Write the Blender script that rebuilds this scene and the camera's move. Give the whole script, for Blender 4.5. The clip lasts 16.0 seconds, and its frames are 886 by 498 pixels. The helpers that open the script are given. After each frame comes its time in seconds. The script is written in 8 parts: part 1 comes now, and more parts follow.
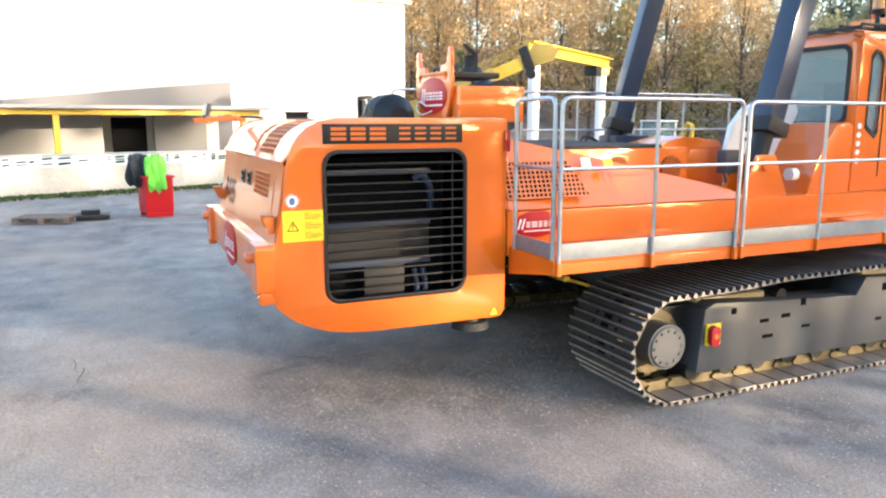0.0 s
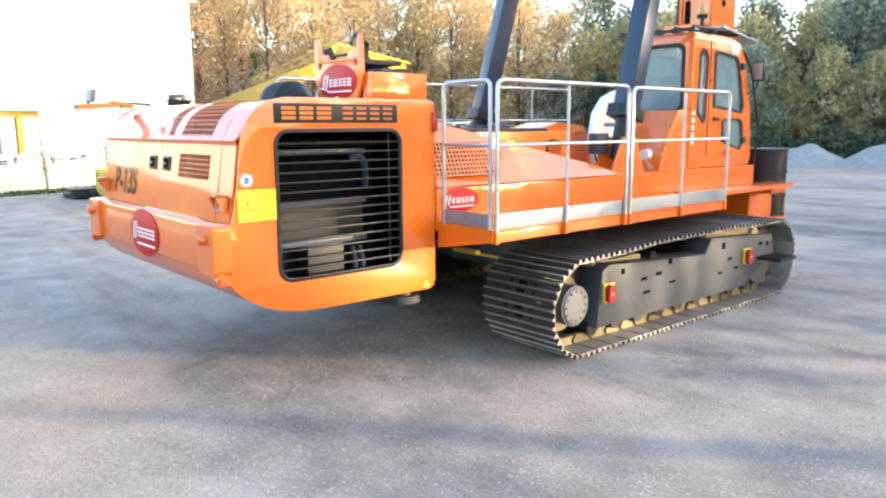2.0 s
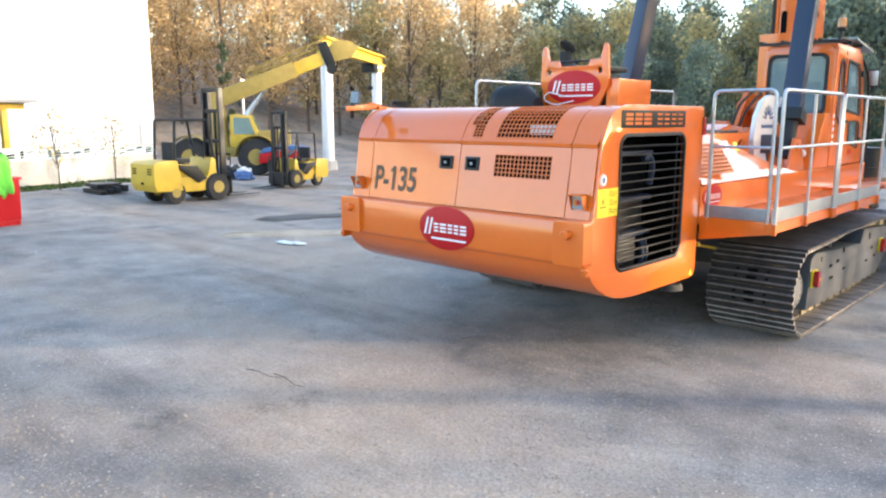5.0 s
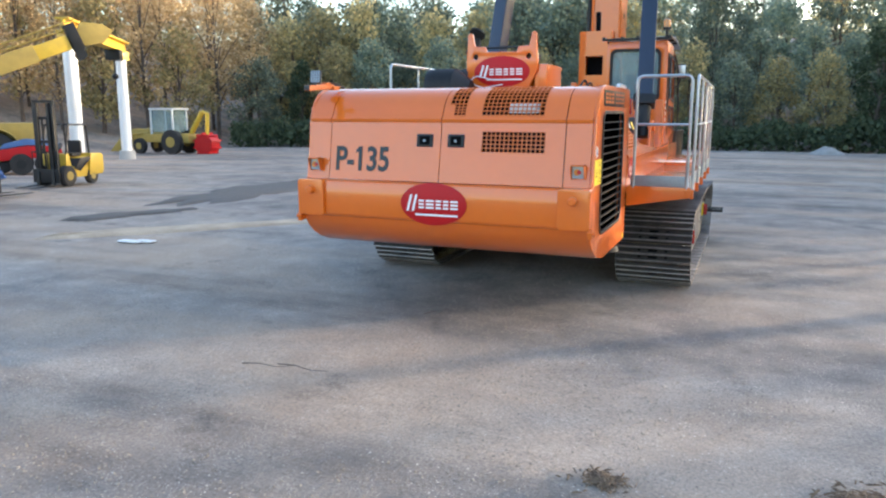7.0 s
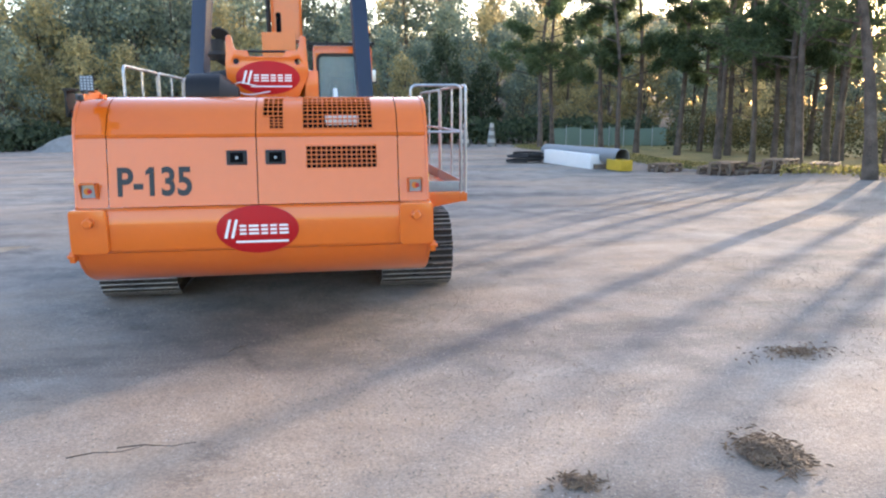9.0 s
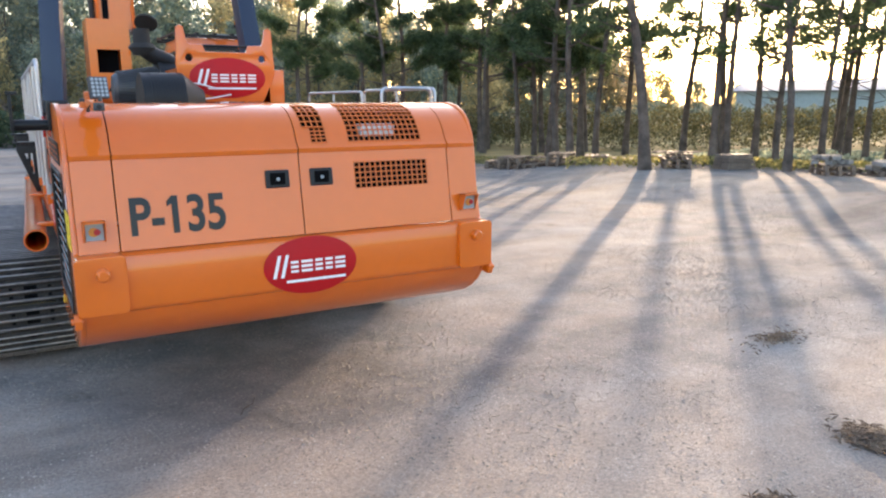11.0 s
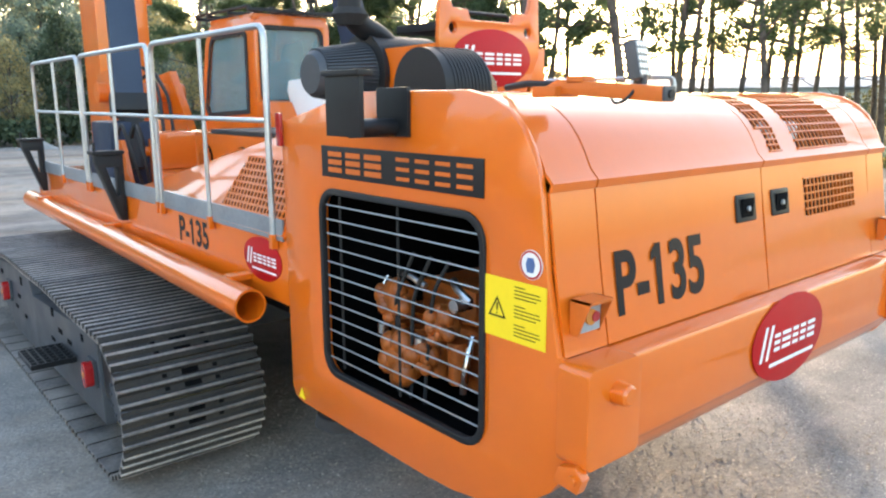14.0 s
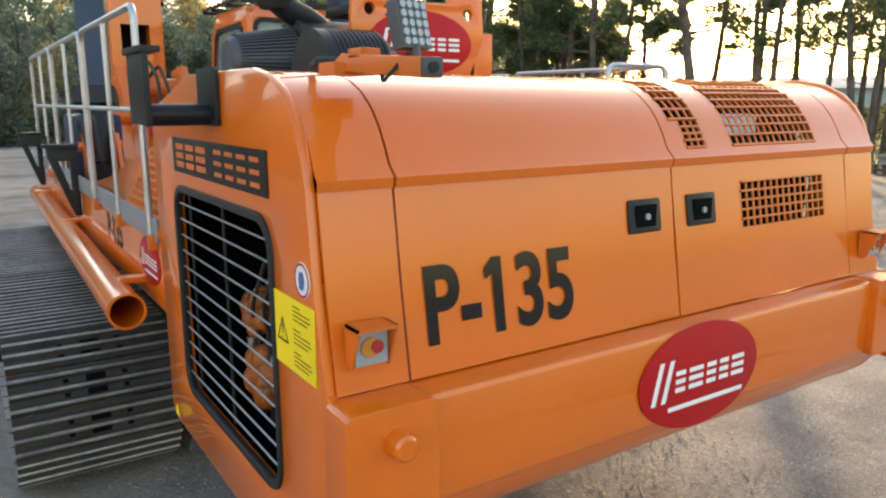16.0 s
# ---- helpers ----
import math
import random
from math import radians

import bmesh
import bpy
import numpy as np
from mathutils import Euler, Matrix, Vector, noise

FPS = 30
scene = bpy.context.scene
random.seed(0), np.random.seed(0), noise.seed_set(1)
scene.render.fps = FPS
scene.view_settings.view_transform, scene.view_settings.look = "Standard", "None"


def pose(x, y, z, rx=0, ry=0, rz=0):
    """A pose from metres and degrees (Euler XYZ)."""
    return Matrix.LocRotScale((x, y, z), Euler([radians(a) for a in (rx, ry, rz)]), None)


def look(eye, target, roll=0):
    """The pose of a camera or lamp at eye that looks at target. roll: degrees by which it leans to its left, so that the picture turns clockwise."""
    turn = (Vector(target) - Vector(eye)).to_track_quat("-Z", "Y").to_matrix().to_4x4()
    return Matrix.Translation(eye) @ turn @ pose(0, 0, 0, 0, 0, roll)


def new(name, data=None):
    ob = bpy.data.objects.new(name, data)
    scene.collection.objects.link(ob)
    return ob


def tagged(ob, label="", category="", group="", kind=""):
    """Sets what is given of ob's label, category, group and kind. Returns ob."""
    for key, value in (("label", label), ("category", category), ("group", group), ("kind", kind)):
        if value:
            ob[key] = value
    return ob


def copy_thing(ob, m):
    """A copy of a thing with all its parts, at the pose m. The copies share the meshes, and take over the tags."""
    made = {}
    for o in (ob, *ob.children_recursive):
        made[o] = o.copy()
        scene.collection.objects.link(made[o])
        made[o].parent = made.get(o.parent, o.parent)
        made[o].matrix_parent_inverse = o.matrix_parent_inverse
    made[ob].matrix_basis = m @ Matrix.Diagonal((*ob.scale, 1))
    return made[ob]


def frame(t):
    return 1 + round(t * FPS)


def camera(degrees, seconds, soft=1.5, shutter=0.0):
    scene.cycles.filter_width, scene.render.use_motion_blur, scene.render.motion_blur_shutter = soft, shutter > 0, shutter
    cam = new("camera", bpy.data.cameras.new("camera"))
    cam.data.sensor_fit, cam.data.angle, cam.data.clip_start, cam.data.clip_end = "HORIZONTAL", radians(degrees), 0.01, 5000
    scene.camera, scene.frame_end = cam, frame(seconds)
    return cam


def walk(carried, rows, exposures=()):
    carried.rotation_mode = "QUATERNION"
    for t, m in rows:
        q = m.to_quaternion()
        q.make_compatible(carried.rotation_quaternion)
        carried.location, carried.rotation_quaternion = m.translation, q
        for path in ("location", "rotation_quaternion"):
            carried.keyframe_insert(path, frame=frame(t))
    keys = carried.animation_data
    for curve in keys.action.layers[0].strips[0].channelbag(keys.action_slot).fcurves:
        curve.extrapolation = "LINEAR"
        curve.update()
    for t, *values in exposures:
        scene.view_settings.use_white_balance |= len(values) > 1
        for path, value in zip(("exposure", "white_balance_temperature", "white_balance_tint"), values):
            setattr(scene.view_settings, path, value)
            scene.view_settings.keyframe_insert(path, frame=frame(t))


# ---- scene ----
FOV = 62.00
PATH = [
    (0.0, (6.351, -0.865, 2.170), (1.853, 1.144, 1.314), 0.01),
    (0.5, (6.368, -1.080, 2.128), (2.021, 1.247, 1.300), -0.03),
    (1.0, (6.350, -1.309, 2.104), (2.239, 1.412, 1.269), -0.12),
    (1.5, (6.249, -1.619, 2.039), (2.374, 1.432, 1.215), -0.26),
    (2.0, (6.015, -2.001, 1.988), (2.271, 1.210, 1.164), -0.31),
    (2.5, (5.693, -2.420, 1.984), (2.079, 0.926, 1.126), -0.17),
    (3.0, (5.404, -2.831, 1.965), (1.867, 0.594, 1.094), -0.09),
    (3.5, (5.148, -3.230, 1.984), (1.641, 0.220, 1.091), 0.03),
    (4.0, (4.912, -3.625, 2.031), (1.448, -0.130, 1.146), 0.13),
    (4.5, (4.627, -4.065, 2.116), (1.236, -0.504, 1.209), 0.33),
    (4.7, (4.486, -4.265, 2.081), (1.116, -0.676, 1.206), 0.11),
    (5.2, (4.161, -4.777, 2.090), (0.743, -1.236, 1.208), 0.05),
    (5.7, (3.764, -5.285, 2.073), (0.253, -1.845, 1.158), 0.04),
    (6.2, (3.301, -5.752, 2.024), (-0.062, -2.172, 1.090), 0.11),
    (6.5, (3.022, -5.948, 1.989), (-0.004, -2.078, 1.058), 0.35),
    (6.8, (2.720, -6.000, 1.940), (0.315, -1.711, 1.033), 0.30),
    (7.0, (2.570, -5.980, 1.950), (0.687, -1.438, 1.044), 0.10),
    (7.5, (2.165, -6.040, 1.965), (1.369, -1.185, 1.073), -0.40),
    (8.0, (1.555, -6.240, 2.020), (1.579, -1.323, 1.112), -0.50),
    (8.2, (1.345, -6.190, 2.011), (1.549, -1.274, 1.121), -0.47),
    (8.7, (0.826, -6.076, 2.054), (1.471, -1.202, 1.144), -0.36),
    (9.2, (0.322, -5.771, 2.104), (1.155, -0.935, 1.147), -0.13),
    (9.7, (-0.184, -5.376, 2.146), (0.804, -0.578, 1.147), 0.02),
    (10.3, (-0.851, -4.903, 2.157), (0.582, -0.216, 1.165), -0.13),
    (10.5, (-1.097, -4.758, 2.150), (0.569, -0.145, 1.177), -0.23),
    (11.0, (-1.633, -4.503, 2.193), (0.837, -0.267, 1.216), -0.15),
    (11.5, (-2.097, -3.969, 2.174), (0.798, -0.005, 1.220), -0.43),
    (12.0, (-2.474, -3.337, 2.182), (0.583, 0.497, 1.209), -0.50),
    (12.5, (-2.859, -2.720, 2.170), (0.344, 0.994, 1.196), -0.54),
    (13.0, (-3.180, -2.188, 2.165), (0.154, 1.406, 1.180), -0.40),
    (13.5, (-3.194, -1.649, 2.164), (0.143, 1.942, 1.181), -0.30),
    (14.0, (-3.106, -1.368, 2.158), (0.051, 2.380, 1.166), -0.20),
    (14.5, (-2.863, -1.345, 2.164), (0.107, 2.551, 1.167), -0.14),
    (15.0, (-2.586, -1.433, 2.170), (0.279, 2.541, 1.173), -0.15),
    (15.5, (-2.328, -1.510, 2.150), (0.433, 2.538, 1.156), -0.13),
    (16.0, (-2.115, -1.559, 2.098), (0.577, 2.538, 1.113), -0.10),
]
cam = camera(FOV, 16.0, soft=2.2)
walk(cam, [(t, look(e, g, r)) for t, e, g, r in PATH], [(0.0, 2.82, 5880, 12), (1.0, 3.05, 5880, 12), (2.5, 3.16, 5850, 12), (4.5, 2.95, 5850, 12), (7.0, 2.56, 5880, 12), (8.0, 2.7, 5950, 16), (10.5, 2.68, 6200, 19), (11.2, 2.57, 6280, 19), (12.0, 2.6, 6380, 18), (13.5, 2.97, 6550, 15), (14.5, 3.16, 6400, 10), (15.0, 3.2, 6420, 11), (15.5, 2.64, 7100, 13), (16.0, 2.52, 7300, 13)])

# ---- world and sun ----
SUN_AZ, SUN_EL = 49.0, 6.5
sky_world = bpy.data.worlds.new("sky")
scene.world = sky_world
sky_world.use_nodes = True
wt = sky_world.node_tree
wbg = wt.nodes["Background"]
wbg.inputs[1].default_value = 0.15
sky = wt.nodes.new("ShaderNodeTexSky")
sky.sky_type, sky.sun_disc = "NISHITA", False
sky.sun_elevation, sky.sun_rotation = radians(SUN_EL + 2.5), radians(SUN_AZ)
sky.air_density, sky.dust_density, sky.ozone_density = 1.0, 2.2, 1.0
wt.links.new(sky.outputs[0], wbg.inputs[0])
sun_dir = Vector((math.sin(radians(SUN_AZ)) * math.cos(radians(SUN_EL)), math.cos(radians(SUN_AZ)) * math.cos(radians(SUN_EL)), math.sin(radians(SUN_EL))))
sun = new("sun", bpy.data.lights.new("sun", "SUN"))
sun.data.energy, sun.data.angle, sun.data.color = 1.75, radians(0.9), (1.0, 0.76, 0.48)
sun.matrix_world = look(sun_dir * 80, (0, 0, 0))


# ---- materials ----
def material(name, colour, rough=0.5, metal=0.0, coat=0.0, vary=0.12, scale=3.0, fine=60.0, bump=0.0, bump_scale=80.0, colour2=None, spec=0.5, trans=0.0, per_object=0.0):
    m = bpy.data.materials.new(name)
    m.use_nodes = True
    nt = m.node_tree
    b = nt.nodes["Principled BSDF"]
    N, L = nt.nodes.new, nt.links.new
    geo = N("ShaderNodeNewGeometry")
    n1 = N("ShaderNodeTexNoise")
    n1.inputs["Scale"].default_value, n1.inputs["Detail"].default_value = scale, 6
    n2 = N("ShaderNodeTexNoise")
    n2.inputs["Scale"].default_value, n2.inputs["Detail"].default_value = fine, 4
    L(geo.outputs["Position"], n1.inputs["Vector"])
    L(geo.outputs["Position"], n2.inputs["Vector"])
    mixf = N("ShaderNodeMath")
    mixf.operation = "MULTIPLY_ADD"
    L(n2.outputs[0], mixf.inputs[0])
    mixf.inputs[1].default_value = 0.45
    L(n1.outputs[0], mixf.inputs[2])
    ramp = N("ShaderNodeValToRGB")
    ramp.color_ramp.elements[0].position, ramp.color_ramp.elements[1].position = 0.45, 0.98
    a = colour
    c = colour2 or tuple(min(1, x * (1 + vary)) for x in colour)
    a = tuple(x * (1 - vary) for x in a) if not colour2 else a
    ramp.color_ramp.elements[0].color, ramp.color_ramp.elements[1].color = (*a, 1), (*c, 1)
    L(mixf.outputs[0], ramp.inputs[0])
    out = ramp.outputs[0]
    if per_object:
        oi = N("ShaderNodeObjectInfo")
        hs = N("ShaderNodeHueSaturation")
        mr = N("ShaderNodeMapRange")
        mr.inputs[3].default_value, mr.inputs[4].default_value = 1 - per_object, 1 + per_object
        L(oi.outputs["Random"], mr.inputs[0])
        L(mr.outputs[0], hs.inputs["Value"])
        L(out, hs.inputs["Color"])
        out = hs.outputs[0]
    L(out, b.inputs["Base Color"])
    rr = N("ShaderNodeMapRange")
    rr.inputs[1].default_value, rr.inputs[2].default_value = 0.3, 0.7
    rr.inputs[3].default_value, rr.inputs[4].default_value = max(0.02, rough * 0.8), min(1, rough * 1.25)
    L(n1.outputs[0], rr.inputs[0])
    L(rr.outputs[0], b.inputs["Roughness"])
    b.inputs["Metallic"].default_value = metal
    b.inputs["Coat Weight"].default_value, b.inputs["Coat Roughness"].default_value = coat, 0.06
    b.inputs["Coat IOR"].default_value = 1.6
    b.inputs["Specular IOR Level"].default_value = spec
    if trans:
        b.inputs["Transmission Weight"].default_value = trans
    if bump:
        n3 = N("ShaderNodeTexNoise")
        n3.inputs["Scale"].default_value, n3.inputs["Detail"].default_value = bump_scale, 5
        L(geo.outputs["Position"], n3.inputs["Vector"])
        bp = N("ShaderNodeBump")
        bp.inputs["Strength"].default_value, bp.inputs["Distance"].default_value = bump, 0.02
        L(n3.outputs[0], bp.inputs["Height"])
        L(bp.outputs[0], b.inputs["Normal"])
    return m


ORANGE = material("orange_paint", (0.68, 0.132, 0.0025), 0.42, coat=0.8, spec=0.3, vary=0.05, scale=1.2, fine=14, bump=0.03, bump_scale=9)
ORANGE_DULL = material("orange_satin_paint", (0.60, 0.125, 0.006), 0.5, coat=0.2, vary=0.08, scale=2, bump=0.04, bump_scale=12)
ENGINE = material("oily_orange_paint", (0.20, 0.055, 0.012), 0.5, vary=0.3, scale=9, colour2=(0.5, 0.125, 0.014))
BLACK = material("black_satin_paint", (0.014, 0.014, 0.015), 0.45, vary=0.2, spec=0.3)
RUBBER = material("black_rubber", (0.022, 0.021, 0.021), 0.8, vary=0.25, bump=0.15)
# Interior shade put into the colour: near-black for recesses, slots and undersides.
DARK = material("shaded_recess_black", (0.0045, 0.0048, 0.0055), 0.9, vary=0.3, spec=0.05)
NAVY = material("dark_navy_paint", (0.014, 0.026, 0.056), 0.42, spec=0.35, coat=0.1, vary=0.12)
STEEL = material("track_steel", (0.12, 0.112, 0.112), 0.42, metal=0.45, vary=0.3, scale=5, fine=40, bump=0.35, bump_scale=45, colour2=(0.34, 0.30, 0.27), per_object=0.2)
PAD_VALLEY = material("dark_track_steel", (0.022, 0.021, 0.021), 0.75, vary=0.3, scale=7, colour2=(0.06, 0.052, 0.045), spec=0.25)
CHAIN = material("greasy_chain_steel", (0.07, 0.06, 0.04), 0.5, metal=0.4, vary=0.3, scale=8, colour2=(0.22, 0.17, 0.07))
FRAME_GREY = material("dark_grey_paint", (0.046, 0.050, 0.058), 0.5, vary=0.15, coat=0.1)
GALV = material("galvanised_steel", (0.42, 0.44, 0.46), 0.38, metal=0.75, vary=0.15, scale=8, fine=50)
ZINC = material("galvanised_sheet", (0.29, 0.315, 0.34), 0.42, metal=0.5, vary=0.2, scale=4, fine=30)
RED = material("red_print", (0.42, 0.007, 0.010), 0.45, vary=0.06, spec=0.25)
WHITE = material("white_paint", (0.78, 0.78, 0.77), 0.45, vary=0.04)
YELLOW_TAG = material("yellow_label", (0.85, 0.62, 0.01), 0.45, vary=0.04)
GREY_TXT = material("dark_print", (0.008, 0.007, 0.008), 0.5, coat=0.4, vary=0.1, spec=0.1)
YELLOW = material("yellow_machine_paint", (0.55, 0.36, 0.025), 0.5, vary=0.15, scale=3, coat=0.1)
YELLOW_WORN = material("worn_yellow_paint", (0.27, 0.19, 0.035), 0.6, vary=0.2, scale=4, colour2=(0.38, 0.27, 0.06))
LENS_RED = material("red_lens", (0.38, 0.014, 0.014), 0.2, coat=0.6)
LENS_AMBER = material("amber_lens", (0.55, 0.19, 0.02), 0.2, coat=0.6)
LENS_CLEAR = material("clear_lens", (0.75, 0.76, 0.74), 0.15, coat=0.6)
LENS_SMOKE = material("smoked_lens", (0.30, 0.33, 0.35), 0.15, coat=0.7)
CHROME = material("bare_metal", (0.55, 0.55, 0.56), 0.28, metal=1.0, vary=0.1)
PRIMER = material("beige_primer", (0.42, 0.33, 0.18), 0.55, vary=0.15)
WOOD = material("weathered_pallet_wood", (0.09, 0.065, 0.05), 0.8, vary=0.25, scale=6, colour2=(0.22, 0.165, 0.12), bump=0.2, per_object=0.2)
BARK = material("pine_bark", (0.05, 0.04, 0.034), 0.95, vary=0.3, scale=3, fine=22, colour2=(0.17, 0.135, 0.11), bump=1.0, bump_scale=13, spec=0.15)
CONCRETE = material("pale_concrete", (0.45, 0.43, 0.40), 0.85, vary=0.12, scale=1.2, bump=0.15)
RENDERED = material("white_render", (0.72, 0.71, 0.68), 0.8, vary=0.05, scale=0.4)
WHITEWASH = material("stained_whitewash", (0.34, 0.32, 0.27), 0.9, vary=0.2, scale=1.1, fine=12, colour2=(0.56, 0.54, 0.48), bump=0.1)
SHEETING = material("grey_profiled_sheet", (0.30, 0.30, 0.305), 0.6, vary=0.08, scale=0.6)
GRASS = material("rough_grass", (0.07, 0.085, 0.03), 0.95, vary=0.3, scale=0.9, fine=14, colour2=(0.25, 0.21, 0.09), bump=0.8, bump_scale=12, spec=0.1)
STRAW = material("straw_and_needles", (0.06, 0.038, 0.024), 0.9, vary=0.3, scale=8, colour2=(0.21, 0.14, 0.085))
STONE = material("pale_gravel_stone", (0.10, 0.085, 0.07), 0.6, vary=0.3, scale=45, fine=140, colour2=(0.42, 0.36, 0.29), spec=0.4)
BLOCK = material("dark_rubble_block", (0.07, 0.065, 0.06), 0.9, vary=0.3, scale=9, colour2=(0.34, 0.32, 0.29), bump=0.4)
HEAP = material("heaped_gravel", (0.20, 0.19, 0.18), 0.95, vary=0.2, scale=3, fine=20, colour2=(0.32, 0.31, 0.29), bump=0.8, bump_scale=6)
BLUE = material("blue_plastic", (0.06, 0.12, 0.28), 0.5)
GREEN_CLOTH = material("green_cloth", (0.16, 0.55, 0.05), 0.85)
DARK_CLOTH = material("dark_cloth", (0.02, 0.025, 0.03), 0.9)
PIPE_GREY = material("grey_steel_pipe", (0.22, 0.23, 0.24), 0.5, metal=0.4, vary=0.15)
HAZARD = material("hazard_white", (0.6, 0.6, 0.58), 0.7)
# Pale tan with sunlight put into the colour, for the bright strip.
SUNLIT_TAN = material("sunlit_ground_tan", (0.34, 0.265, 0.19), 0.95, vary=0.2, scale=2.5, fine=25, colour2=(0.52, 0.42, 0.31), bump=0.5, bump_scale=25, spec=0.15)
DIRT = material("dark_damp_soil", (0.10, 0.088, 0.078), 0.95, vary=0.3, scale=6, bump=0.6, bump_scale=20)


def leaf_material(name, dark, light, yellow=None):
    m = bpy.data.materials.new(name)
    m.use_nodes = True
    nt = m.node_tree
    b = nt.nodes["Principled BSDF"]
    N, L = nt.nodes.new, nt.links.new
    geo = N("ShaderNodeNewGeometry")
    ramp = N("ShaderNodeValToRGB")
    ramp.color_ramp.elements[0].color, ramp.color_ramp.elements[1].color = (*dark, 1), (*light, 1)
    if yellow:
        e = ramp.color_ramp.elements.new(0.8)
        e.color = (*light, 1)
        ramp.color_ramp.elements[2].color = (*yellow, 1)
    L(geo.outputs["Random Per Island"], ramp.inputs[0])
    oi = N("ShaderNodeObjectInfo")
    hs = N("ShaderNodeHueSaturation")
    mr = N("ShaderNodeMapRange")
    mr.inputs[3].default_value, mr.inputs[4].default_value = 0.65, 1.3
    L(oi.outputs["Random"], mr.inputs[0])
    L(mr.outputs[0], hs.inputs["Value"])
    L(ramp.outputs[0], hs.inputs["Color"])
    L(hs.outputs[0], b.inputs["Base Color"])
    b.inputs["Roughness"].default_value = 0.7
    b.inputs["Specular IOR Level"].default_value = 0.25
    tr = N("ShaderNodeBsdfTranslucent")
    L(hs.outputs[0], tr.inputs[0])
    mx = N("ShaderNodeMixShader")
    mx.inputs[0].default_value = 0.52
    L(b.outputs[0], mx.inputs[1])
    L(tr.outputs[0], mx.inputs[2])
    L(mx.outputs[0], nt.nodes["Material Output"].inputs[0])
    return m


LEAF_PINE = leaf_material("pine_needles", (0.042, 0.066, 0.032), (0.14, 0.185, 0.085))
# Oak and rust leaves are paled: distant haze is put into their colour.
LEAF_OAK = leaf_material("hazy_evergreen_leaves", (0.15, 0.185, 0.145), (0.30, 0.34, 0.24), (0.46, 0.41, 0.22))
LEAF_GOLD = leaf_material("autumn_leaves", (0.28, 0.25, 0.14), (0.52, 0.43, 0.20), (0.66, 0.50, 0.22))
LEAF_RUST = leaf_material("hazy_rusty_autumn_leaves", (0.40, 0.27, 0.13), (0.62, 0.46, 0.24), (0.76, 0.62, 0.38))
LEAF_HEDGE = leaf_material("hedge_leaves", (0.04, 0.060, 0.036), (0.135, 0.165, 0.088))


def glass_material():
    m = bpy.data.materials.new("tinted_glass")
    m.use_nodes = True
    nt = m.node_tree
    b = nt.nodes["Principled BSDF"]
    b.inputs["Base Color"].default_value = (0.34, 0.44, 0.46, 1)
    b.inputs["Roughness"].default_value = 0.04
    tr = nt.nodes.new("ShaderNodeBsdfTransparent")
    tr.inputs[0].default_value = (0.72, 0.84, 0.87, 1)
    mx = nt.nodes.new("ShaderNodeMixShader")
    mx.inputs[0].default_value = 0.62
    nt.links.new(b.outputs[0], mx.inputs[1])
    nt.links.new(tr.outputs[0], mx.inputs[2])
    nt.links.new(mx.outputs[0], nt.nodes["Material Output"].inputs[0])
    return m


GLASS = glass_material()


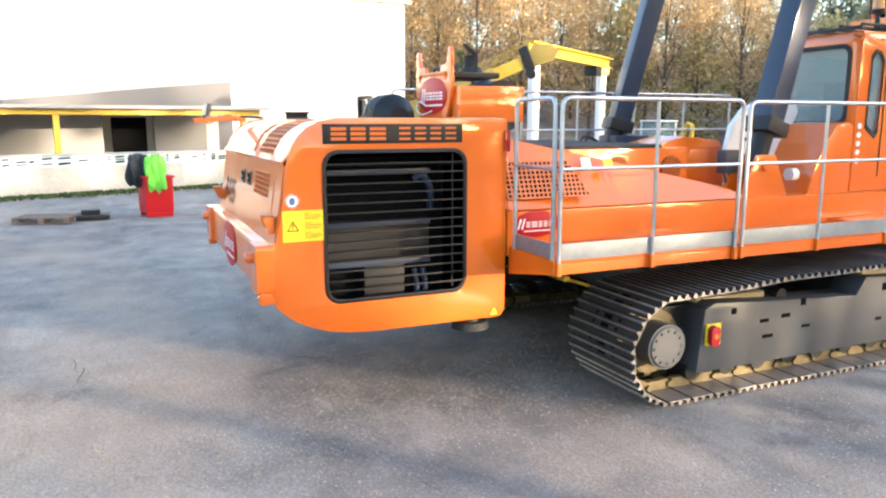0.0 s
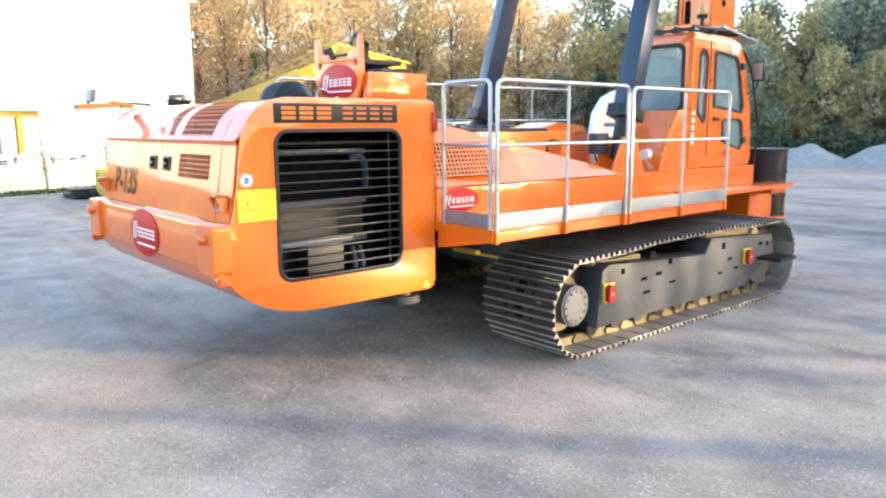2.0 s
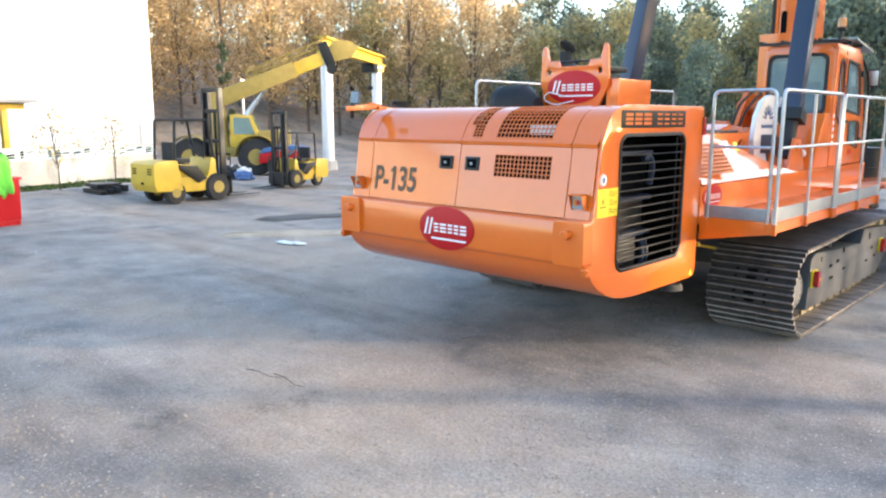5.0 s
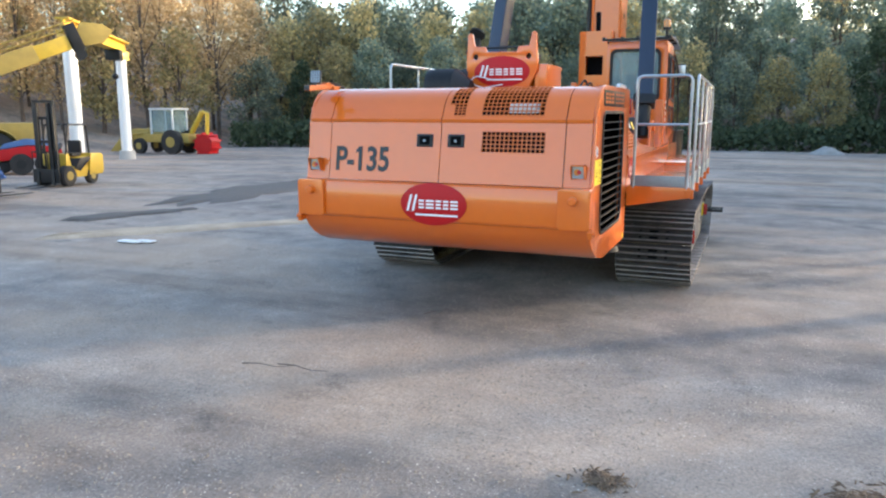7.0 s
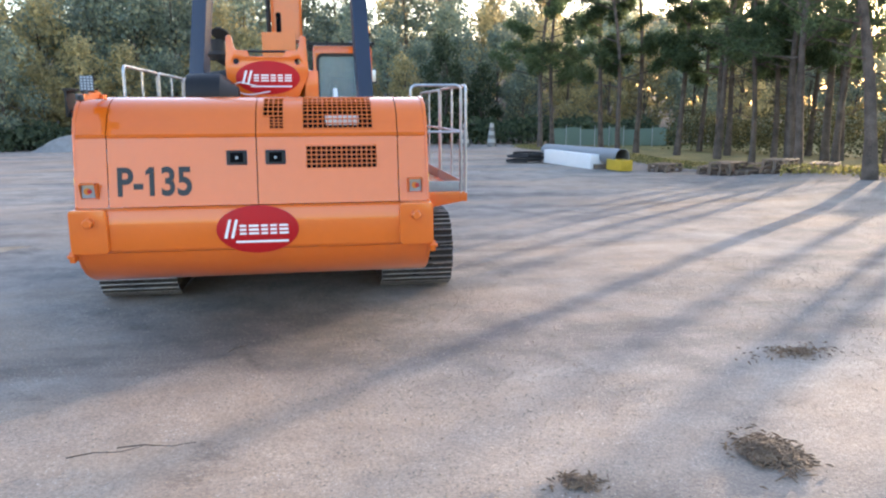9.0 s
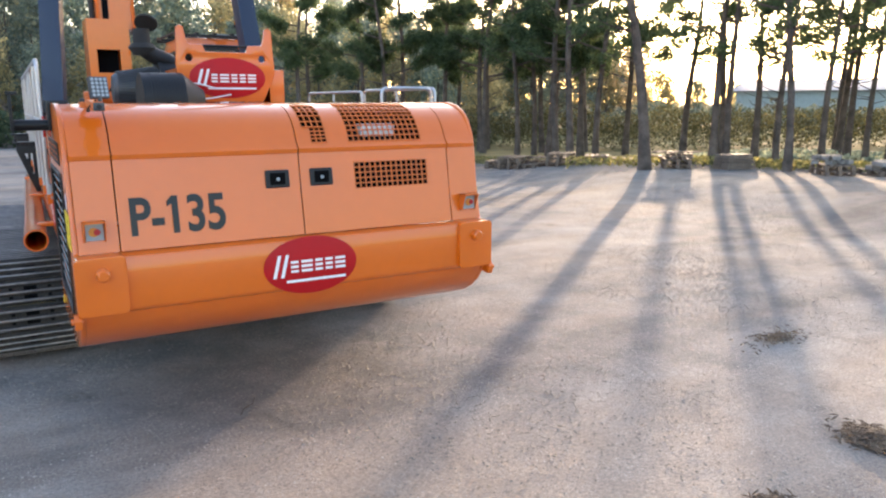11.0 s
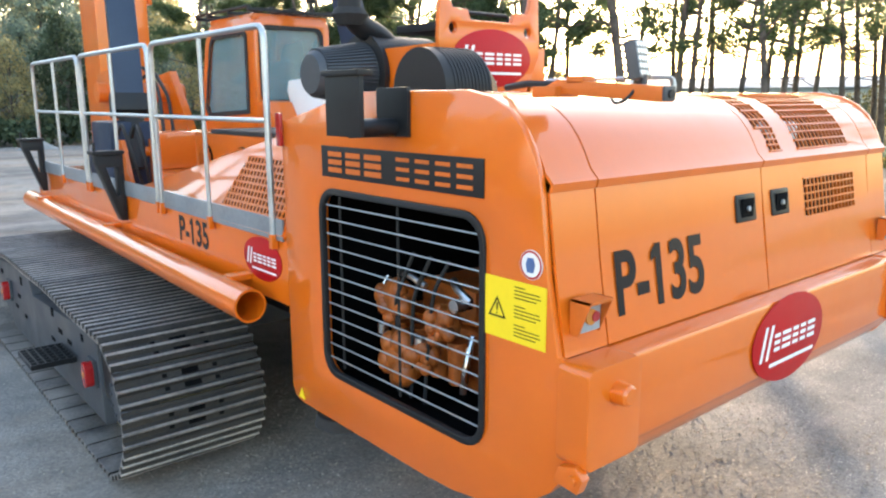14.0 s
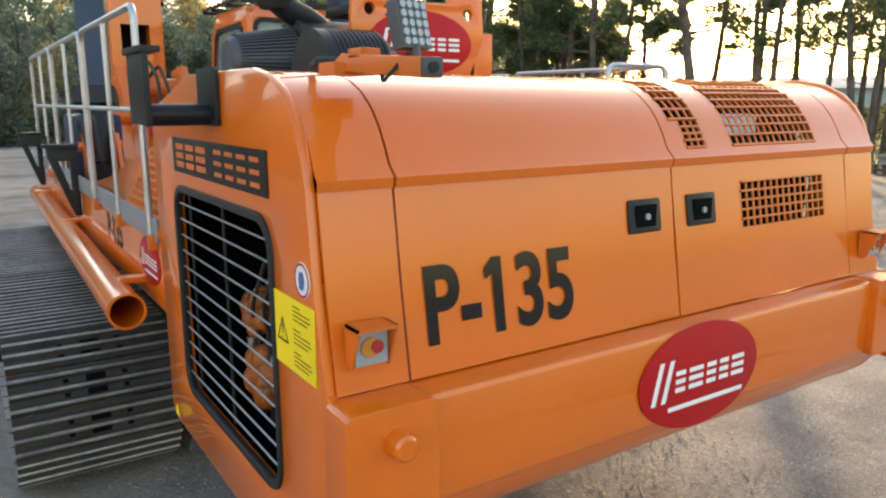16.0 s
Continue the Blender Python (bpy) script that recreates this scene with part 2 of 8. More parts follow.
def ground_material():
    m = bpy.data.materials.new("compacted_gravel")
    m.use_nodes = True
    nt = m.node_tree
    b = nt.nodes["Principled BSDF"]
    N, L = nt.nodes.new, nt.links.new
    geo = N("ShaderNodeNewGeometry")

    def noise_tex(scale, detail, rough=0.55, stretch=None):
        n = N("ShaderNodeTexNoise")
        n.inputs["Scale"].default_value, n.inputs["Detail"].default_value, n.inputs["Roughness"].default_value = scale, detail, rough
        if stretch:
            mp = N("ShaderNodeMapping")
            mp.inputs["Rotation"].default_value[2] = radians(stretch[0])
            mp.inputs["Scale"].default_value = (stretch[1], 1, 1)
            L(geo.outputs["Position"], mp.inputs[0])
            L(mp.outputs[0], n.inputs["Vector"])
        else:
            L(geo.outputs["Position"], n.inputs["Vector"])
        return n.outputs[0]

    def ramp_of(fac, stops):
        r = N("ShaderNodeValToRGB")
        els = r.color_ramp.elements
        els[0].position, els[0].color = stops[0][0], (*stops[0][1], 1)
        els[1].position, els[1].color = stops[-1][0], (*stops[-1][1], 1)
        for p, c in stops[1:-1]:
            els.new(p).color = (*c, 1)
        L(fac, r.inputs[0])
        return r.outputs[0]

    def mix(kind, f, a, c):
        x = N("ShaderNodeMix")
        x.data_type, x.blend_type = "RGBA", kind
        if isinstance(f, float):
            x.inputs[0].default_value = f
        else:
            L(f, x.inputs[0])
        L(a, x.inputs[6])
        L(c, x.inputs[7])
        return x.outputs[2]

    big = ramp_of(noise_tex(0.16, 5), [(0.35, (0.185, 0.172, 0.165)), (0.55, (0.27, 0.246, 0.226)), (0.72, (0.34, 0.295, 0.25))])
    mid = ramp_of(noise_tex(1.3, 7, 0.65), [(0.3, (0.28, 0.28, 0.28)), (0.7, (0.74, 0.71, 0.66))])
    base = mix("OVERLAY", 0.65, big, mid)
    tan = ramp_of(noise_tex(0.35, 6, 0.6, (20, 0.35)), [(0.46, (0, 0, 0)), (0.64, (1, 1, 1))])
    warm = N("ShaderNodeRGB")
    warm.outputs[0].default_value = (0.44, 0.315, 0.215, 1)
    base = mix("MIX", tan, base, mix("MIX", 0.55, base, warm.outputs[0]))
    # wheel ruts and damp stains
    rut = ramp_of(noise_tex(0.5, 5, 0.6, (-12, 0.12)), [(0.36, (0.58, 0.58, 0.60)), (0.47, (1, 1, 1))])
    base = mix("MULTIPLY", 0.8, base, rut)
    stain = ramp_of(noise_tex(0.9, 6, 0.7), [(0.34, (0.55, 0.55, 0.56)), (0.42, (1, 1, 1))])
    base = mix("MULTIPLY", 0.7, base, stain)
    grit = ramp_of(noise_tex(42, 4, 0.75), [(0.28, (0.08, 0.08, 0.08)), (0.50, (0.5, 0.5, 0.5)), (0.70, (0.95, 0.92, 0.86))])
    base = mix("OVERLAY", 0.42, base, grit)
    # two sizes of chippings
    for cell, cut, lo_, hi_, area in ((30, 0.24, (0.10, 0.09, 0.085), (0.62, 0.55, 0.46), (1.1, 0.50, 0.58)), (75, 0.30, (0.12, 0.11, 0.10), (0.60, 0.54, 0.47), (2.6, 0.42, 0.56))):
        vor = N("ShaderNodeTexVoronoi")
        vor.inputs["Scale"].default_value = cell
        L(geo.outputs["Position"], vor.inputs["Vector"])
        chip = ramp_of(vor.outputs["Distance"], [(cut * 0.7, (1, 1, 1)), (cut, (0, 0, 0))])
        sel = ramp_of(noise_tex(area[0], 5, 0.65), [(area[1], (0, 0, 0)), (area[2], (1, 1, 1))])
        sep = N("ShaderNodeSeparateColor")
        L(vor.outputs["Color"], sep.inputs[0])
        tone = ramp_of(sep.outputs[0], [(0.15, lo_), (0.55, (0.30, 0.27, 0.24)), (0.9, hi_)])
        base = mix("MIX", mix("MULTIPLY", 1.0, chip, sel), base, tone)
    L(base, b.inputs["Base Color"])
    b.inputs["Roughness"].default_value = 0.92
    b.inputs["Specular IOR Level"].default_value = 0.25
    h1 = noise_tex(38, 5, 0.7)
    h2 = noise_tex(5, 4, 0.6)
    add = N("ShaderNodeMath")
    add.operation = "MULTIPLY_ADD"
    L(h2, add.inputs[0])
    add.inputs[1].default_value = 1.2
    L(h1, add.inputs[2])
    bp = N("ShaderNodeBump")
    bp.inputs["Strength"].default_value, bp.inputs["Distance"].default_value = 0.5, 0.018
    L(add.outputs[0], bp.inputs["Height"])
    L(bp.outputs[0], b.inputs["Normal"])
    return m


GROUND = ground_material()


# ---- mesh helpers ----
def box(bm, a, b, bevel=0.0, m=None):
    r = bmesh.ops.create_cube(bm, size=1)
    vs = r["verts"]
    for v in vs:
        v.co = [a[i] + (v.co[i] + 0.5) * (b[i] - a[i]) for i in range(3)]
    if bevel:
        es = list({e for v in vs for e in v.link_edges})
        res = bmesh.ops.bevel(bm, geom=es, offset=bevel, segments=2, profile=0.7, affect="EDGES")
        vs = list({v for f in res["faces"] for v in f.verts} | {v for v in vs if v.is_valid})
    if m:
        bmesh.ops.transform(bm, matrix=m, verts=vs)
    return vs


def cyl(bm, p0, p1, r0, r1=None, seg=16, caps=True):
    p0, p1 = Vector(p0), Vector(p1)
    d = p1 - p0
    m = Matrix.Translation((p0 + p1) / 2) @ d.to_track_quat("Z", "Y").to_matrix().to_4x4()
    return bmesh.ops.create_cone(bm, cap_ends=caps, segments=seg, radius1=r0, radius2=r0 if r1 is None else r1, depth=d.length, matrix=m)["verts"]


def ball(bm, c, r, sub=2, scale=(1, 1, 1)):
    return bmesh.ops.create_icosphere(bm, subdivisions=sub, radius=r, matrix=Matrix.Translation(c) @ Matrix.Diagonal((*scale, 1)))["verts"]


def pipe(bm, pts, r, seg=10, radii=None):
    """A swept tube through the points."""
    pts = [Vector(p) for p in pts]
    rings = []
    side = None
    for i, p in enumerate(pts):
        d = (pts[min(i + 1, len(pts) - 1)] - pts[max(i - 1, 0)]).normalized()
        if side is None:
            side = d.orthogonal().normalized()
        side = (side - d * side.dot(d)).normalized()
        up = d.cross(side)
        rad = radii[i] if radii else r
        rings.append([bm.verts.new(p + (side * math.cos(k * 2 * math.pi / seg) + up * math.sin(k * 2 * math.pi / seg)) * rad) for k in range(seg)])
    for a, b in zip(rings, rings[1:]):
        for k in range(seg):
            bm.faces.new((a[k], a[(k + 1) % seg], b[(k + 1) % seg], b[k]))
    bm.faces.new(rings[0][::-1])
    bm.faces.new(rings[-1])


def bend(pts, r=0.06, n=4):
    """Rounds the inner corners of a polyline."""
    pts = [Vector(p) for p in pts]
    out = [pts[0]]
    for a, b, c in zip(pts, pts[1:], pts[2:]):
        u, v = (a - b).normalized(), (c - b).normalized()
        for k in range(n + 1):
            s = k / n
            out.append((b + u * r) * (1 - s) ** 2 + b * 2 * s * (1 - s) + (b + v * r) * s**2)
    return out + [pts[-1]]


def prism(bm, pts, lo, hi, axis="x", bevel=0.0):
    """Extrudes a closed outline (two other axes, in order) from lo to hi along the axis."""
    def at(p, h):
        return {"x": (h, p[0], p[1]), "y": (p[0], h, p[1]), "z": (p[0], p[1], h)}[axis]
    a = [bm.verts.new(at(p, lo)) for p in pts]
    b = [bm.verts.new(at(p, hi)) for p in pts]
    fs = [bm.faces.new(a), bm.faces.new(b[::-1])]
    n = len(pts)
    for i in range(n):
        fs.append(bm.faces.new((a[i], b[i], b[(i + 1) % n], a[(i + 1) % n])))
    bmesh.ops.recalc_face_normals(bm, faces=fs)
    if bevel:
        es = list({e for f in fs for e in f.edges})
        bmesh.ops.bevel(bm, geom=es, offset=bevel, segments=2, profile=0.7, affect="EDGES")


def rounded(x0, y0, x1, y1, r, n=5):
    out = []
    for cx, cy, a0 in ((x1 - r, y1 - r, 0), (x0 + r, y1 - r, 90), (x0 + r, y0 + r, 180), (x1 - r, y0 + r, 270)):
        for k in range(n + 1):
            a = radians(a0 + 90 * k / n)
            out.append((cx + r * math.cos(a), cy + r * math.sin(a)))
    return out


def mesh_of(bm, name, mat, smooth=35):
    me = bpy.data.meshes.new(name)
    bm.normal_update()
    bm.to_mesh(me)
    bm.free()
    me.materials.append(mat)
    if smooth:
        for p in me.polygons:
            p.use_smooth = True
        me.set_sharp_from_angle(angle=radians(smooth))
    return me


def part(name, bm, mat, parent, label="", smooth=35):
    ob = new(name, mesh_of(bm, name, mat, smooth))
    ob.parent = parent
    if label:
        tagged(ob, label)
    return ob


def pieces(name, bm, mat, parent, label="", smooth=35):
    """Links every separate piece of a bmesh as a part of its own."""
    left, out = set(bm.verts), []
    bm.verts.index_update()
    order = sorted(left, key=lambda v: v.index)
    for seed_v in order:
        if seed_v not in left:
            continue
        stack, group = [seed_v], []
        left.discard(seed_v)
        while stack:
            v = stack.pop()
            group.append(v)
            for e in v.link_edges:
                o = e.other_vert(v)
                if o in left:
                    left.discard(o)
                    stack.append(o)
        b2 = bmesh.new()
        num = {v: b2.verts.new(v.co) for v in group}
        for f in {f for v in group for f in v.link_faces}:
            b2.faces.new([num[v] for v in f.verts])
        out.append(part(name, b2, mat, parent, label, smooth))
    bm.free()
    return out


def curve_mesh(name, loops, thick, mat, bevel=0.0, m=None):
    """A flat plate with holes: the first loop is the outline. Lies in x, y and is thick along z, centred."""
    cu = bpy.data.curves.new(name, "CURVE")
    cu.dimensions, cu.fill_mode, cu.extrude, cu.bevel_depth, cu.bevel_resolution = "2D", "BOTH", thick / 2 - bevel, bevel, 1
    cu.offset = -bevel
    for loop in loops:
        s = cu.splines.new("POLY")
        s.points.add(len(loop) - 1)
        for p, q in zip(s.points, loop):
            p.co = (q[0], q[1], 0, 1)
        s.use_cyclic_u = True
    tmp = bpy.data.objects.new("tmp", cu)
    scene.collection.objects.link(tmp)
    me = bpy.data.meshes.new_from_object(tmp.evaluated_get(bpy.context.evaluated_depsgraph_get()))
    bpy.data.objects.remove(tmp)
    bpy.data.curves.remove(cu)
    me.name = name
    weld = bmesh.new()
    weld.from_mesh(me)
    bmesh.ops.remove_doubles(weld, verts=weld.verts, dist=1e-5)
    weld.to_mesh(me)
    weld.free()
    me.materials.clear()
    me.materials.append(mat)
    if m:
        me.transform(m)
    for p in me.polygons:
        p.use_smooth = True
    me.set_sharp_from_angle(angle=radians(35))
    return me


def plate(name, loops, thick, mat, parent, m, label="", bevel=0.0):
    ob = new(name, curve_mesh(name, loops, thick, mat, bevel, m))
    ob.parent = parent
    if label:
        tagged(ob, label)
    return ob


def lettering(name, text, size, mat, parent, m, label="", width=1.0, bold=0.012):
    cu = bpy.data.curves.new(name, "FONT")
    cu.body, cu.size, cu.extrude, cu.offset = text, size, 0.0015, bold * size
    cu.align_x, cu.align_y = "CENTER", "CENTER"
    tmp = bpy.data.objects.new("tmp", cu)
    scene.collection.objects.link(tmp)
    me = bpy.data.meshes.new_from_object(tmp.evaluated_get(bpy.context.evaluated_depsgraph_get()))
    bpy.data.objects.remove(tmp)
    bpy.data.curves.remove(cu)
    me.name = name
    me.materials.clear()
    me.materials.append(mat)
    me.transform(m @ Matrix.Diagonal((width, 1, 1, 1)))
    ob = new(name, me)
    ob.parent = parent
    return tagged(ob, label) if label else ob


def thing(name, label, category, group="", at=(0, 0, 0), turn=0):
    e = new(name)
    e.empty_display_size = 0.3
    e.matrix_basis = pose(*at, 0, 0, turn)
    return tagged(e, label, category, group)


def frame_m(origin, xdir, ydir):
    """A matrix with the given origin, x and y directions."""
    x, y = Vector(xdir).normalized(), Vector(ydir).normalized()
    z = x.cross(y)
    m = Matrix((x, y, z)).transposed().to_4x4()
    m.translation = origin
    return m


# ---- the piling rig ----
rig = thing("piling_rig", "orange crawler piling rig with galvanised handrails standing on gravel", "piling rig")
SIDE = {1: frame_m((0, 0, 0), (0, 1, 0), (0, 0, 1)), -1: frame_m((0, 0, 0), (0, -1, 0), (0, 0, 1))}


def side_m(s, x):
    """The plane of a flank: local x runs along the machine, y up."""
    m = SIDE[1].copy()
    m.translation = (s * x, 0, 0)
    return m


def reading_m(s, x, y, z):
    """For prints on a flank, read from outside."""
    m = SIDE[s].copy()
    m.translation = (s * x, y, z)
    return m


REAR = frame_m((0, 0, 0), (1, 0, 0), (0, 0, 1))

# engine housing
housing = rig
LOWER = [(0.105, 1.338), (0.150, 1.60), (0.188, 1.869)]
UPPER = [(0.180, 1.868), (0.174, 1.896), (0.207, 1.93), (0.232, 1.98), (0.262, 2.03), (0.305, 2.08), (0.36, 2.122), (0.43, 2.155), (0.52, 2.176), (0.65, 2.188), (1.0, 2.193), (1.87, 2.193)]


def panel(name, x0, x1, prof, holes=(), label="", mat=ORANGE, thick=0.012):
    """A sheet over a profile in y, z, with openings (xa, xb, first row, last row)."""
    bm = bmesh.new()
    xs = sorted({x0, x1, *[h[0] for h in holes], *[h[1] for h in holes]})
    grid = [[bm.verts.new((x, y, z)) for y, z in prof] for x in xs]
    faces = []
    for i in range(len(xs) - 1):
        xm = (xs[i] + xs[i + 1]) / 2
        for j in range(len(prof) - 1):
            if any(h[0] < xm < h[1] and h[2] <= j < h[3] for h in holes):
                continue
            faces.append(bm.faces.new((grid[i][j], grid[i + 1][j], grid[i + 1][j + 1], grid[i][j + 1])))
    bmesh.ops.recalc_face_normals(bm, faces=faces)
    if sum(f.normal.y for f in faces) > 0:
        bmesh.ops.reverse_faces(bm, faces=faces)
    bmesh.ops.solidify(bm, geom=faces, thickness=thick)
    loose = [v for v in bm.verts if not v.link_faces]
    bmesh.ops.delete(bm, geom=loose, context="VERTS")
    return part(name, bm, mat, housing, label, 30)


def along(prof, n):
    """n + 1 points at even steps along a profile."""
    pts = [Vector((0, *p)) for p in prof]
    seg = [(b - a).length for a, b in zip(pts, pts[1:])]
    total, out = sum(seg), []
    for k in range(n + 1):
        s = total * k / n
        i = 0
        while i < len(seg) - 1 and s > seg[i]:
            s -= seg[i]
            i += 1
        out.append(pts[i].lerp(pts[i + 1], min(1, s / seg[i])))
    return out


def mesh_grille(name, xa, xb, prof, nx, ny, parent):
    bm = bmesh.new()
    pts = along(prof, ny * 3)
    w = 0.004
    for k in range(nx + 1):
        x = xa + (xb - xa) * k / nx
        for a, b in zip(pts, pts[1:]):
            bm.faces.new([bm.verts.new(c) for c in ((x - w, a.y, a.z), (x + w, a.y, a.z), (x + w, b.y, b.z), (x - w, b.y, b.z))])
    for k in range(0, ny * 3 + 1, 3):
        p = pts[k]
        d = (pts[min(k + 1, ny * 3)] - pts[max(k - 1, 0)]).normalized() * w
        bm.faces.new([bm.verts.new(c) for c in ((xa, p.y - d.y, p.z - d.z), (xb, p.y - d.y, p.z - d.z), (xb, p.y + d.y, p.z + d.z), (xa, p.y + d.y, p.z + d.z))])
    bmesh.ops.remove_doubles(bm, verts=bm.verts, dist=1e-6)
    bmesh.ops.recalc_face_normals(bm, faces=bm.faces)
    bmesh.ops.solidify(bm, geom=bm.faces[:], thickness=0.006)
    return part(name, bm, ORANGE_DULL, parent, "punched orange mesh vent", 0)


G = 0.004
VENT_SHADE = [(y + 0.13, z - 0.11) for y, z in UPPER[2:10]]
upper_r = panel("hood_panel", G, 1.13 - G, UPPER, [(0.055, 0.215, 4, 8), (0.105, 0.215, 2, 4), (0.37, 0.93, 2, 8)], "curved upper hood panel with punched vents")
mesh_grille("vent_mesh", 0.055, 0.215, UPPER[4:9], 4, 6, housing)
mesh_grille("vent_mesh", 0.105, 0.215, UPPER[2:5], 3, 4, housing)
mesh_grille("vent_mesh", 0.37, 0.93, UPPER[2:9], 14, 10, housing)
panel("hood_panel", -1.13 + G, -G, UPPER, (), "curved upper hood panel")
# Added black sheet that keeps the vents dark inside, in place of shade.
panel("vent_shade", 0.03, 1.10, VENT_SHADE, (), "black sheet that paints shade under the hood vents", DARK)
panel("service_door", -1.13 + G, -G, LOWER, [], "service door with unit lettering")
LOW4 = [(0.105, 1.338), (0.148, 1.615), (0.178, 1.792), (0.188, 1.869)]
panel("service_door", G, 1.13 - G, LOW4, [(0.39, 0.955, 1, 2)], "service door with mesh vent")
mesh_grille("vent_mesh", 0.39, 0.955, LOW4[1:3], 14, 5, housing)
for s in (-1, 1):
    a, b = sorted((s * (1.13 + G), s * 1.352))
    panel("corner_panel", a, b, UPPER[:-2] + ([(1.87, 2.19)] if s > 0 else [(1.28, 2.188), (1.52, 2.131), (1.84, 2.061), (1.87, 2.03)]))
    panel("corner_panel", a, b, LOWER)

# side cheeks with the cooling openings
CHEEK = [(0.55, 2.192), (0.43, 2.168), (0.345, 2.125), (0.285, 2.07), (0.24, 2.0), (0.212, 1.93), (0.197, 1.86), (0.165, 1.6), (0.112, 1.345), (0.04, 1.31), (0.03, 1.0), (0.065, 0.95), (0.13, 0.865),
         (0.225, 0.79), (0.33, 0.735), (0.46, 0.69), (0.62, 0.663), (0.80, 0.652), (1.80, 0.652), (1.86, 0.67), (1.885, 0.72), (1.89, 2.03), (1.84, 2.065), (1.52, 2.135), (1.28, 2.192)]
CHEEK_FLAT = CHEEK[:-4] + [(1.89, 2.15), (1.875, 2.18), (1.84, 2.192)]
for s in (-1, 1):
    top = 1.955 if s > 0 else 1.755
    plate("side_cheek", [CHEEK_FLAT if s > 0 else CHEEK, rounded(0.465, 0.905, 1.53, top, 0.10, 6)], 0.03, ORANGE, housing, side_m(s, 1.367), "orange side cheek with framed cooling opening", 0.005)
    ring = plate("grille_frame", [rounded(0.445, 0.885, 1.55, top + 0.02, 0.115, 6), rounded(0.474, 0.914, 1.521, top - 0.009, 0.09, 6)], 0.03, BLACK, housing, side_m(s, 1.378), "black rounded grille frame", 0.006)
    bm = bmesh.new()
    if s > 0:
        box(bm, (1.372 - 0.012, 0.477, -0.005), (1.372 + 0.012, 1.518, 0.005), 0.002)
    else:
        cyl(bm, (-1.375, 0.487, 0), (-1.375, 1.508, 0), 0.0034, seg=8)
    bar_mesh = mesh_of(bm, "grille_bar", BLACK if s > 0 else GALV)
    n_bar = 14 if s > 0 else 12
    for k in range(n_bar):
        sl = new("grille_bar", bar_mesh)
        sl.parent = ring
        sl.location.z = 0.975 + k * (0.069 if s > 0 else 0.0655)
    bm = bmesh.new()
    for y in ((1.44,) if s > 0 else (0.99, 1.42)):
        cyl(bm, (s * 1.358, y, 0.93), (s * 1.358, y, top - 0.02), 0.006, seg=6)
    pieces("grille_stay", bm, BLACK, housing)

# tail beam and belly
bm = bmesh.new()
BEAM = [(0.13, 1.332), (0.03, 1.332), (0.012, 1.325), (0.004, 1.308), (0.004, 1.03), (0.014, 1.005), (0.04, 0.99), (0.13, 0.99)]
prism(bm, BEAM, -1.352, 1.352)
part("tail_beam", bm, ORANGE, housing, "orange steel tail beam across the rear", 40)
bm = bmesh.new()
BELLY = [(0.052, 0.985), (0.075, 0.935), (0.14, 0.86), (0.235, 0.785), (0.34, 0.73), (0.47, 0.685), (0.63, 0.658), (0.82, 0.648), (1.86, 0.648)]
inner = [(y + 0.012, z + 0.02) for y, z in BELLY][::-1]
prism(bm, BELLY + inner, -1.352, 1.352)
part("belly_plate", bm, ORANGE, housing, "curved orange belly plate", 40)
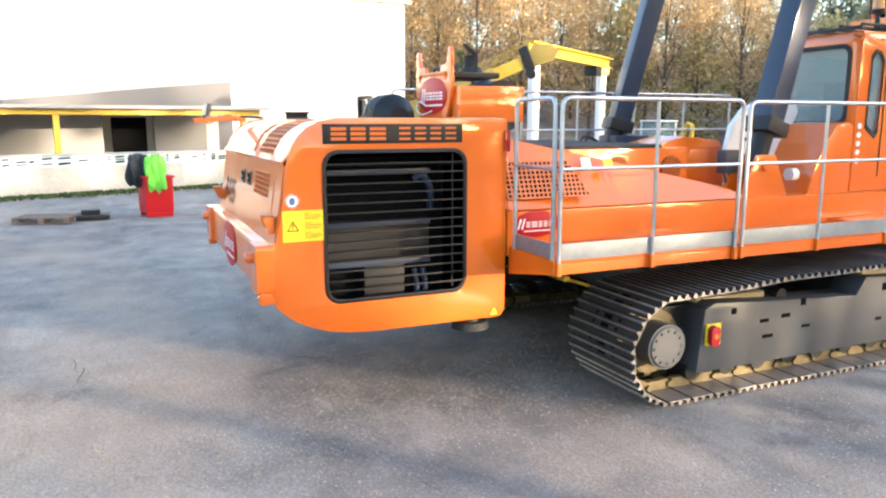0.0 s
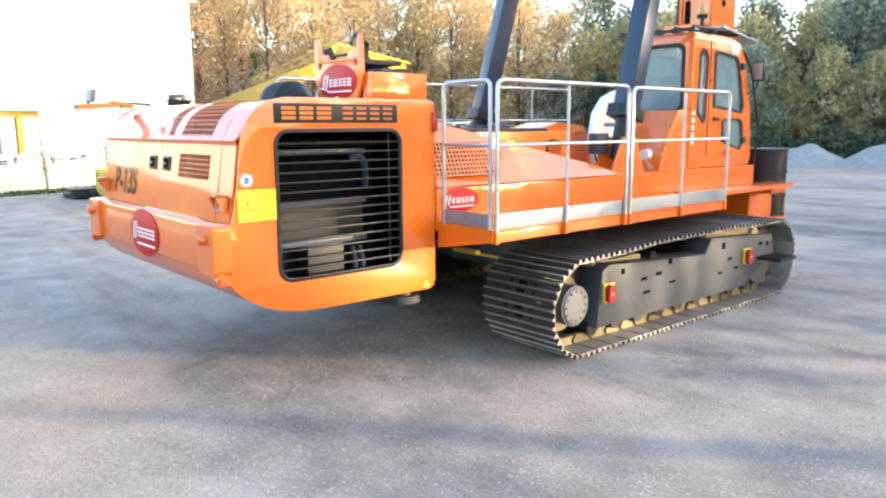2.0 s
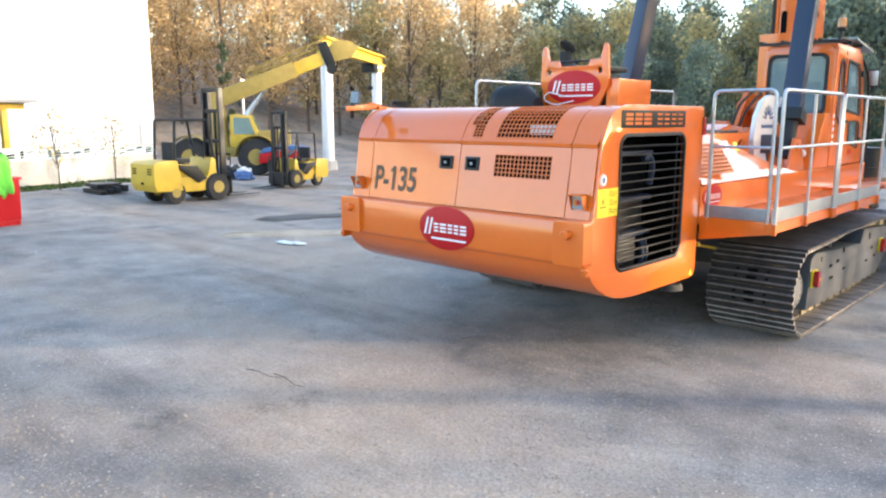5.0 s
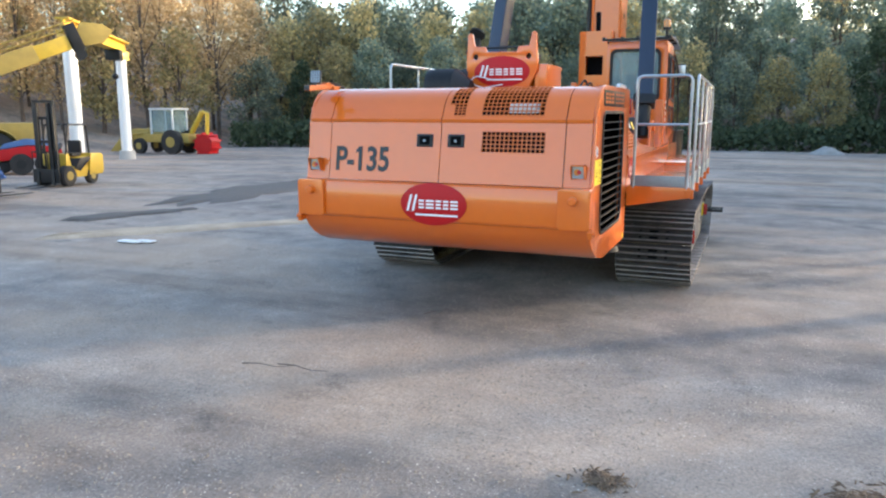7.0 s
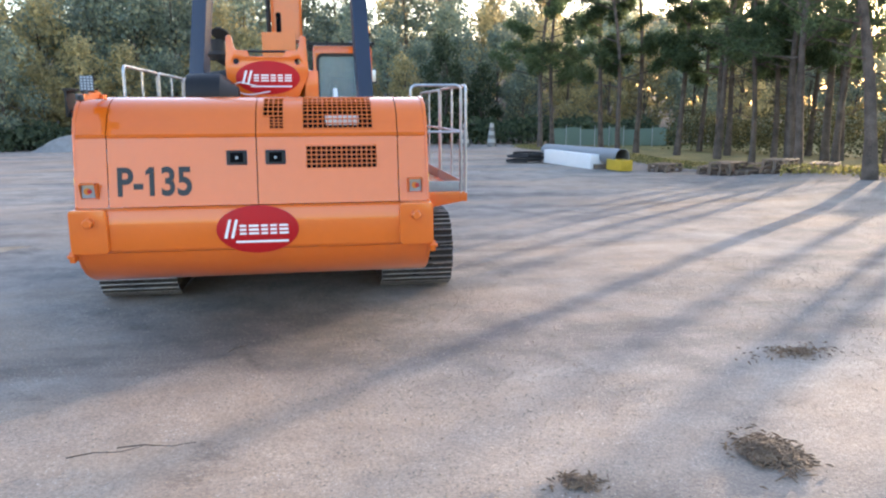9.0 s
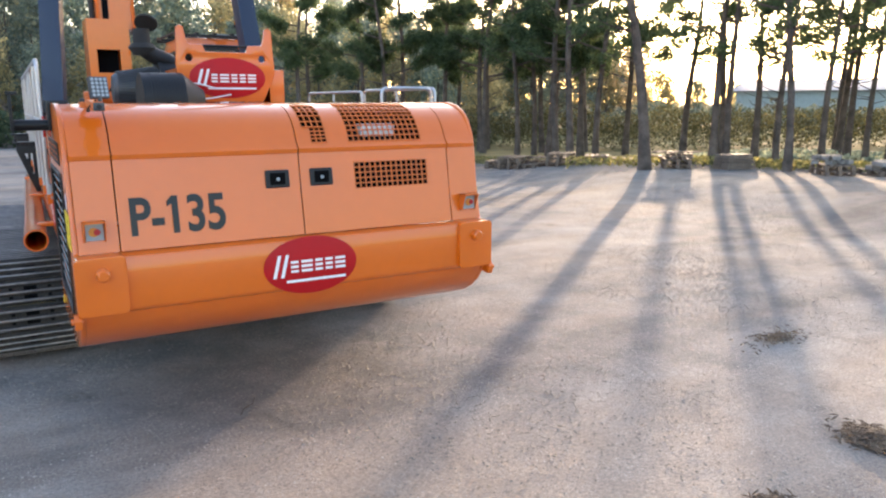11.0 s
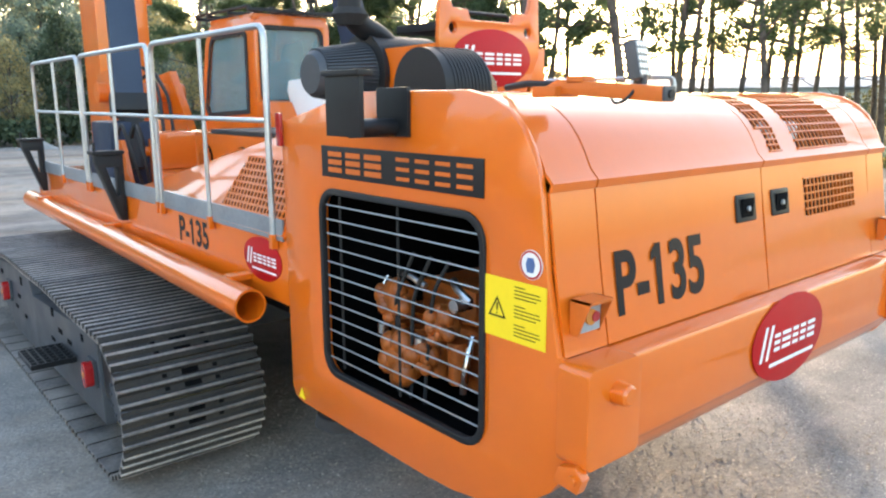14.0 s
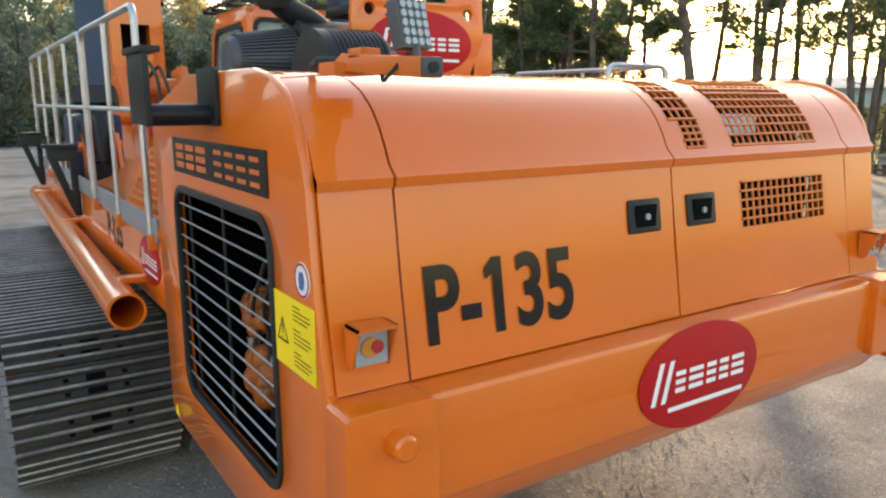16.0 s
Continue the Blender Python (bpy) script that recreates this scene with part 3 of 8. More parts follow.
for s in (-1, 1):
    bm = bmesh.new()
    pts = rounded(min(s * 1.12, s * 1.395), 1.0, max(s * 1.12, s * 1.395), 1.338, 0.03, 3)
    prism(bm, pts, -0.028, 0.10, "y", 0.006)
    part("beam_end_block", bm, ORANGE, housing, "orange block on the beam's end")
    bm = bmesh.new()
    cyl(bm, (s * 1.25, -0.075, 1.24), (s * 1.25, -0.02, 1.24), 0.036, 0.040, 20)
    cyl(bm, (s * 1.25, -0.083, 1.24), (s * 1.25, -0.075, 1.24), 0.027, 0.036, 20)
    part("buffer_stud", bm, ORANGE, housing)
    bm = bmesh.new()
    prism(bm, [(-0.01, 0.93), (-0.03, 0.985), (0.0, 1.02), (0.07, 1.0), (0.09, 0.94)], min(s * 1.375, s * 1.415), max(s * 1.375, s * 1.415), "x", 0.006)
    cyl(bm, (s * 1.37, 0.005, 0.978), (s * 1.432, 0.005, 0.978), 0.016, seg=12)
    part("lifting_lug", bm, ORANGE, housing)
    # tail lamp in its little hooded box
    bm = bmesh.new()
    x0, x1 = s * 1.262 - 0.058, s * 1.262 + 0.058
    prism(bm, [(0.118, 1.53), (0.035, 1.53), (0.035, 1.522), (0.11, 1.522)], x0, x1)
    for x in (x0, x1 - 0.006):
        prism(bm, [(0.12, 1.53), (0.035, 1.53), (0.085, 1.41), (0.118, 1.41)], x, x + 0.006)
    lamp_box = part("tail_lamp", bm, ORANGE_DULL, housing, "hooded tail lamp with red and amber lens")
    bm = bmesh.new()
    box(bm, (x0 + 0.01, 0.078, 1.42), (x1 - 0.01, 0.11, 1.518), 0.004)
    part("lamp_case", bm, LENS_SMOKE, lamp_box)
    for mat, r, y, dx, nm in ((LENS_AMBER, 0.027, 0.074, -0.006, "amber_lens"), (LENS_RED, 0.018, 0.070, 0.012, "red_lens")):
        bm = bmesh.new()
        cyl(bm, (s * 1.262 + dx, y - 0.004, 1.47), (s * 1.262 + dx, y + 0.004, 1.47), r, seg=20)
        part(nm, bm, mat, lamp_box)
    # foot under the housing
    bm = bmesh.new()
    cyl(bm, (s * 1.22, 1.66, 0.545), (s * 1.22, 1.66, 0.60), 0.15, 0.135, 28)
    cyl(bm, (s * 1.22, 1.66, 0.60), (s * 1.22, 1.66, 0.65), 0.07, seg=16)
    part("jack_foot", bm, RUBBER, housing, "round black jack foot")

# front bulkhead, inner floor, near-black shade sheets and what shows behind the openings
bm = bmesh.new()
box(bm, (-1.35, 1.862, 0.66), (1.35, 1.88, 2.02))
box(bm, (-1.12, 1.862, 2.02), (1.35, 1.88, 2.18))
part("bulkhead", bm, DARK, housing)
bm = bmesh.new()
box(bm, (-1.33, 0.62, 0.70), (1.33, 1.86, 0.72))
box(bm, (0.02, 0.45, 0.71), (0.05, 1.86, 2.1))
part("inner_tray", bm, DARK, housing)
# Added near-black sheets that paint the housing's inner shade.
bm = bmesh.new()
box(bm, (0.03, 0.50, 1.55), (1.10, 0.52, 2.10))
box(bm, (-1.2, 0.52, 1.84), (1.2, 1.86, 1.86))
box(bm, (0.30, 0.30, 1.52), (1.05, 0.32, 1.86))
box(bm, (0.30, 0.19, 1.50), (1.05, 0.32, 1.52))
part("inner_shade", bm, DARK, housing)
bm = bmesh.new()
box(bm, (-0.92, 0.95, 0.82), (-0.15, 1.62, 1.12), 0.05)
box(bm, (-0.90, 1.02, 1.12), (-0.2, 1.42, 1.30), 0.04)
lump = random.Random(17)
for cy, cz, r in ((1.34, 1.24, 0.12), (1.0, 1.20, 0.10), (1.30, 0.97, 0.155), (1.12, 1.02, 0.08)):
    ball(bm, (-1.10, cy, cz), r * 0.85, 3, (0.7, 1, 1))
    for k in range(12):
        a, q = lump.uniform(0, 6.28), r * lump.uniform(0.35, 0.85)
        ball(bm, (-1.15 + 0.25 * (q - 0.5 * r), cy + q * math.cos(a), cz + q * math.sin(a)), r * lump.uniform(0.18, 0.42), 2, (0.9, 1, lump.uniform(0.8, 1.3)))
for k in range(4):
    cyl(bm, (-1.02, 1.0 + k * 0.14, 0.90), (-1.02, 1.0 + k * 0.14, 1.10), 0.045, 0.055, 14)
cyl(bm, (-1.17, 1.26, 0.97), (-1.0, 1.26, 0.97), 0.07, 0.11, 22)
for k in range(8):
    a = k * math.pi / 4
    cyl(bm, (-1.185, 1.26 + 0.055 * math.cos(a), 0.97 + 0.055 * math.sin(a)), (-1.15, 1.26 + 0.055 * math.cos(a), 0.97 + 0.055 * math.sin(a)), 0.010, seg=6)
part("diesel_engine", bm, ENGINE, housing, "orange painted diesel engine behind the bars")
for pts, rad in (([(-1.08, 1.16, 1.33), (-1.1, 1.25, 1.37), (-1.08, 1.36, 1.36), (-1.0, 1.44, 1.33)], 0.016), ([(-1.12, 1.45, 1.16), (-1.12, 1.46, 1.26), (-1.08, 1.44, 1.33)], 0.014), ([(-1.12, 0.86, 0.92), (-1.12, 0.84, 1.05), (-1.06, 0.86, 1.16)], 0.016), ([(-1.08, 0.86, 1.32), (-1.1, 0.93, 1.37), (-1.05, 1.0, 1.38)], 0.018)):
    bm = bmesh.new()
    pipe(bm, bend(pts, 0.05), rad)
    part("engine_pipe", bm, CHROME, housing, "bright metal engine pipe")
for p0, p1, rad in (((-1.14, 1.13, 1.06), (-1.14, 1.13, 1.11), 0.024), ((-1.14, 0.90, 1.30), (-1.05, 0.90, 1.30), 0.03), ((-1.13, 1.43, 1.06), (-1.13, 1.43, 1.11), 0.03)):
    bm = bmesh.new()
    cyl(bm, p0, p1, rad, seg=16)
    part("filter_cup", bm, CHROME, housing, "small bright filter cup")
bm = bmesh.new()
for k in range(3):
    pipe(bm, bend([(-1.16, 0.9 + k * 0.12, 1.5), (-1.2, 0.95 + k * 0.14, 1.38 - k * 0.05), (-1.15, 1.05 + k * 0.12, 1.2), (-1.14, 1.1 + k * 0.1, 0.8)], 0.06), 0.009, 7)
pieces("engine_hose", bm, RUBBER, housing)
bm = bmesh.new()
for k, z in enumerate((1.80, 1.42, 1.12)):
    box(bm, (1.12, 0.50, z - 0.02), (1.20, 1.33, z + 0.02), 0.006)
pieces("cooler_rail", bm, NAVY, housing, "grey cooler rail behind the bars")
bm = bmesh.new()
box(bm, (1.05, 0.80, 0.75), (1.18, 1.12, 1.10), 0.01)
part("filter_box", bm, BLACK, housing, "dark grey filter box behind the bars")
bm = bmesh.new()
box(bm, (1.07, 0.50, 1.13), (1.10, 1.36, 1.42), 0.004)
part("cooler_panel", bm, BLACK, housing, "blue-grey cooler panel")
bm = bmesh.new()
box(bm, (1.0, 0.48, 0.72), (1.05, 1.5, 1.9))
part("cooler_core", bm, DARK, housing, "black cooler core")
for pts, rad in (([(1.18, 1.20, 1.74), (1.2, 1.27, 1.78), (1.2, 1.33, 1.68), (1.17, 1.34, 1.52)], 0.026), ([(1.18, 1.20, 0.80), (1.2, 1.22, 0.92), (1.18, 1.20, 1.05)], 0.022), ([(1.18, 1.27, 0.80), (1.2, 1.29, 0.92), (1.18, 1.27, 1.05)], 0.022)):
    bm = bmesh.new()
    pipe(bm, bend(pts, 0.05), rad)
    part("coolant_hose", bm, NAVY, housing, "grey coolant hose")
bm = bmesh.new()
box(bm, (0.55, 0.42, 1.92), (0.83, 0.62, 2.04), 0.02)
part("coolant_tank", bm, WHITE, housing, "translucent white coolant tank")

# locks, prints and plates
for x in (-0.154, 0.147):
    lock = plate("door_lock", [rounded(-0.08, -0.058, 0.08, 0.058, 0.01, 2)], 0.014, BLACK, housing, Matrix.Translation((x, 0.163, 1.708)) @ Matrix.Rotation(radians(-9), 4, "X") @ REAR, "black recessed door lock", 0.004)
    bm = bmesh.new()
    box(bm, (x - 0.05, 0.150, 1.668), (x + 0.05, 0.158, 1.748), 0.003)
    part("lock_dish", bm, DARK, lock)
    bm = bmesh.new()
    cyl(bm, (x, 0.141, 1.708), (x, 0.155, 1.706), 0.011, seg=16)
    part("lock_barrel", bm, ZINC, lock)


def fitted_text(name, text, w, h, mat, parent, m, label):
    cu = bpy.data.curves.new(name, "FONT")
    cu.body, cu.size, cu.extrude, cu.offset = text, 1.0, 0.0, 0.026
    tmp = bpy.data.objects.new("tmp", cu)
    scene.collection.objects.link(tmp)
    me = bpy.data.meshes.new_from_object(tmp.evaluated_get(bpy.context.evaluated_depsgraph_get()))
    bpy.data.objects.remove(tmp)
    tm = bmesh.new()
    tm.from_mesh(me)
    groups, left = [], set(tm.verts)
    while left:
        stack, got = [left.pop()], []
        while stack:
            v = stack.pop()
            got.append(v)
            for e in v.link_edges:
                o = e.other_vert(v)
                if o in left:
                    left.discard(o)
                    stack.append(o)
        groups.append((min(v.co.x for v in got), max(v.co.x for v in got), max(v.co.y for v in got)))
    gx0, gx1, gy = sorted(groups)[2]
    if gx1 - gx0 < 0.3:
        tm.faces.new([tm.verts.new((gx0 + dx, gy + dy, 0)) for dx, dy in ((0.02, 0), (-0.11, -0.10), (-0.11, -0.21), (0.02, -0.14))])
    tm.to_mesh(me)
    tm.free()
    co = [v.co for v in me.vertices]
    x0, x1, y0, y1 = min(c.x for c in co), max(c.x for c in co), min(c.y for c in co), max(c.y for c in co)
    me.transform(m @ Matrix.Diagonal((w / (x1 - x0), h / (y1 - y0), 1, 1)) @ Matrix.Translation((-(x0 + x1) / 2, -(y0 + y1) / 2, 0)))
    me.name = name
    me.materials.clear()
    me.materials.append(mat)
    ob = new(name, me)
    ob.parent = parent
    return tagged(ob, label)


tilt = math.degrees(math.atan2(0.085, 0.528))
fitted_text("unit_number", "P-135", 0.555, 0.232, GREY_TXT, housing, Matrix.Translation((-0.783, 0.1335, 1.532)) @ Matrix.Rotation(radians(-tilt), 4, "X") @ REAR, "dark printed unit number")


def oval_sign(name, w, h, m, parent, label="red oval sign with plain white bars"):
    """A red oval with a row of white bars and an underline."""
    el = [(w * math.cos(a * math.pi / 24), h * math.sin(a * math.pi / 24)) for a in range(48)]
    ob = plate(name, [el], 0.006, RED, parent, m, label, 0.0015)
    bm = bmesh.new()

    def bar(x, y, bw, bh, lean=0.0):
        pts = [(x, y), (x + bw, y), (x + bw + lean, y + bh), (x + lean, y + bh)]
        bm.faces.new([bm.verts.new((px * w, py * h, 0.0045)) for px, py in pts])
    bar(-0.82, -0.36, 0.07, 0.78, 0.12)
    bar(-0.66, -0.36, 0.07, 0.78, 0.12)
    for x, bw in ((-0.44, 0.16), (-0.22, 0.24), (0.08, 0.16), (0.30, 0.16), (0.52, 0.22)):
        for y in (-0.22, -0.06, 0.10):
            bar(x, y, bw, 0.09)
    bar(-0.54, -0.56, 1.28, 0.09)
    bmesh.ops.transform(bm, matrix=m, verts=bm.verts)
    pieces("white_bar", bm, WHITE, ob, smooth=0)
    return ob


oval_sign("oval_sign", 0.318, 0.19, Matrix.Translation((-0.004, -0.002, 1.155)) @ REAR, housing)


def name_plate(s, y, z):
    """A black plate with a row of plain orange bars."""
    m = reading_m(s, 1.386, y, z)
    w, h = 0.527, 0.068
    ob = plate("name_plate", [[(-w, -h), (w, -h), (w, h), (-w, h)]], 0.006, BLACK, housing, m, "black plate with plain orange bars", 0.001)
    bm = bmesh.new()

    def poly(pts):
        bm.faces.new([bm.verts.new((px, py, 0.0045)) for px, py in pts])
    for x, bw, k in ((-0.47, 0.11, 0.022), (-0.33, 0.11, 0.022), (-0.19, 0.12, 0.022), (0.03, 0.085, 0.015), (0.15, 0.085, 0.015), (0.27, 0.085, 0.015), (0.39, 0.085, 0.015)):
        for z in (-0.045, -k / 2, 0.045 - k):
            poly([(x, z), (x + bw, z), (x + bw, z + k), (x, z + k)])
    bmesh.ops.transform(bm, matrix=m, verts=bm.verts)
    pieces("orange_bar", bm, ORANGE_DULL, ob, smooth=0)


name_plate(1, 0.981, 2.082)
name_plate(-1, 0.983, 1.894)


def warning_label(s):
    m = reading_m(s, 1.3845, 0.308, 1.459)
    ob = plate("warning_label", [[(-0.146, -0.107), (0.146, -0.107), (0.146, 0.107), (-0.146, 0.107)]], 0.003, YELLOW_TAG, housing, m, "yellow warning label with triangle and small print")
    bm = bmesh.new()
    sgn = -s

    def poly(pts):
        bm.faces.new([bm.verts.new((px, py, 0.0025)) for px, py in pts])
    cx = -0.077
    o, i = 0.05, 0.037
    for a in range(3):
        a0, a1 = radians(90 + 120 * a), radians(90 + 120 * (a + 1))
        poly([(cx + o * math.cos(a0), -0.01 + o * math.sin(a0)), (cx + o * math.cos(a1), -0.01 + o * math.sin(a1)), (cx + i * math.cos(a1), -0.01 + i * math.sin(a1)), (cx + i * math.cos(a0), -0.01 + i * math.sin(a0))])
    poly([(cx - 0.003, -0.012), (cx + 0.003, -0.012), (cx + 0.004, 0.016), (cx - 0.004, 0.016)])
    poly([(cx - 0.003, -0.024), (cx + 0.003, -0.024), (cx + 0.003, -0.018), (cx - 0.003, -0.018)])
    for blk in range(3):
        for r in range(4):
            w = (0.05, 0.115, 0.12, 0.10)[r]
            yy = 0.085 - blk * 0.066 - r * 0.0125
            poly([(0.004, yy), (0.004 + w, yy), (0.004 + w, yy + 0.0035), (0.004, yy + 0.0035)])
    bmesh.ops.transform(bm, matrix=m, verts=bm.verts)
    pieces("print_bar", bm, GREY_TXT, ob, smooth=0)
    m2 = reading_m(s, 1.3845, 0.232, 1.632)
    c = plate("round_sticker", [[(0.05 * math.cos(a * math.pi / 14), 0.05 * math.sin(a * math.pi / 14)) for a in range(28)]], 0.003, WHITE, housing, m2, "white round no-touch sticker")
    bm = bmesh.new()
    for a in range(24):
        a0, a1 = a * math.pi / 12, (a + 1) * math.pi / 12
        bm.faces.new([bm.verts.new((r * math.cos(q), r * math.sin(q), 0.0025)) for r, q in ((0.048, a0), (0.048, a1), (0.041, a1), (0.041, a0))])
    bmesh.ops.transform(bm, matrix=m2, verts=bm.verts)
    part("red_ring", bm, RED, c, smooth=0)
    bm = bmesh.new()
    bm.faces.new([bm.verts.new((px, py, 0.003)) for px, py in ((-0.016, -0.026), (0.012, -0.026), (0.02, 0.0), (0.012, 0.024), (-0.014, 0.022), (-0.022, 0.0))])
    bmesh.ops.transform(bm, matrix=m2, verts=bm.verts)
    part("dark_symbol", bm, BLUE, c, smooth=0)
    m3 = reading_m(s, 1.3845, 1.79, 0.70)
    plate("foot_sticker", [[(-0.03, -0.025), (0.03, -0.025), (0, 0.03)]], 0.003, YELLOW_TAG, housing, m3, "small yellow triangle sticker")
    bm = bmesh.new()
    box(bm, (min(s * 1.385, s * 1.405), 1.86, 1.94), (max(s * 1.385, s * 1.405), 1.905, 2.10), 0.01)
    part("side_reflector", bm, LENS_RED, housing, "tall red side reflector")


for s in (-1, 1):
    warning_label(s)

# bracket with reversing camera and work lamp
bm = bmesh.new()
prism(bm, [(-0.12, 2.148), (-0.12, 2.195), (0.28, 2.222), (0.33, 2.20), (0.33, 2.18)], -1.23, -1.17, "x", 0.004)
box(bm, (-1.26, 0.26, 2.165), (-1.14, 0.36, 2.20), 0.003)
box(bm, (-1.23, 0.17, 2.205), (-1.17, 0.24, 2.232), 0.004)
arm = part("lamp_arm", bm, ORANGE_DULL, rig, "orange arm carrying a work lamp")
bm = bmesh.new()
box(bm, (-1.228, -0.128, 2.152), (-1.172, -0.10, 2.195), 0.006)
cam_box = part("reversing_camera", bm, FRAME_GREY, rig, "small grey reversing camera")
bm = bmesh.new()
cyl(bm, (-1.2, -0.134, 2.172), (-1.2, -0.126, 2.172), 0.013, seg=16)
part("camera_lens", bm, BLACK, cam_box)
lampm = Matrix.Translation((-1.18, 0.0, 2.275)) @ Matrix.Rotation(radians(14), 4, "Z") @ Matrix.Rotation(radians(-12), 4, "X") @ Matrix.Scale(0.86, 4)
bm = bmesh.new()
box(bm, (-0.056, -0.015, -0.068), (0.056, 0.03, 0.068), 0.006, lampm)
cyl(bm, (-1.18, -0.02, 2.19), (-1.18, -0.02, 2.23), 0.012, seg=10)
wl = part("work_lamp", bm, FRAME_GREY, rig, "square grey LED work lamp")
for k in range(6):
    bm = bmesh.new()
    box(bm, (-0.05, 0.03, -0.060 + k * 0.023), (0.05, 0.044, -0.053 + k * 0.023), 0, lampm)
    part("cooling_fin", bm, FRAME_GREY, wl)
for i in range(4):
    for j in range(5):
        bm = bmesh.new()
        cyl(bm, lampm @ Vector((-0.039 + i * 0.026, -0.019, -0.05 + j * 0.025)), lampm @ Vector((-0.039 + i * 0.026, -0.014, -0.05 + j * 0.025)), 0.009, seg=10)
        part("led_lens", bm, LENS_SMOKE, wl)
bm = bmesh.new()
pipe(bm, bend([(-1.2, -0.02, 2.21), (-1.25, -0.02, 2.16), (-1.24, 0.04, 2.14), (-1.20, 0.1, 2.20)], 0.03), 0.005, 6)
pipe(bm, [(-1.2, 0.31, 2.205), (-1.24, 0.40, 2.21), (-1.2, 0.54, 2.2)], 0.012, 6)
pieces("lamp_cable", bm, RUBBER, arm)

# top bracket with lifting ears
EARS = [(-0.28, 2.20), (0.30, 2.20), (0.405, 2.42), (0.405, 2.50), (0.395, 2.66), (0.39, 2.79), (0.365, 2.81), (0.335, 2.80), (0.315, 2.70), (0.30, 2.665), (0.19, 2.66), (0.165, 2.605), (-0.165, 2.605), (-0.19, 2.66), (-0.30, 2.665), (-0.315, 2.70), (-0.335, 2.80), (-0.365, 2.81), (-0.39, 2.79), (-0.395, 2.66), (-0.405, 2.50), (-0.40, 2.42)]


def disc(cx, cy, r, n=14):
    return [(cx + r * math.cos(a * 2 * math.pi / n), cy + r * math.sin(a * 2 * math.pi / n)) for a in range(n)]


ears = plate("lifting_bracket", [EARS, disc(-0.30, 2.555, 0.03), disc(0.30, 2.555, 0.03)], 0.035, ORANGE, rig, Matrix.Translation((0, 1.885, 0)) @ REAR, "orange lifting bracket with two ears", 0.006)
oval_sign("oval_sign", 0.315, 0.165, Matrix.Translation((0.005, 1.862, 2.395)) @ REAR, rig)
bm = bmesh.new()
for x in (-0.385, 0.385):
    prism(bm, [(1.90, 2.20), (2.52, 2.20), (2.52, 2.43), (2.45, 2.46), (1.90, 2.47)], x - 0.015, x + 0.015)
box(bm, (-0.37, 2.49, 2.20), (0.37, 2.52, 2.42))
box(bm, (0.37, 1.905, 2.16), (0.50, 2.54, 2.47), 0.01)
pieces("bracket_cheek", bm, ORANGE, ears)
bm = bmesh.new()
pipe(bm, bend([(0.02, 1.85, 2.26), (-0.2, 1.84, 2.22), (-0.36, 1.84, 2.28), (-0.3, 1.85, 2.36), (-0.1, 1.84, 2.31)], 0.06), 0.006, 6)
part("white_cable", bm, WHITE, ears)
bm = bmesh.new()
box(bm, (-0.30, 1.95, 2.55), (0.30, 2.4, 2.60), 0.01)
pipe(bm, bend([(-0.26, 2.0, 2.6), (-0.26, 2.0, 2.66), (0.26, 2.0, 2.66), (0.26, 2.0, 2.6)], 0.03), 0.012, 8)
part("guard_plate", bm, BLACK, ears)

# air cleaner, snorkel and exhaust
bm = bmesh.new()
cyl(bm, (-0.42, 2.58, 2.31), (0.05, 2.58, 2.31), 0.245, seg=40)
cyl(bm, (-0.44, 2.58, 2.31), (-0.41, 2.58, 2.31), 0.252, seg=40)
cleaner = part("air_cleaner", bm, BLACK, rig, "black air cleaner drum with grey finned end")
bm = bmesh.new()
cyl(bm, (-0.78, 2.58, 2.31), (-0.44, 2.58, 2.31), 0.138, 0.192, 36)
cyl(bm, (-0.81, 2.58, 2.31), (-0.78, 2.58, 2.31), 0.115, 0.138, 36)
cap = part("end_cap", bm, FRAME_GREY, cleaner, "grey finned end cap")
for k in range(31):
    bm = bmesh.new()
    box(bm, (-0.165, -0.0045, -0.008), (0.165, 0.0045, 0.008), 0.002, Matrix.Translation((-0.61, 2.58, 2.31)) @ Matrix.Rotation(radians(-105 + k * 7), 4, "X") @ Matrix.Translation((0, 0, 0.170)) @ Matrix.Rotation(radians(-9), 4, "Y"))
    part("fin", bm, FRAME_GREY, cleaner)
bm = bmesh.new()
cyl(bm, (-0.73, 1.64, 2.205), (-0.42, 1.64, 2.205), 0.215, seg=40)
cyl(bm, (-0.42, 1.64, 2.205), (-0.26, 1.64, 2.205), 0.215, 0.09, 40)
silencer = part("silencer_drum", bm, BLACK, rig, "black ribbed silencer drum on the housing")
bm = bmesh.new()
for k in range(11):
    cyl(bm, (-0.67 + k * 0.023, 1.64, 2.205), (-0.66 + k * 0.023, 1.64, 2.205), 0.2185, seg=40)
pieces("drum_rib", bm, BLACK, silencer)
bm = bmesh.new()
pipe(bm, bend([(-0.24, 2.55, 2.48), (-0.33, 2.55, 2.55), (-0.46, 2.54, 2.60), (-0.54, 2.53, 2.66)], 0.05), 0.072, 18, None)
part("intake_elbow", bm, BLACK, cleaner, "black intake elbow")
bm = bmesh.new()
cyl(bm, (-0.55, 2.53, 2.60), (-0.55, 2.53, 2.66), 0.075, 0.115, 24)
cyl(bm, (-0.55, 2.53, 2.66), (-0.55, 2.53, 2.70), 0.115, 0.085, 24)
cyl(bm, (-0.55, 2.53, 2.70), (-0.55, 2.53, 2.82), 0.072, 0.07, 20)
part("rain_cap", bm, RUBBER, cleaner, "black intake stack with collar")
bm = bmesh.new()
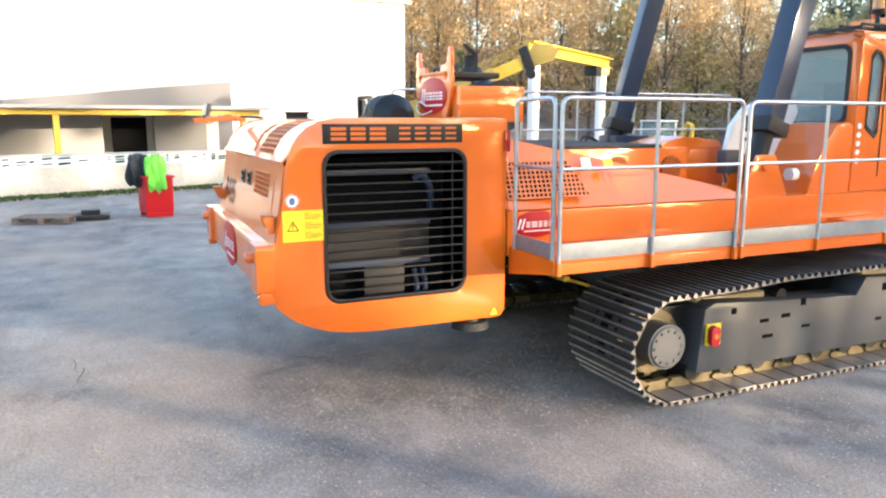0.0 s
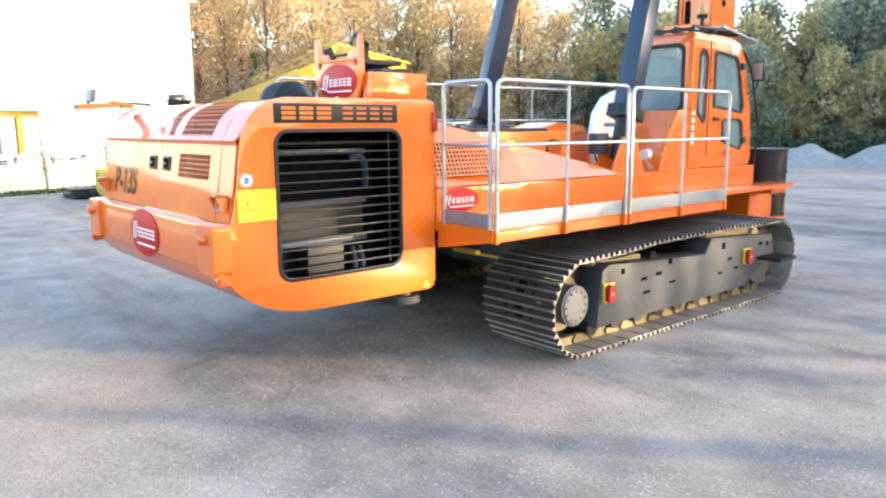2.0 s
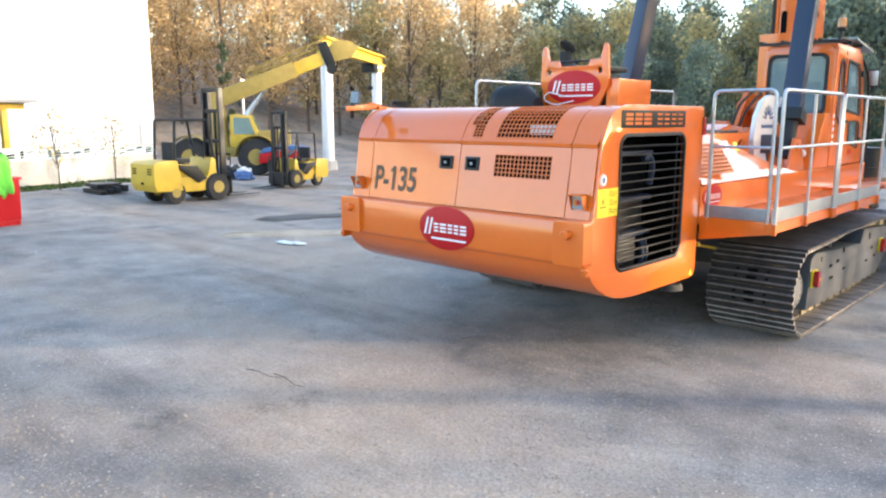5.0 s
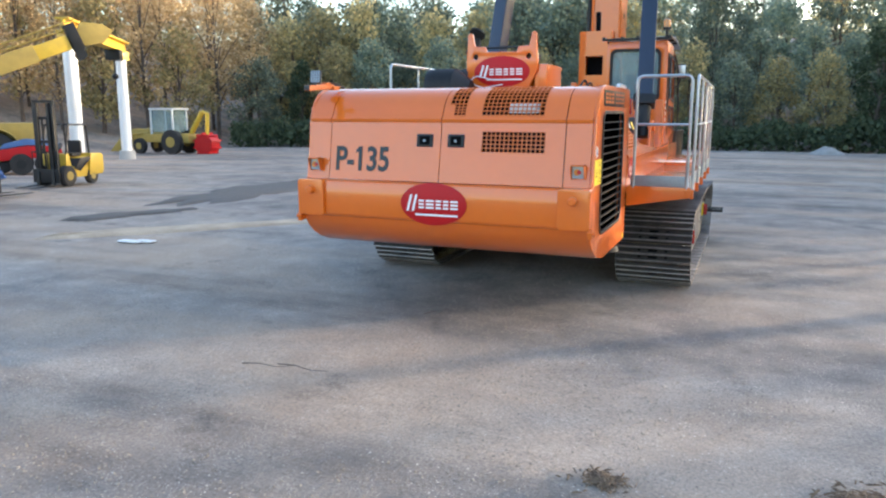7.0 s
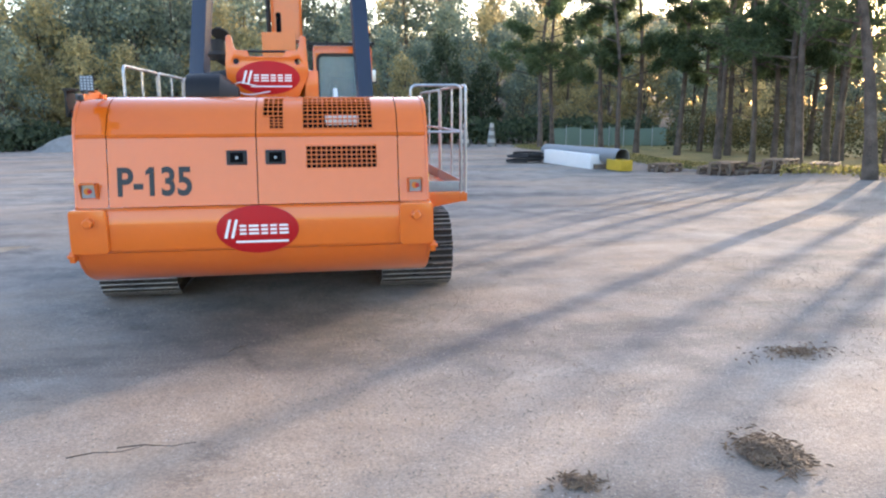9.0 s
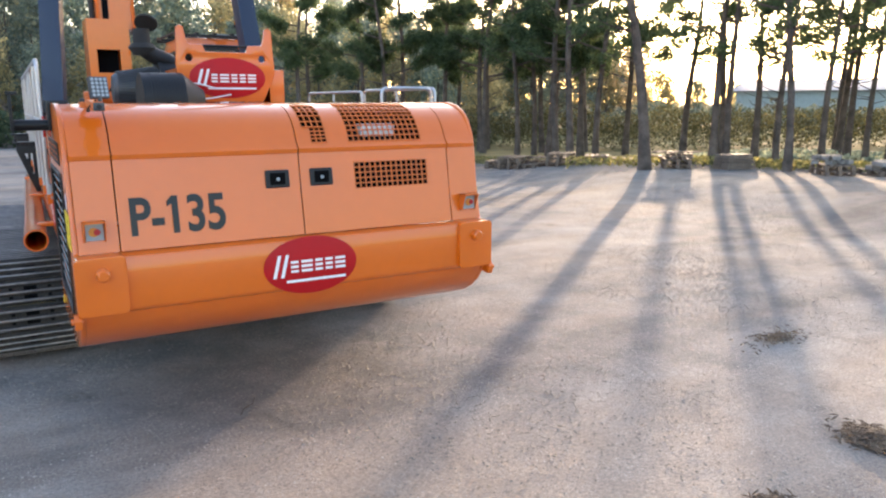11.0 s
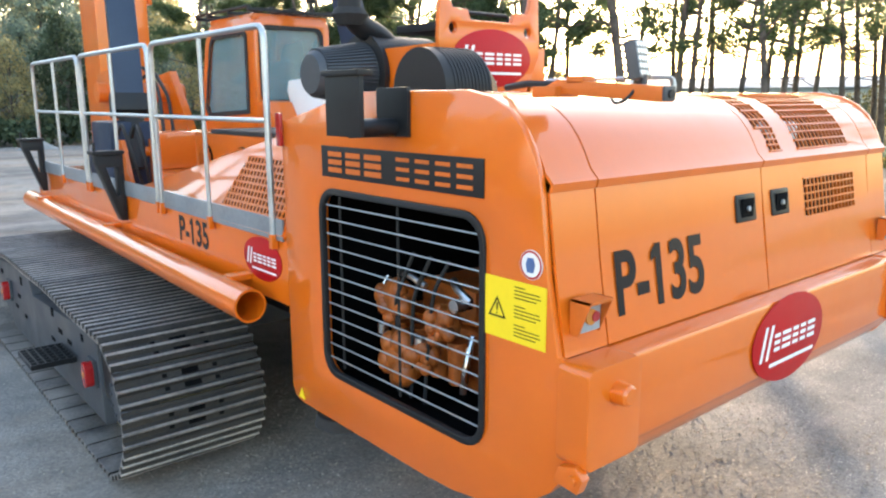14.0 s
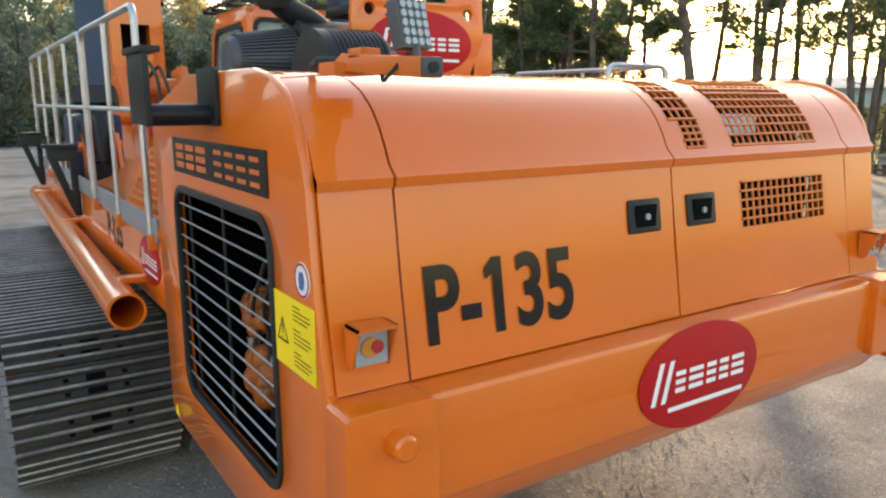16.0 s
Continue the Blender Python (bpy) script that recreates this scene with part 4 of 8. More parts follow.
capm = Matrix.Translation((-0.51, 2.50, 2.87)) @ Matrix.Rotation(radians(-38), 4, "X") @ Matrix.Rotation(radians(12), 4, "Y")
cyl(bm, capm @ Vector((0, 0, -0.008)), capm @ Vector((0, 0, 0.008)), 0.095, seg=26)
part("rain_flap", bm, RUBBER, cleaner, "round black rain flap tilted open")

# mirror arm with plate on the flank
bm = bmesh.new()
box(bm, (-1.402, 0.86, 2.02), (-1.385, 1.06, 2.205), 0.003)
flank = part("duct_bracket", bm, BLACK, rig, "black bracket plate on the flank")
bm = bmesh.new()
pipe(bm, [(-1.39, 0.95, 2.055), (-1.60, 0.95, 2.055)], 0.036, 14)
part("stub_tube", bm, BLACK, flank)
bm = bmesh.new()
prism(bm, [(0.86, 2.025), (1.09, 2.025), (1.09, 2.265), (0.86, 2.245)], -1.615, -1.595, "x", 0.003)
box(bm, (-1.625, 0.85, 2.245), (-1.56, 1.10, 2.265), 0.003)
part("bracket_blade", bm, BLACK, flank)

# superstructure deck
bm = bmesh.new()
box(bm, (-1.375, 1.90, 1.13), (1.385, 7.25, 1.475), 0.012)
deck = part("deck_frame", bm, ORANGE, rig, "long orange deck frame")
# Near-black slabs paint the shade under the orange deck.
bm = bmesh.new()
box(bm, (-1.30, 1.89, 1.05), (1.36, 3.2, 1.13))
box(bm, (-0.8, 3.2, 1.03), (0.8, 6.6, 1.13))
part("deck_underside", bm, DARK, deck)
bm = bmesh.new()
box(bm, (-0.95, 1.89, 1.47), (0.95, 4.05, 1.93), 0.015)
box(bm, (-0.60, 4.04, 1.47), (0.60, 4.85, 1.90), 0.015)
inner_box = part("valve_housing", bm, ORANGE, rig, "orange inner housing with round mesh ports")
bm = bmesh.new()
box(bm, (-0.95, 1.90, 1.93), (0.95, 3.75, 1.96), 0.006)
part("rubber_edge", bm, RUBBER, rig)
bm = bmesh.new()
prism(bm, [(3.75, 1.90), (4.3, 2.02), (4.75, 1.98), (4.8, 1.90)], 0.15, 0.62, "x", 0.01)
part("winch_cover", bm, ORANGE, deck)
for s in (-1, 1):
    for y in (2.75, 3.25, 3.85):
        plate("round_port", [disc(0, 0, 0.115, 24)], 0.012, DARK, rig, reading_m(s, 0.956, y, 1.74))
        bm = bmesh.new()
        for k in range(-4, 5):
            h = math.sqrt(max(0.0, 0.112**2 - (k * 0.024) ** 2))
            box(bm, (s * 0.966 - 0.003, y + k * 0.024 - 0.004, 1.74 - h), (s * 0.966 + 0.003, y + k * 0.024 + 0.004, 1.74 + h))
            box(bm, (s * 0.966 - 0.003, y - h, 1.74 + k * 0.024 - 0.004), (s * 0.966 + 0.003, y + h, 1.74 + k * 0.024 + 0.004))
        part("port_mesh", bm, ORANGE_DULL, rig, smooth=0)
    # sloping cover
    bm = bmesh.new()
    A = [(s * 1.40, 1.895, 1.48), (s * 1.40, 4.40, 1.48), (s * 1.16, 4.34, 1.56), (s * 1.16, 1.895, 2.06)]
    B = [(s * 0.95, 1.895, 1.48), (s * 0.95, 4.40, 1.48), (s * 0.95, 4.34, 1.56), (s * 0.95, 1.895, 2.06)]
    va, vb = [bm.verts.new(p) for p in A], [bm.verts.new(p) for p in B]
    bm.faces.new(va), bm.faces.new(vb[::-1])
    for i in range(4):
        bm.faces.new((va[i], vb[i], vb[(i + 1) % 4], va[(i + 1) % 4]))
    bmesh.ops.recalc_face_normals(bm, faces=bm.faces)
    bmesh.ops.bevel(bm, geom=bm.edges[:], offset=0.012, segments=2, affect="EDGES")
    cover = part("sloping_cover", bm, ORANGE, rig, "sloping glossy orange cover with mesh corner")
    nrm = (Vector(A[1]) - Vector(A[0])).cross(Vector(A[3]) - Vector(A[0])).normalized()
    if nrm.x * s < 0:
        nrm = -nrm
    up = (Vector(A[3]) - Vector(A[0])).normalized()
    m = frame_m(Vector(A[0]) + nrm * 0.004, (0, 1, 0), up)
    L1 = 0.40
    # Near-black plate paints the shade behind the corner mesh.
    plate("mesh_backing", [[(0.02, 0.10), (0.78, 0.10), (0.62, L1), (0.02, L1)]], 0.004, DARK, cover, m)
    bm = bmesh.new()
    m2 = frame_m(Vector(A[0]) + nrm * 0.009, (0, 1, 0), up)
    for k in range(20):
        x = 0.02 + k * 0.04
        top = L1 if x < 0.62 else 0.10 + (L1 - 0.10) * (0.78 - x) / 0.16
        if top > 0.10:
            box(bm, (x - 0.007, 0.10, -0.003), (x + 0.007, max(top, 0.11), 0.003), 0, m2)
    for k in range(9):
        yy = 0.10 + k * (L1 - 0.10) / 8
        box(bm, (0.02, yy - 0.006, -0.003), (0.78 - 0.16 * (yy - 0.10) / (L1 - 0.10), yy + 0.006, 0.0035), 0, m2)
    part("corner_mesh", bm, ORANGE_DULL, cover, smooth=0)
    for dy, dz in ((0.03, 0.43), (0.80, 0.50), (1.02, 0.52)) if s > 0 else ((0.12, 0.46),):
        plate("small_sticker", [[(-0.045, -0.045), (0.045, -0.045), (0.045, 0.045), (-0.045, 0.045)]], 0.003, WHITE if dy < 1 else YELLOW_TAG, cover, frame_m(Vector(A[0]) + nrm * 0.006 + Vector((0, dy, 0)) + up * dz * (1 - dy / 3.2), (0, 1, 0), up), "small printed sticker")

oval_sign("oval_sign", 0.215, 0.105, reading_m(1, 1.388, 2.16, 1.37), rig)
oval_sign("oval_sign", 0.215, 0.118, reading_m(-1, 1.378, 2.17, 1.335), rig)
fitted_text("unit_number", "P-135", 0.46, 0.17, GREY_TXT, deck, reading_m(-1, 1.378, 3.10, 1.355), "dark printed unit number")

# right walkway
bm = bmesh.new()
box(bm, (1.385, 1.94, 1.165), (2.0, 5.44, 1.205), 0.004)
box(bm, (1.96, 1.94, 1.09), (2.005, 5.44, 1.165), 0.004)
walkway = part("walkway", bm, ORANGE, rig, "orange walkway with galvanised toe boards")
bm = bmesh.new()
prism(bm, [(1.385, 0.99), (2.03, 1.10), (2.03, 1.20), (1.385, 1.20)], 1.915, 1.94, "y", 0.004)
for y in (3.2, 4.5, 5.40):
    prism(bm, [(1.385, 1.02), (1.96, 1.12), (1.96, 1.165), (1.385, 1.165)], y, y + 0.02, "y")
pieces("walkway_bracket", bm, ORANGE, walkway)
for y0, y1 in ((1.955, 3.60), (3.67, 5.41)):
    bm = bmesh.new()
    box(bm, (2.004, y0, 1.195), (2.016, y1, 1.315), 0.003)
    part("toe_board", bm, ZINC, walkway, "galvanised toe board")
bm = bmesh.new()
box(bm, (1.42, 1.925, 1.205), (2.0, 1.937, 1.315), 0.003)
part("toe_board", bm, ZINC, walkway)
bm = bmesh.new()
box(bm, (1.385, 5.44, 1.195), (1.76, 7.58, 1.245), 0.006)
box(bm, (1.30, 7.15, 1.12), (1.68, 7.55, 1.195), 0.006)
part("front_step_deck", bm, ORANGE, walkway)


def railing(name, a, b, z0, zm, z1, mids, foot):
    """A tubular panel from a to b (plan points), its two end posts bent over into the top rail."""
    a, b = Vector((*a, 0)), Vector((*b, 0))
    Z = Vector((0, 0, 1))
    bm = bmesh.new()
    pipe(bm, bend([a + Z * z0, a + Z * z1, b + Z * z1, b + Z * z0], 0.07, 5), 0.0165, 10)
    top = part(name, bm, GALV, rig, "galvanised tubular handrail panel")
    bm = bmesh.new()
    pipe(bm, [a + Z * zm, b + Z * zm], 0.013, 8)
    part("knee_rail", bm, GALV, top)
    for f in mids:
        p = a.lerp(b, f)
        bm = bmesh.new()
        pipe(bm, [p + Z * z0, p + Z * z1], 0.0135, 8)
        part("post", bm, GALV, top)
    for f in (0, *mids, 1):
        p = a.lerp(b, f)
        bm = bmesh.new()
        box(bm, (p.x - 0.017, p.y - 0.017, z0 - foot), (p.x + 0.017, p.y + 0.017, z0 + 0.015), 0.003)
        part("post_socket", bm, ORANGE, top)
    return top


railing("handrail", (1.45, 1.93), (1.985, 1.93), 1.17, 1.84, 2.325, (), 0.06)
railing("handrail", (2.04, 1.95), (2.03, 3.60), 1.17, 1.84, 2.325, (0.5,), 0.08)
railing("handrail", (2.03, 3.67), (2.01, 5.40), 1.17, 1.84, 2.315, (0.5,), 0.08)
railing("handrail", (-1.40, 1.99), (-1.40, 3.55), 1.48, 2.06, 2.512, (0.5,), 0.06)
railing("handrail", (-1.40, 3.62), (-1.40, 5.20), 1.48, 2.06, 2.512, (0.5,), 0.06)
railing("handrail", (-1.40, 5.28), (-1.40, 6.88), 1.48, 2.06, 2.512, (0.5,), 0.06)
bm = bmesh.new()
box(bm, (-1.392, 1.91, 1.465), (-1.380, 6.90, 1.575), 0.003)
part("toe_board", bm, ZINC, deck, "galvanised toe board")

# tube and black hooks on the left flank
bm = bmesh.new()
outer = [(0.088 * math.cos(a * math.pi / 14), 0.088 * math.sin(a * math.pi / 14)) for a in range(28)]
tube_m = frame_m((-1.525, 2.03, 1.133), (1, 0, 0), (0, 0, 1))
ra, rb = [], []
for r, lst in ((0.088, ra), (0.076, rb)):
    for yy in (2.03, 7.50):
        lst.append([bm.verts.new((-1.525 + (yy - 2.03) * 0.022 + r * math.cos(k * math.pi / 14), yy, 1.133 + r * math.sin(k * math.pi / 14))) for k in range(28)])
for k in range(28):
    j = (k + 1) % 28
    bm.faces.new((ra[0][k], ra[0][j], ra[1][j], ra[1][k]))
    bm.faces.new((rb[0][j], rb[0][k], rb[1][k], rb[1][j]))
    for e in (0, 1):
        bm.faces.new((ra[e][k], rb[e][k], rb[e][j], ra[e][j]))
bmesh.ops.recalc_face_normals(bm, faces=bm.faces)
tube = part("side_tube", bm, ORANGE, rig, "long orange steel tube along the flank")
bm = bmesh.new()
for y in (2.35, 4.6, 6.8):
    box(bm, (-1.50, y - 0.045, 1.20), (-1.375, y + 0.045, 1.232), 0.005)
pieces("tube_saddle", bm, ORANGE, tube)
for y in (4.39, 6.85):
    hook = plate("support_hook", [[(-1.385, 1.775), (-1.575, 1.775), (-1.575, 1.71), (-1.43, 1.28), (-1.385, 1.28)], [(-1.43, 1.68), (-1.51, 1.68), (-1.445, 1.47), (-1.43, 1.47)]], 0.10, BLACK, rig, Matrix.Translation((0, y, 0)) @ REAR, "black triangular support hook", 0.006)
    bm = bmesh.new()
    box(bm, (-1.60, y - 0.075, 1.775), (-1.38, y + 0.075, 1.80), 0.004)
    cyl(bm, (-1.57, y, 1.795), (-1.57, y, 1.86), 0.01, seg=8)
    part("hook_tray", bm, BLACK, hook)
bm = bmesh.new()
box(bm, (-1.36, 4.7, 1.475), (-1.0, 5.2, 2.0), 0.04)
box(bm, (-1.32, 5.25, 1.475), (-1.05, 5.6, 1.75), 0.03)
valve = part("valve_block", bm, NAVY, rig, "dark hydraulic valve block with hoses")
bm = bmesh.new()
for k in range(2):
    pipe(bm, bend([(-1.3 + k * 0.1, 4.7, 1.9 - k * 0.03), (-1.34 + k * 0.1, 4.45, 2.0), (-1.3 + k * 0.08, 4.35, 1.7), (-1.2 + k * 0.05, 4.5, 1.5)], 0.08), 0.013, 6)
pieces("hose", bm, RUBBER, valve)

# backstay cylinders
for s, p0, p1, dy in ((1, (1.155, 4.70, 1.80), (1.04, 5.74, 5.2), 0.32), (-1, (-1.17, 4.75, 1.80), (-0.95, 5.60, 5.2), 0.27)):
    a, b = Vector(p0), Vector(p1)
    d = (b - a).normalized()
    q = d.to_track_quat("Z", "Y").to_matrix().to_4x4()
    bm = bmesh.new()
    L2 = 6.5
    m = Matrix.Translation(a + d * 0.32) @ q
    box(bm, (-0.108, -0.112, 0), (0.108, 0.112, L2), 0.03, m)
    strut = part("mast_backstay", bm, NAVY, rig, "dark navy mast backstay cylinder")
    bm = bmesh.new()
    cyl(bm, a - d * 0.18, a + d * 0.34, 0.085, 0.10, 18)
    box(bm, (-0.15, -0.15, 0.26), (0.15, 0.15, 0.40), 0.02, Matrix.Translation(a) @ q)
    part("cylinder_head", bm, BLACK, strut)
    bm = bmesh.new()
    for dx in (-0.13, 0.10):
        prism(bm, [(a.y - 0.30, 1.47), (a.y + 0.28, 1.47), (a.y + 0.10, 1.86), (a.y - 0.12, 1.86)], a.x + dx, a.x + dx + 0.03, "x", 0.005)
    cyl(bm, (a.x - 0.16, a.y - 0.02, 1.76), (a.x + 0.16, a.y - 0.02, 1.76), 0.05, seg=16)
    part("pivot_lug", bm, ORANGE, strut)

# white guard near the right backstay
bm = bmesh.new()
pts = [(4.78, 1.55), (4.70, 1.85), (4.76, 2.12), (4.92, 2.30), (5.15, 2.38), (5.62, 2.36), (5.66, 2.26), (5.50, 1.9), (5.38, 1.55)]
prism(bm, pts, 0.70, 0.76, "x", 0.02)
guard = part("white_guard", bm, WHITE, rig, "white fabric guard with dark fan print")
bm = bmesh.new()
for k in range(8):
    a = radians(8 + k * 23)
    box(bm, (0.762, -0.010, 0.06), (0.765, 0.010, 0.17), 0, Matrix.Translation((0, 5.12, 2.08)) @ Matrix.Rotation(a - radians(90), 4, "X"))
box(bm, (0.762, 4.92, 1.97), (0.765, 5.32, 2.01))
pieces("fan_ray", bm, BLUE, guard, smooth=0)
bm = bmesh.new()
box(bm, (0.96, 4.40, 1.68), (1.08, 4.60, 1.90), 0.012)
ctrl = part("control_box", bm, FRAME_GREY, rig, "small grey valve box with hoses")
bm = bmesh.new()
for k in range(3):
    pipe(bm, bend([(1.02, 4.44 + k * 0.06, 1.69), (1.04, 4.46 + k * 0.06, 1.58), (1.0, 4.55 + k * 0.08, 1.50)], 0.04), 0.011, 6)
pieces("hose", bm, RUBBER, ctrl)

# cab
cabin = rig
CR = 1.315
SIDE_OUT = [(5.80, 1.48), (7.22, 1.48), (7.27, 1.60), (7.20, 2.16), (7.00, 2.80), (6.86, 2.96), (6.68, 3.0), (5.90, 3.0), (5.82, 2.97), (5.80, 2.89)]
W_SLIT = [(5.94, 2.12), (6.08, 2.02), (6.12, 2.08), (6.13, 2.74), (6.08, 2.82), (6.00, 2.84), (5.95, 2.78)]
W_DOOR = [(6.30, 2.20), (6.96, 2.14), (7.00, 2.22), (6.84, 2.74), (6.78, 2.80), (6.32, 2.84), (6.29, 2.80)]
W_LOW = [(6.54, 1.78), (6.96, 1.68), (7.03, 1.76), (7.00, 2.00), (6.93, 2.05), (6.56, 2.05), (6.52, 2.00)]
plate("cab_side", [SIDE_OUT, W_SLIT, W_DOOR, W_LOW], 0.045, ORANGE, cabin, side_m(1, CR - 0.02), "orange cab side with door windows", 0.006)
for w in (W_SLIT, W_DOOR, W_LOW):
    cx, cy = sum(p[0] for p in w) / len(w), sum(p[1] for p in w) / len(w)
    big = [(cx + (p[0] - cx) * 1.06, cy + (p[1] - cy) * 1.05) for p in w]
    sm = [(cx + (p[0] - cx) * 0.93, cy + (p[1] - cy) * 0.95) for p in w]
    plate("window_seal", [big, sm], 0.012, RUBBER, cabin, side_m(1, CR + 0.006))
    plate("side_window", [big], 0.008, GLASS, cabin, side_m(1, CR - 0.02))
bm = bmesh.new()
cyl(bm, (CR + 0.006, 6.20, 2.50), (CR + 0.02, 6.20, 2.50), 0.012, seg=8)
cyl(bm, (CR + 0.006, 6.18, 1.62), (CR + 0.006, 6.18, 2.95), 0.006, seg=6)
box(bm, (CR, 6.30, 2.03), (CR + 0.025, 6.42, 2.07), 0.005)
for z in (1.75, 2.65):
    box(bm, (CR, 7.0 - (z - 1.75) * 0.12, z), (CR + 0.03, 7.08 - (z - 1.75) * 0.12, z + 0.08), 0.004)
pieces("door_trim", bm, BLACK, cabin)
plate("door_badge", [rounded(-0.08, -0.035, 0.08, 0.035, 0.03, 3)], 0.004, RED, cabin, reading_m(1, CR + 0.005, 6.66, 1.64), "small red badge")
bm = bmesh.new()
for k in range(5):
    cyl(bm, (CR + 0.003, 5.86, 1.78 + k * 0.085), (CR + 0.007, 5.86, 1.78 + k * 0.085), 0.028, seg=12)
pieces("round_sticker", bm, WHITE, cabin, "small white round sticker")
# rear wall with window, left wall, roof, front
XR0, XR1 = 0.425, CR
plate("cab_rear", [[(XR0, 1.48), (XR1 - 0.02, 1.48), (XR1 - 0.02, 2.94), (XR1 - 0.1, 3.0), (XR0 + 0.1, 3.0), (XR0, 2.94)], rounded(XR0 + 0.06, 2.14, XR1 - 0.10, 2.90, 0.09)], 0.04, ORANGE, cabin, Matrix.Translation((0, 5.80, 0)) @ REAR, "orange cab rear wall", 0.006)
plate("window_seal", [rounded(XR0 + 0.045, 2.125, XR1 - 0.085, 2.915, 0.10), rounded(XR0 + 0.085, 2.165, XR1 - 0.125, 2.875, 0.08)], 0.012, RUBBER, cabin, Matrix.Translation((0, 5.778, 0)) @ REAR)
plate("rear_window", [rounded(XR0 + 0.05, 2.13, XR1 - 0.09, 2.91, 0.09)], 0.008, GLASS, cabin, Matrix.Translation((0, 5.80, 0)) @ REAR)
W_LEFT = [(5.97, 2.04), (6.98, 1.99), (7.06, 2.09), (6.86, 2.76), (6.78, 2.84), (6.02, 2.86), (5.96, 2.80)]
plate("cab_side", [SIDE_OUT, W_LEFT], 0.045, ORANGE, cabin, side_m(1, XR0 + 0.02), "", 0.006)
cx, cy = 6.5, 2.44
plate("window_seal", [[(cx + (p[0] - cx) * 1.04, cy + (p[1] - cy) * 1.05) for p in W_LEFT], [(cx + (p[0] - cx) * 0.95, cy + (p[1] - cy) * 0.94) for p in W_LEFT]], 0.012, RUBBER, cabin, side_m(1, XR0 - 0.008))
plate("side_window", [[(cx + (p[0] - cx) * 1.02, cy + (p[1] - cy) * 1.02) for p in W_LEFT]], 0.008, GLASS, cabin, side_m(1, XR0 + 0.02))
bm = bmesh.new()
box(bm, (XR0 + 0.01, 5.82, 2.97), (CR - 0.01, 6.86, 3.03), 0.02)
part("cab_roof", bm, ORANGE, cabin)
bm = bmesh.new()
v = [bm.verts.new(p) for p in ((XR0 + 0.03, 7.24, 1.62), (CR - 0.03, 7.24, 1.62), (CR - 0.03, 6.91, 2.94), (XR0 + 0.03, 6.91, 2.94))]
f = bm.faces.new(v)
bmesh.ops.solidify(bm, geom=[f], thickness=0.008)
part("windscreen", bm, GLASS, cabin)
bm = bmesh.new()
box(bm, (0.65, 6.15, 1.5), (1.08, 6.65, 1.95), 0.05)
box(bm, (0.67, 6.10, 1.9), (1.06, 6.24, 2.58), 0.06)
part("driver_seat", bm, RUBBER, cabin, "black driver's seat")
bm = bmesh.new()
box(bm, (XR0 + 0.05, 5.83, 1.49), (CR - 0.05, 7.2, 1.52))
part("cab_floor", bm, DARK, cabin)
bm = bmesh.new()
for x in (XR0 - 0.06, 0.64, 0.87, 1.1, CR + 0.02):
    box(bm, (x - 0.02, 5.74, 3.07), (x + 0.02, 7.03, 3.095), 0.003)
for y in (5.74, 6.2, 6.7, 7.02):
    box(bm, (XR0 - 0.08, y - 0.02, 3.035), (CR + 0.04, y + 0.02, 3.07), 0.003)
pieces("roof_guard_bar", bm, BLACK, cabin, "dark guard bar over the roof")
bm = bmesh.new()
prism(bm, [(6.35, 3.11), (7.22, 2.99), (7.22, 3.01), (6.35, 3.14)], 1.0, CR + 0.05, "x", 0.003)
part("sun_visor", bm, ZINC, cabin)
bm = bmesh.new()
cyl(bm, (1.26, 6.05, 3.07), (1.26, 6.05, 3.20), 0.03, 0.02, 12)
cyl(bm, (1.26, 6.05, 3.20), (1.26, 6.05, 3.24), 0.06, 0.065, 18)
beacon = part("beacon_base", bm, BLACK, cabin, "amber rotating beacon")
bm = bmesh.new()
cyl(bm, (1.26, 6.05, 3.24), (1.26, 6.05, 3.34), 0.055, 0.05, 18)
ball(bm, (1.26, 6.05, 3.34), 0.05, 2, (1, 1, 0.5))
part("amber_dome", bm, LENS_AMBER, beacon)
bm = bmesh.new()
pipe(bm, bend([(CR, 7.08, 2.36), (CR + 0.06, 7.20, 2.43), (CR + 0.08, 7.20, 2.54)], 0.03), 0.012, 8)
box(bm, (CR + 0.02, 7.15, 2.52), (CR + 0.17, 7.22, 2.76), 0.02)
mirror = part("mirror_housing", bm, BLACK, cabin, "rear-view mirror on an arm")
bm = bmesh.new()
box(bm, (CR + 0.035, 7.143, 2.54), (CR + 0.155, 7.151, 2.74), 0.003)
part("mirror_glass", bm, CHROME, mirror)
bm = bmesh.new()
pipe(bm, bend([(CR + 0.03, 7.30, 1.35), (CR + 0.06, 7.33, 1.95), (CR + 0.04, 7.08, 2.69), (CR, 6.93, 2.89)], 0.1), 0.014, 8)
part("grab_rail", bm, BLACK, cabin)
# pedestal behind the cab
bm = bmesh.new()
prism(bm, [(5.22, 1.47), (5.80, 1.47), (5.80, 2.12), (5.72, 2.16), (5.56, 2.14), (5.42, 1.95), (5.30, 1.70)], 0.42, 1.31, "x", 0.02)
part("cab_pedestal", bm, ORANGE, cabin)
bm = bmesh.new()
cyl(bm, (1.17, 5.12, 1.66), (1.17, 5.20, 1.66), 0.06, seg=18)
part("round_lamp", bm, LENS_CLEAR, cabin)

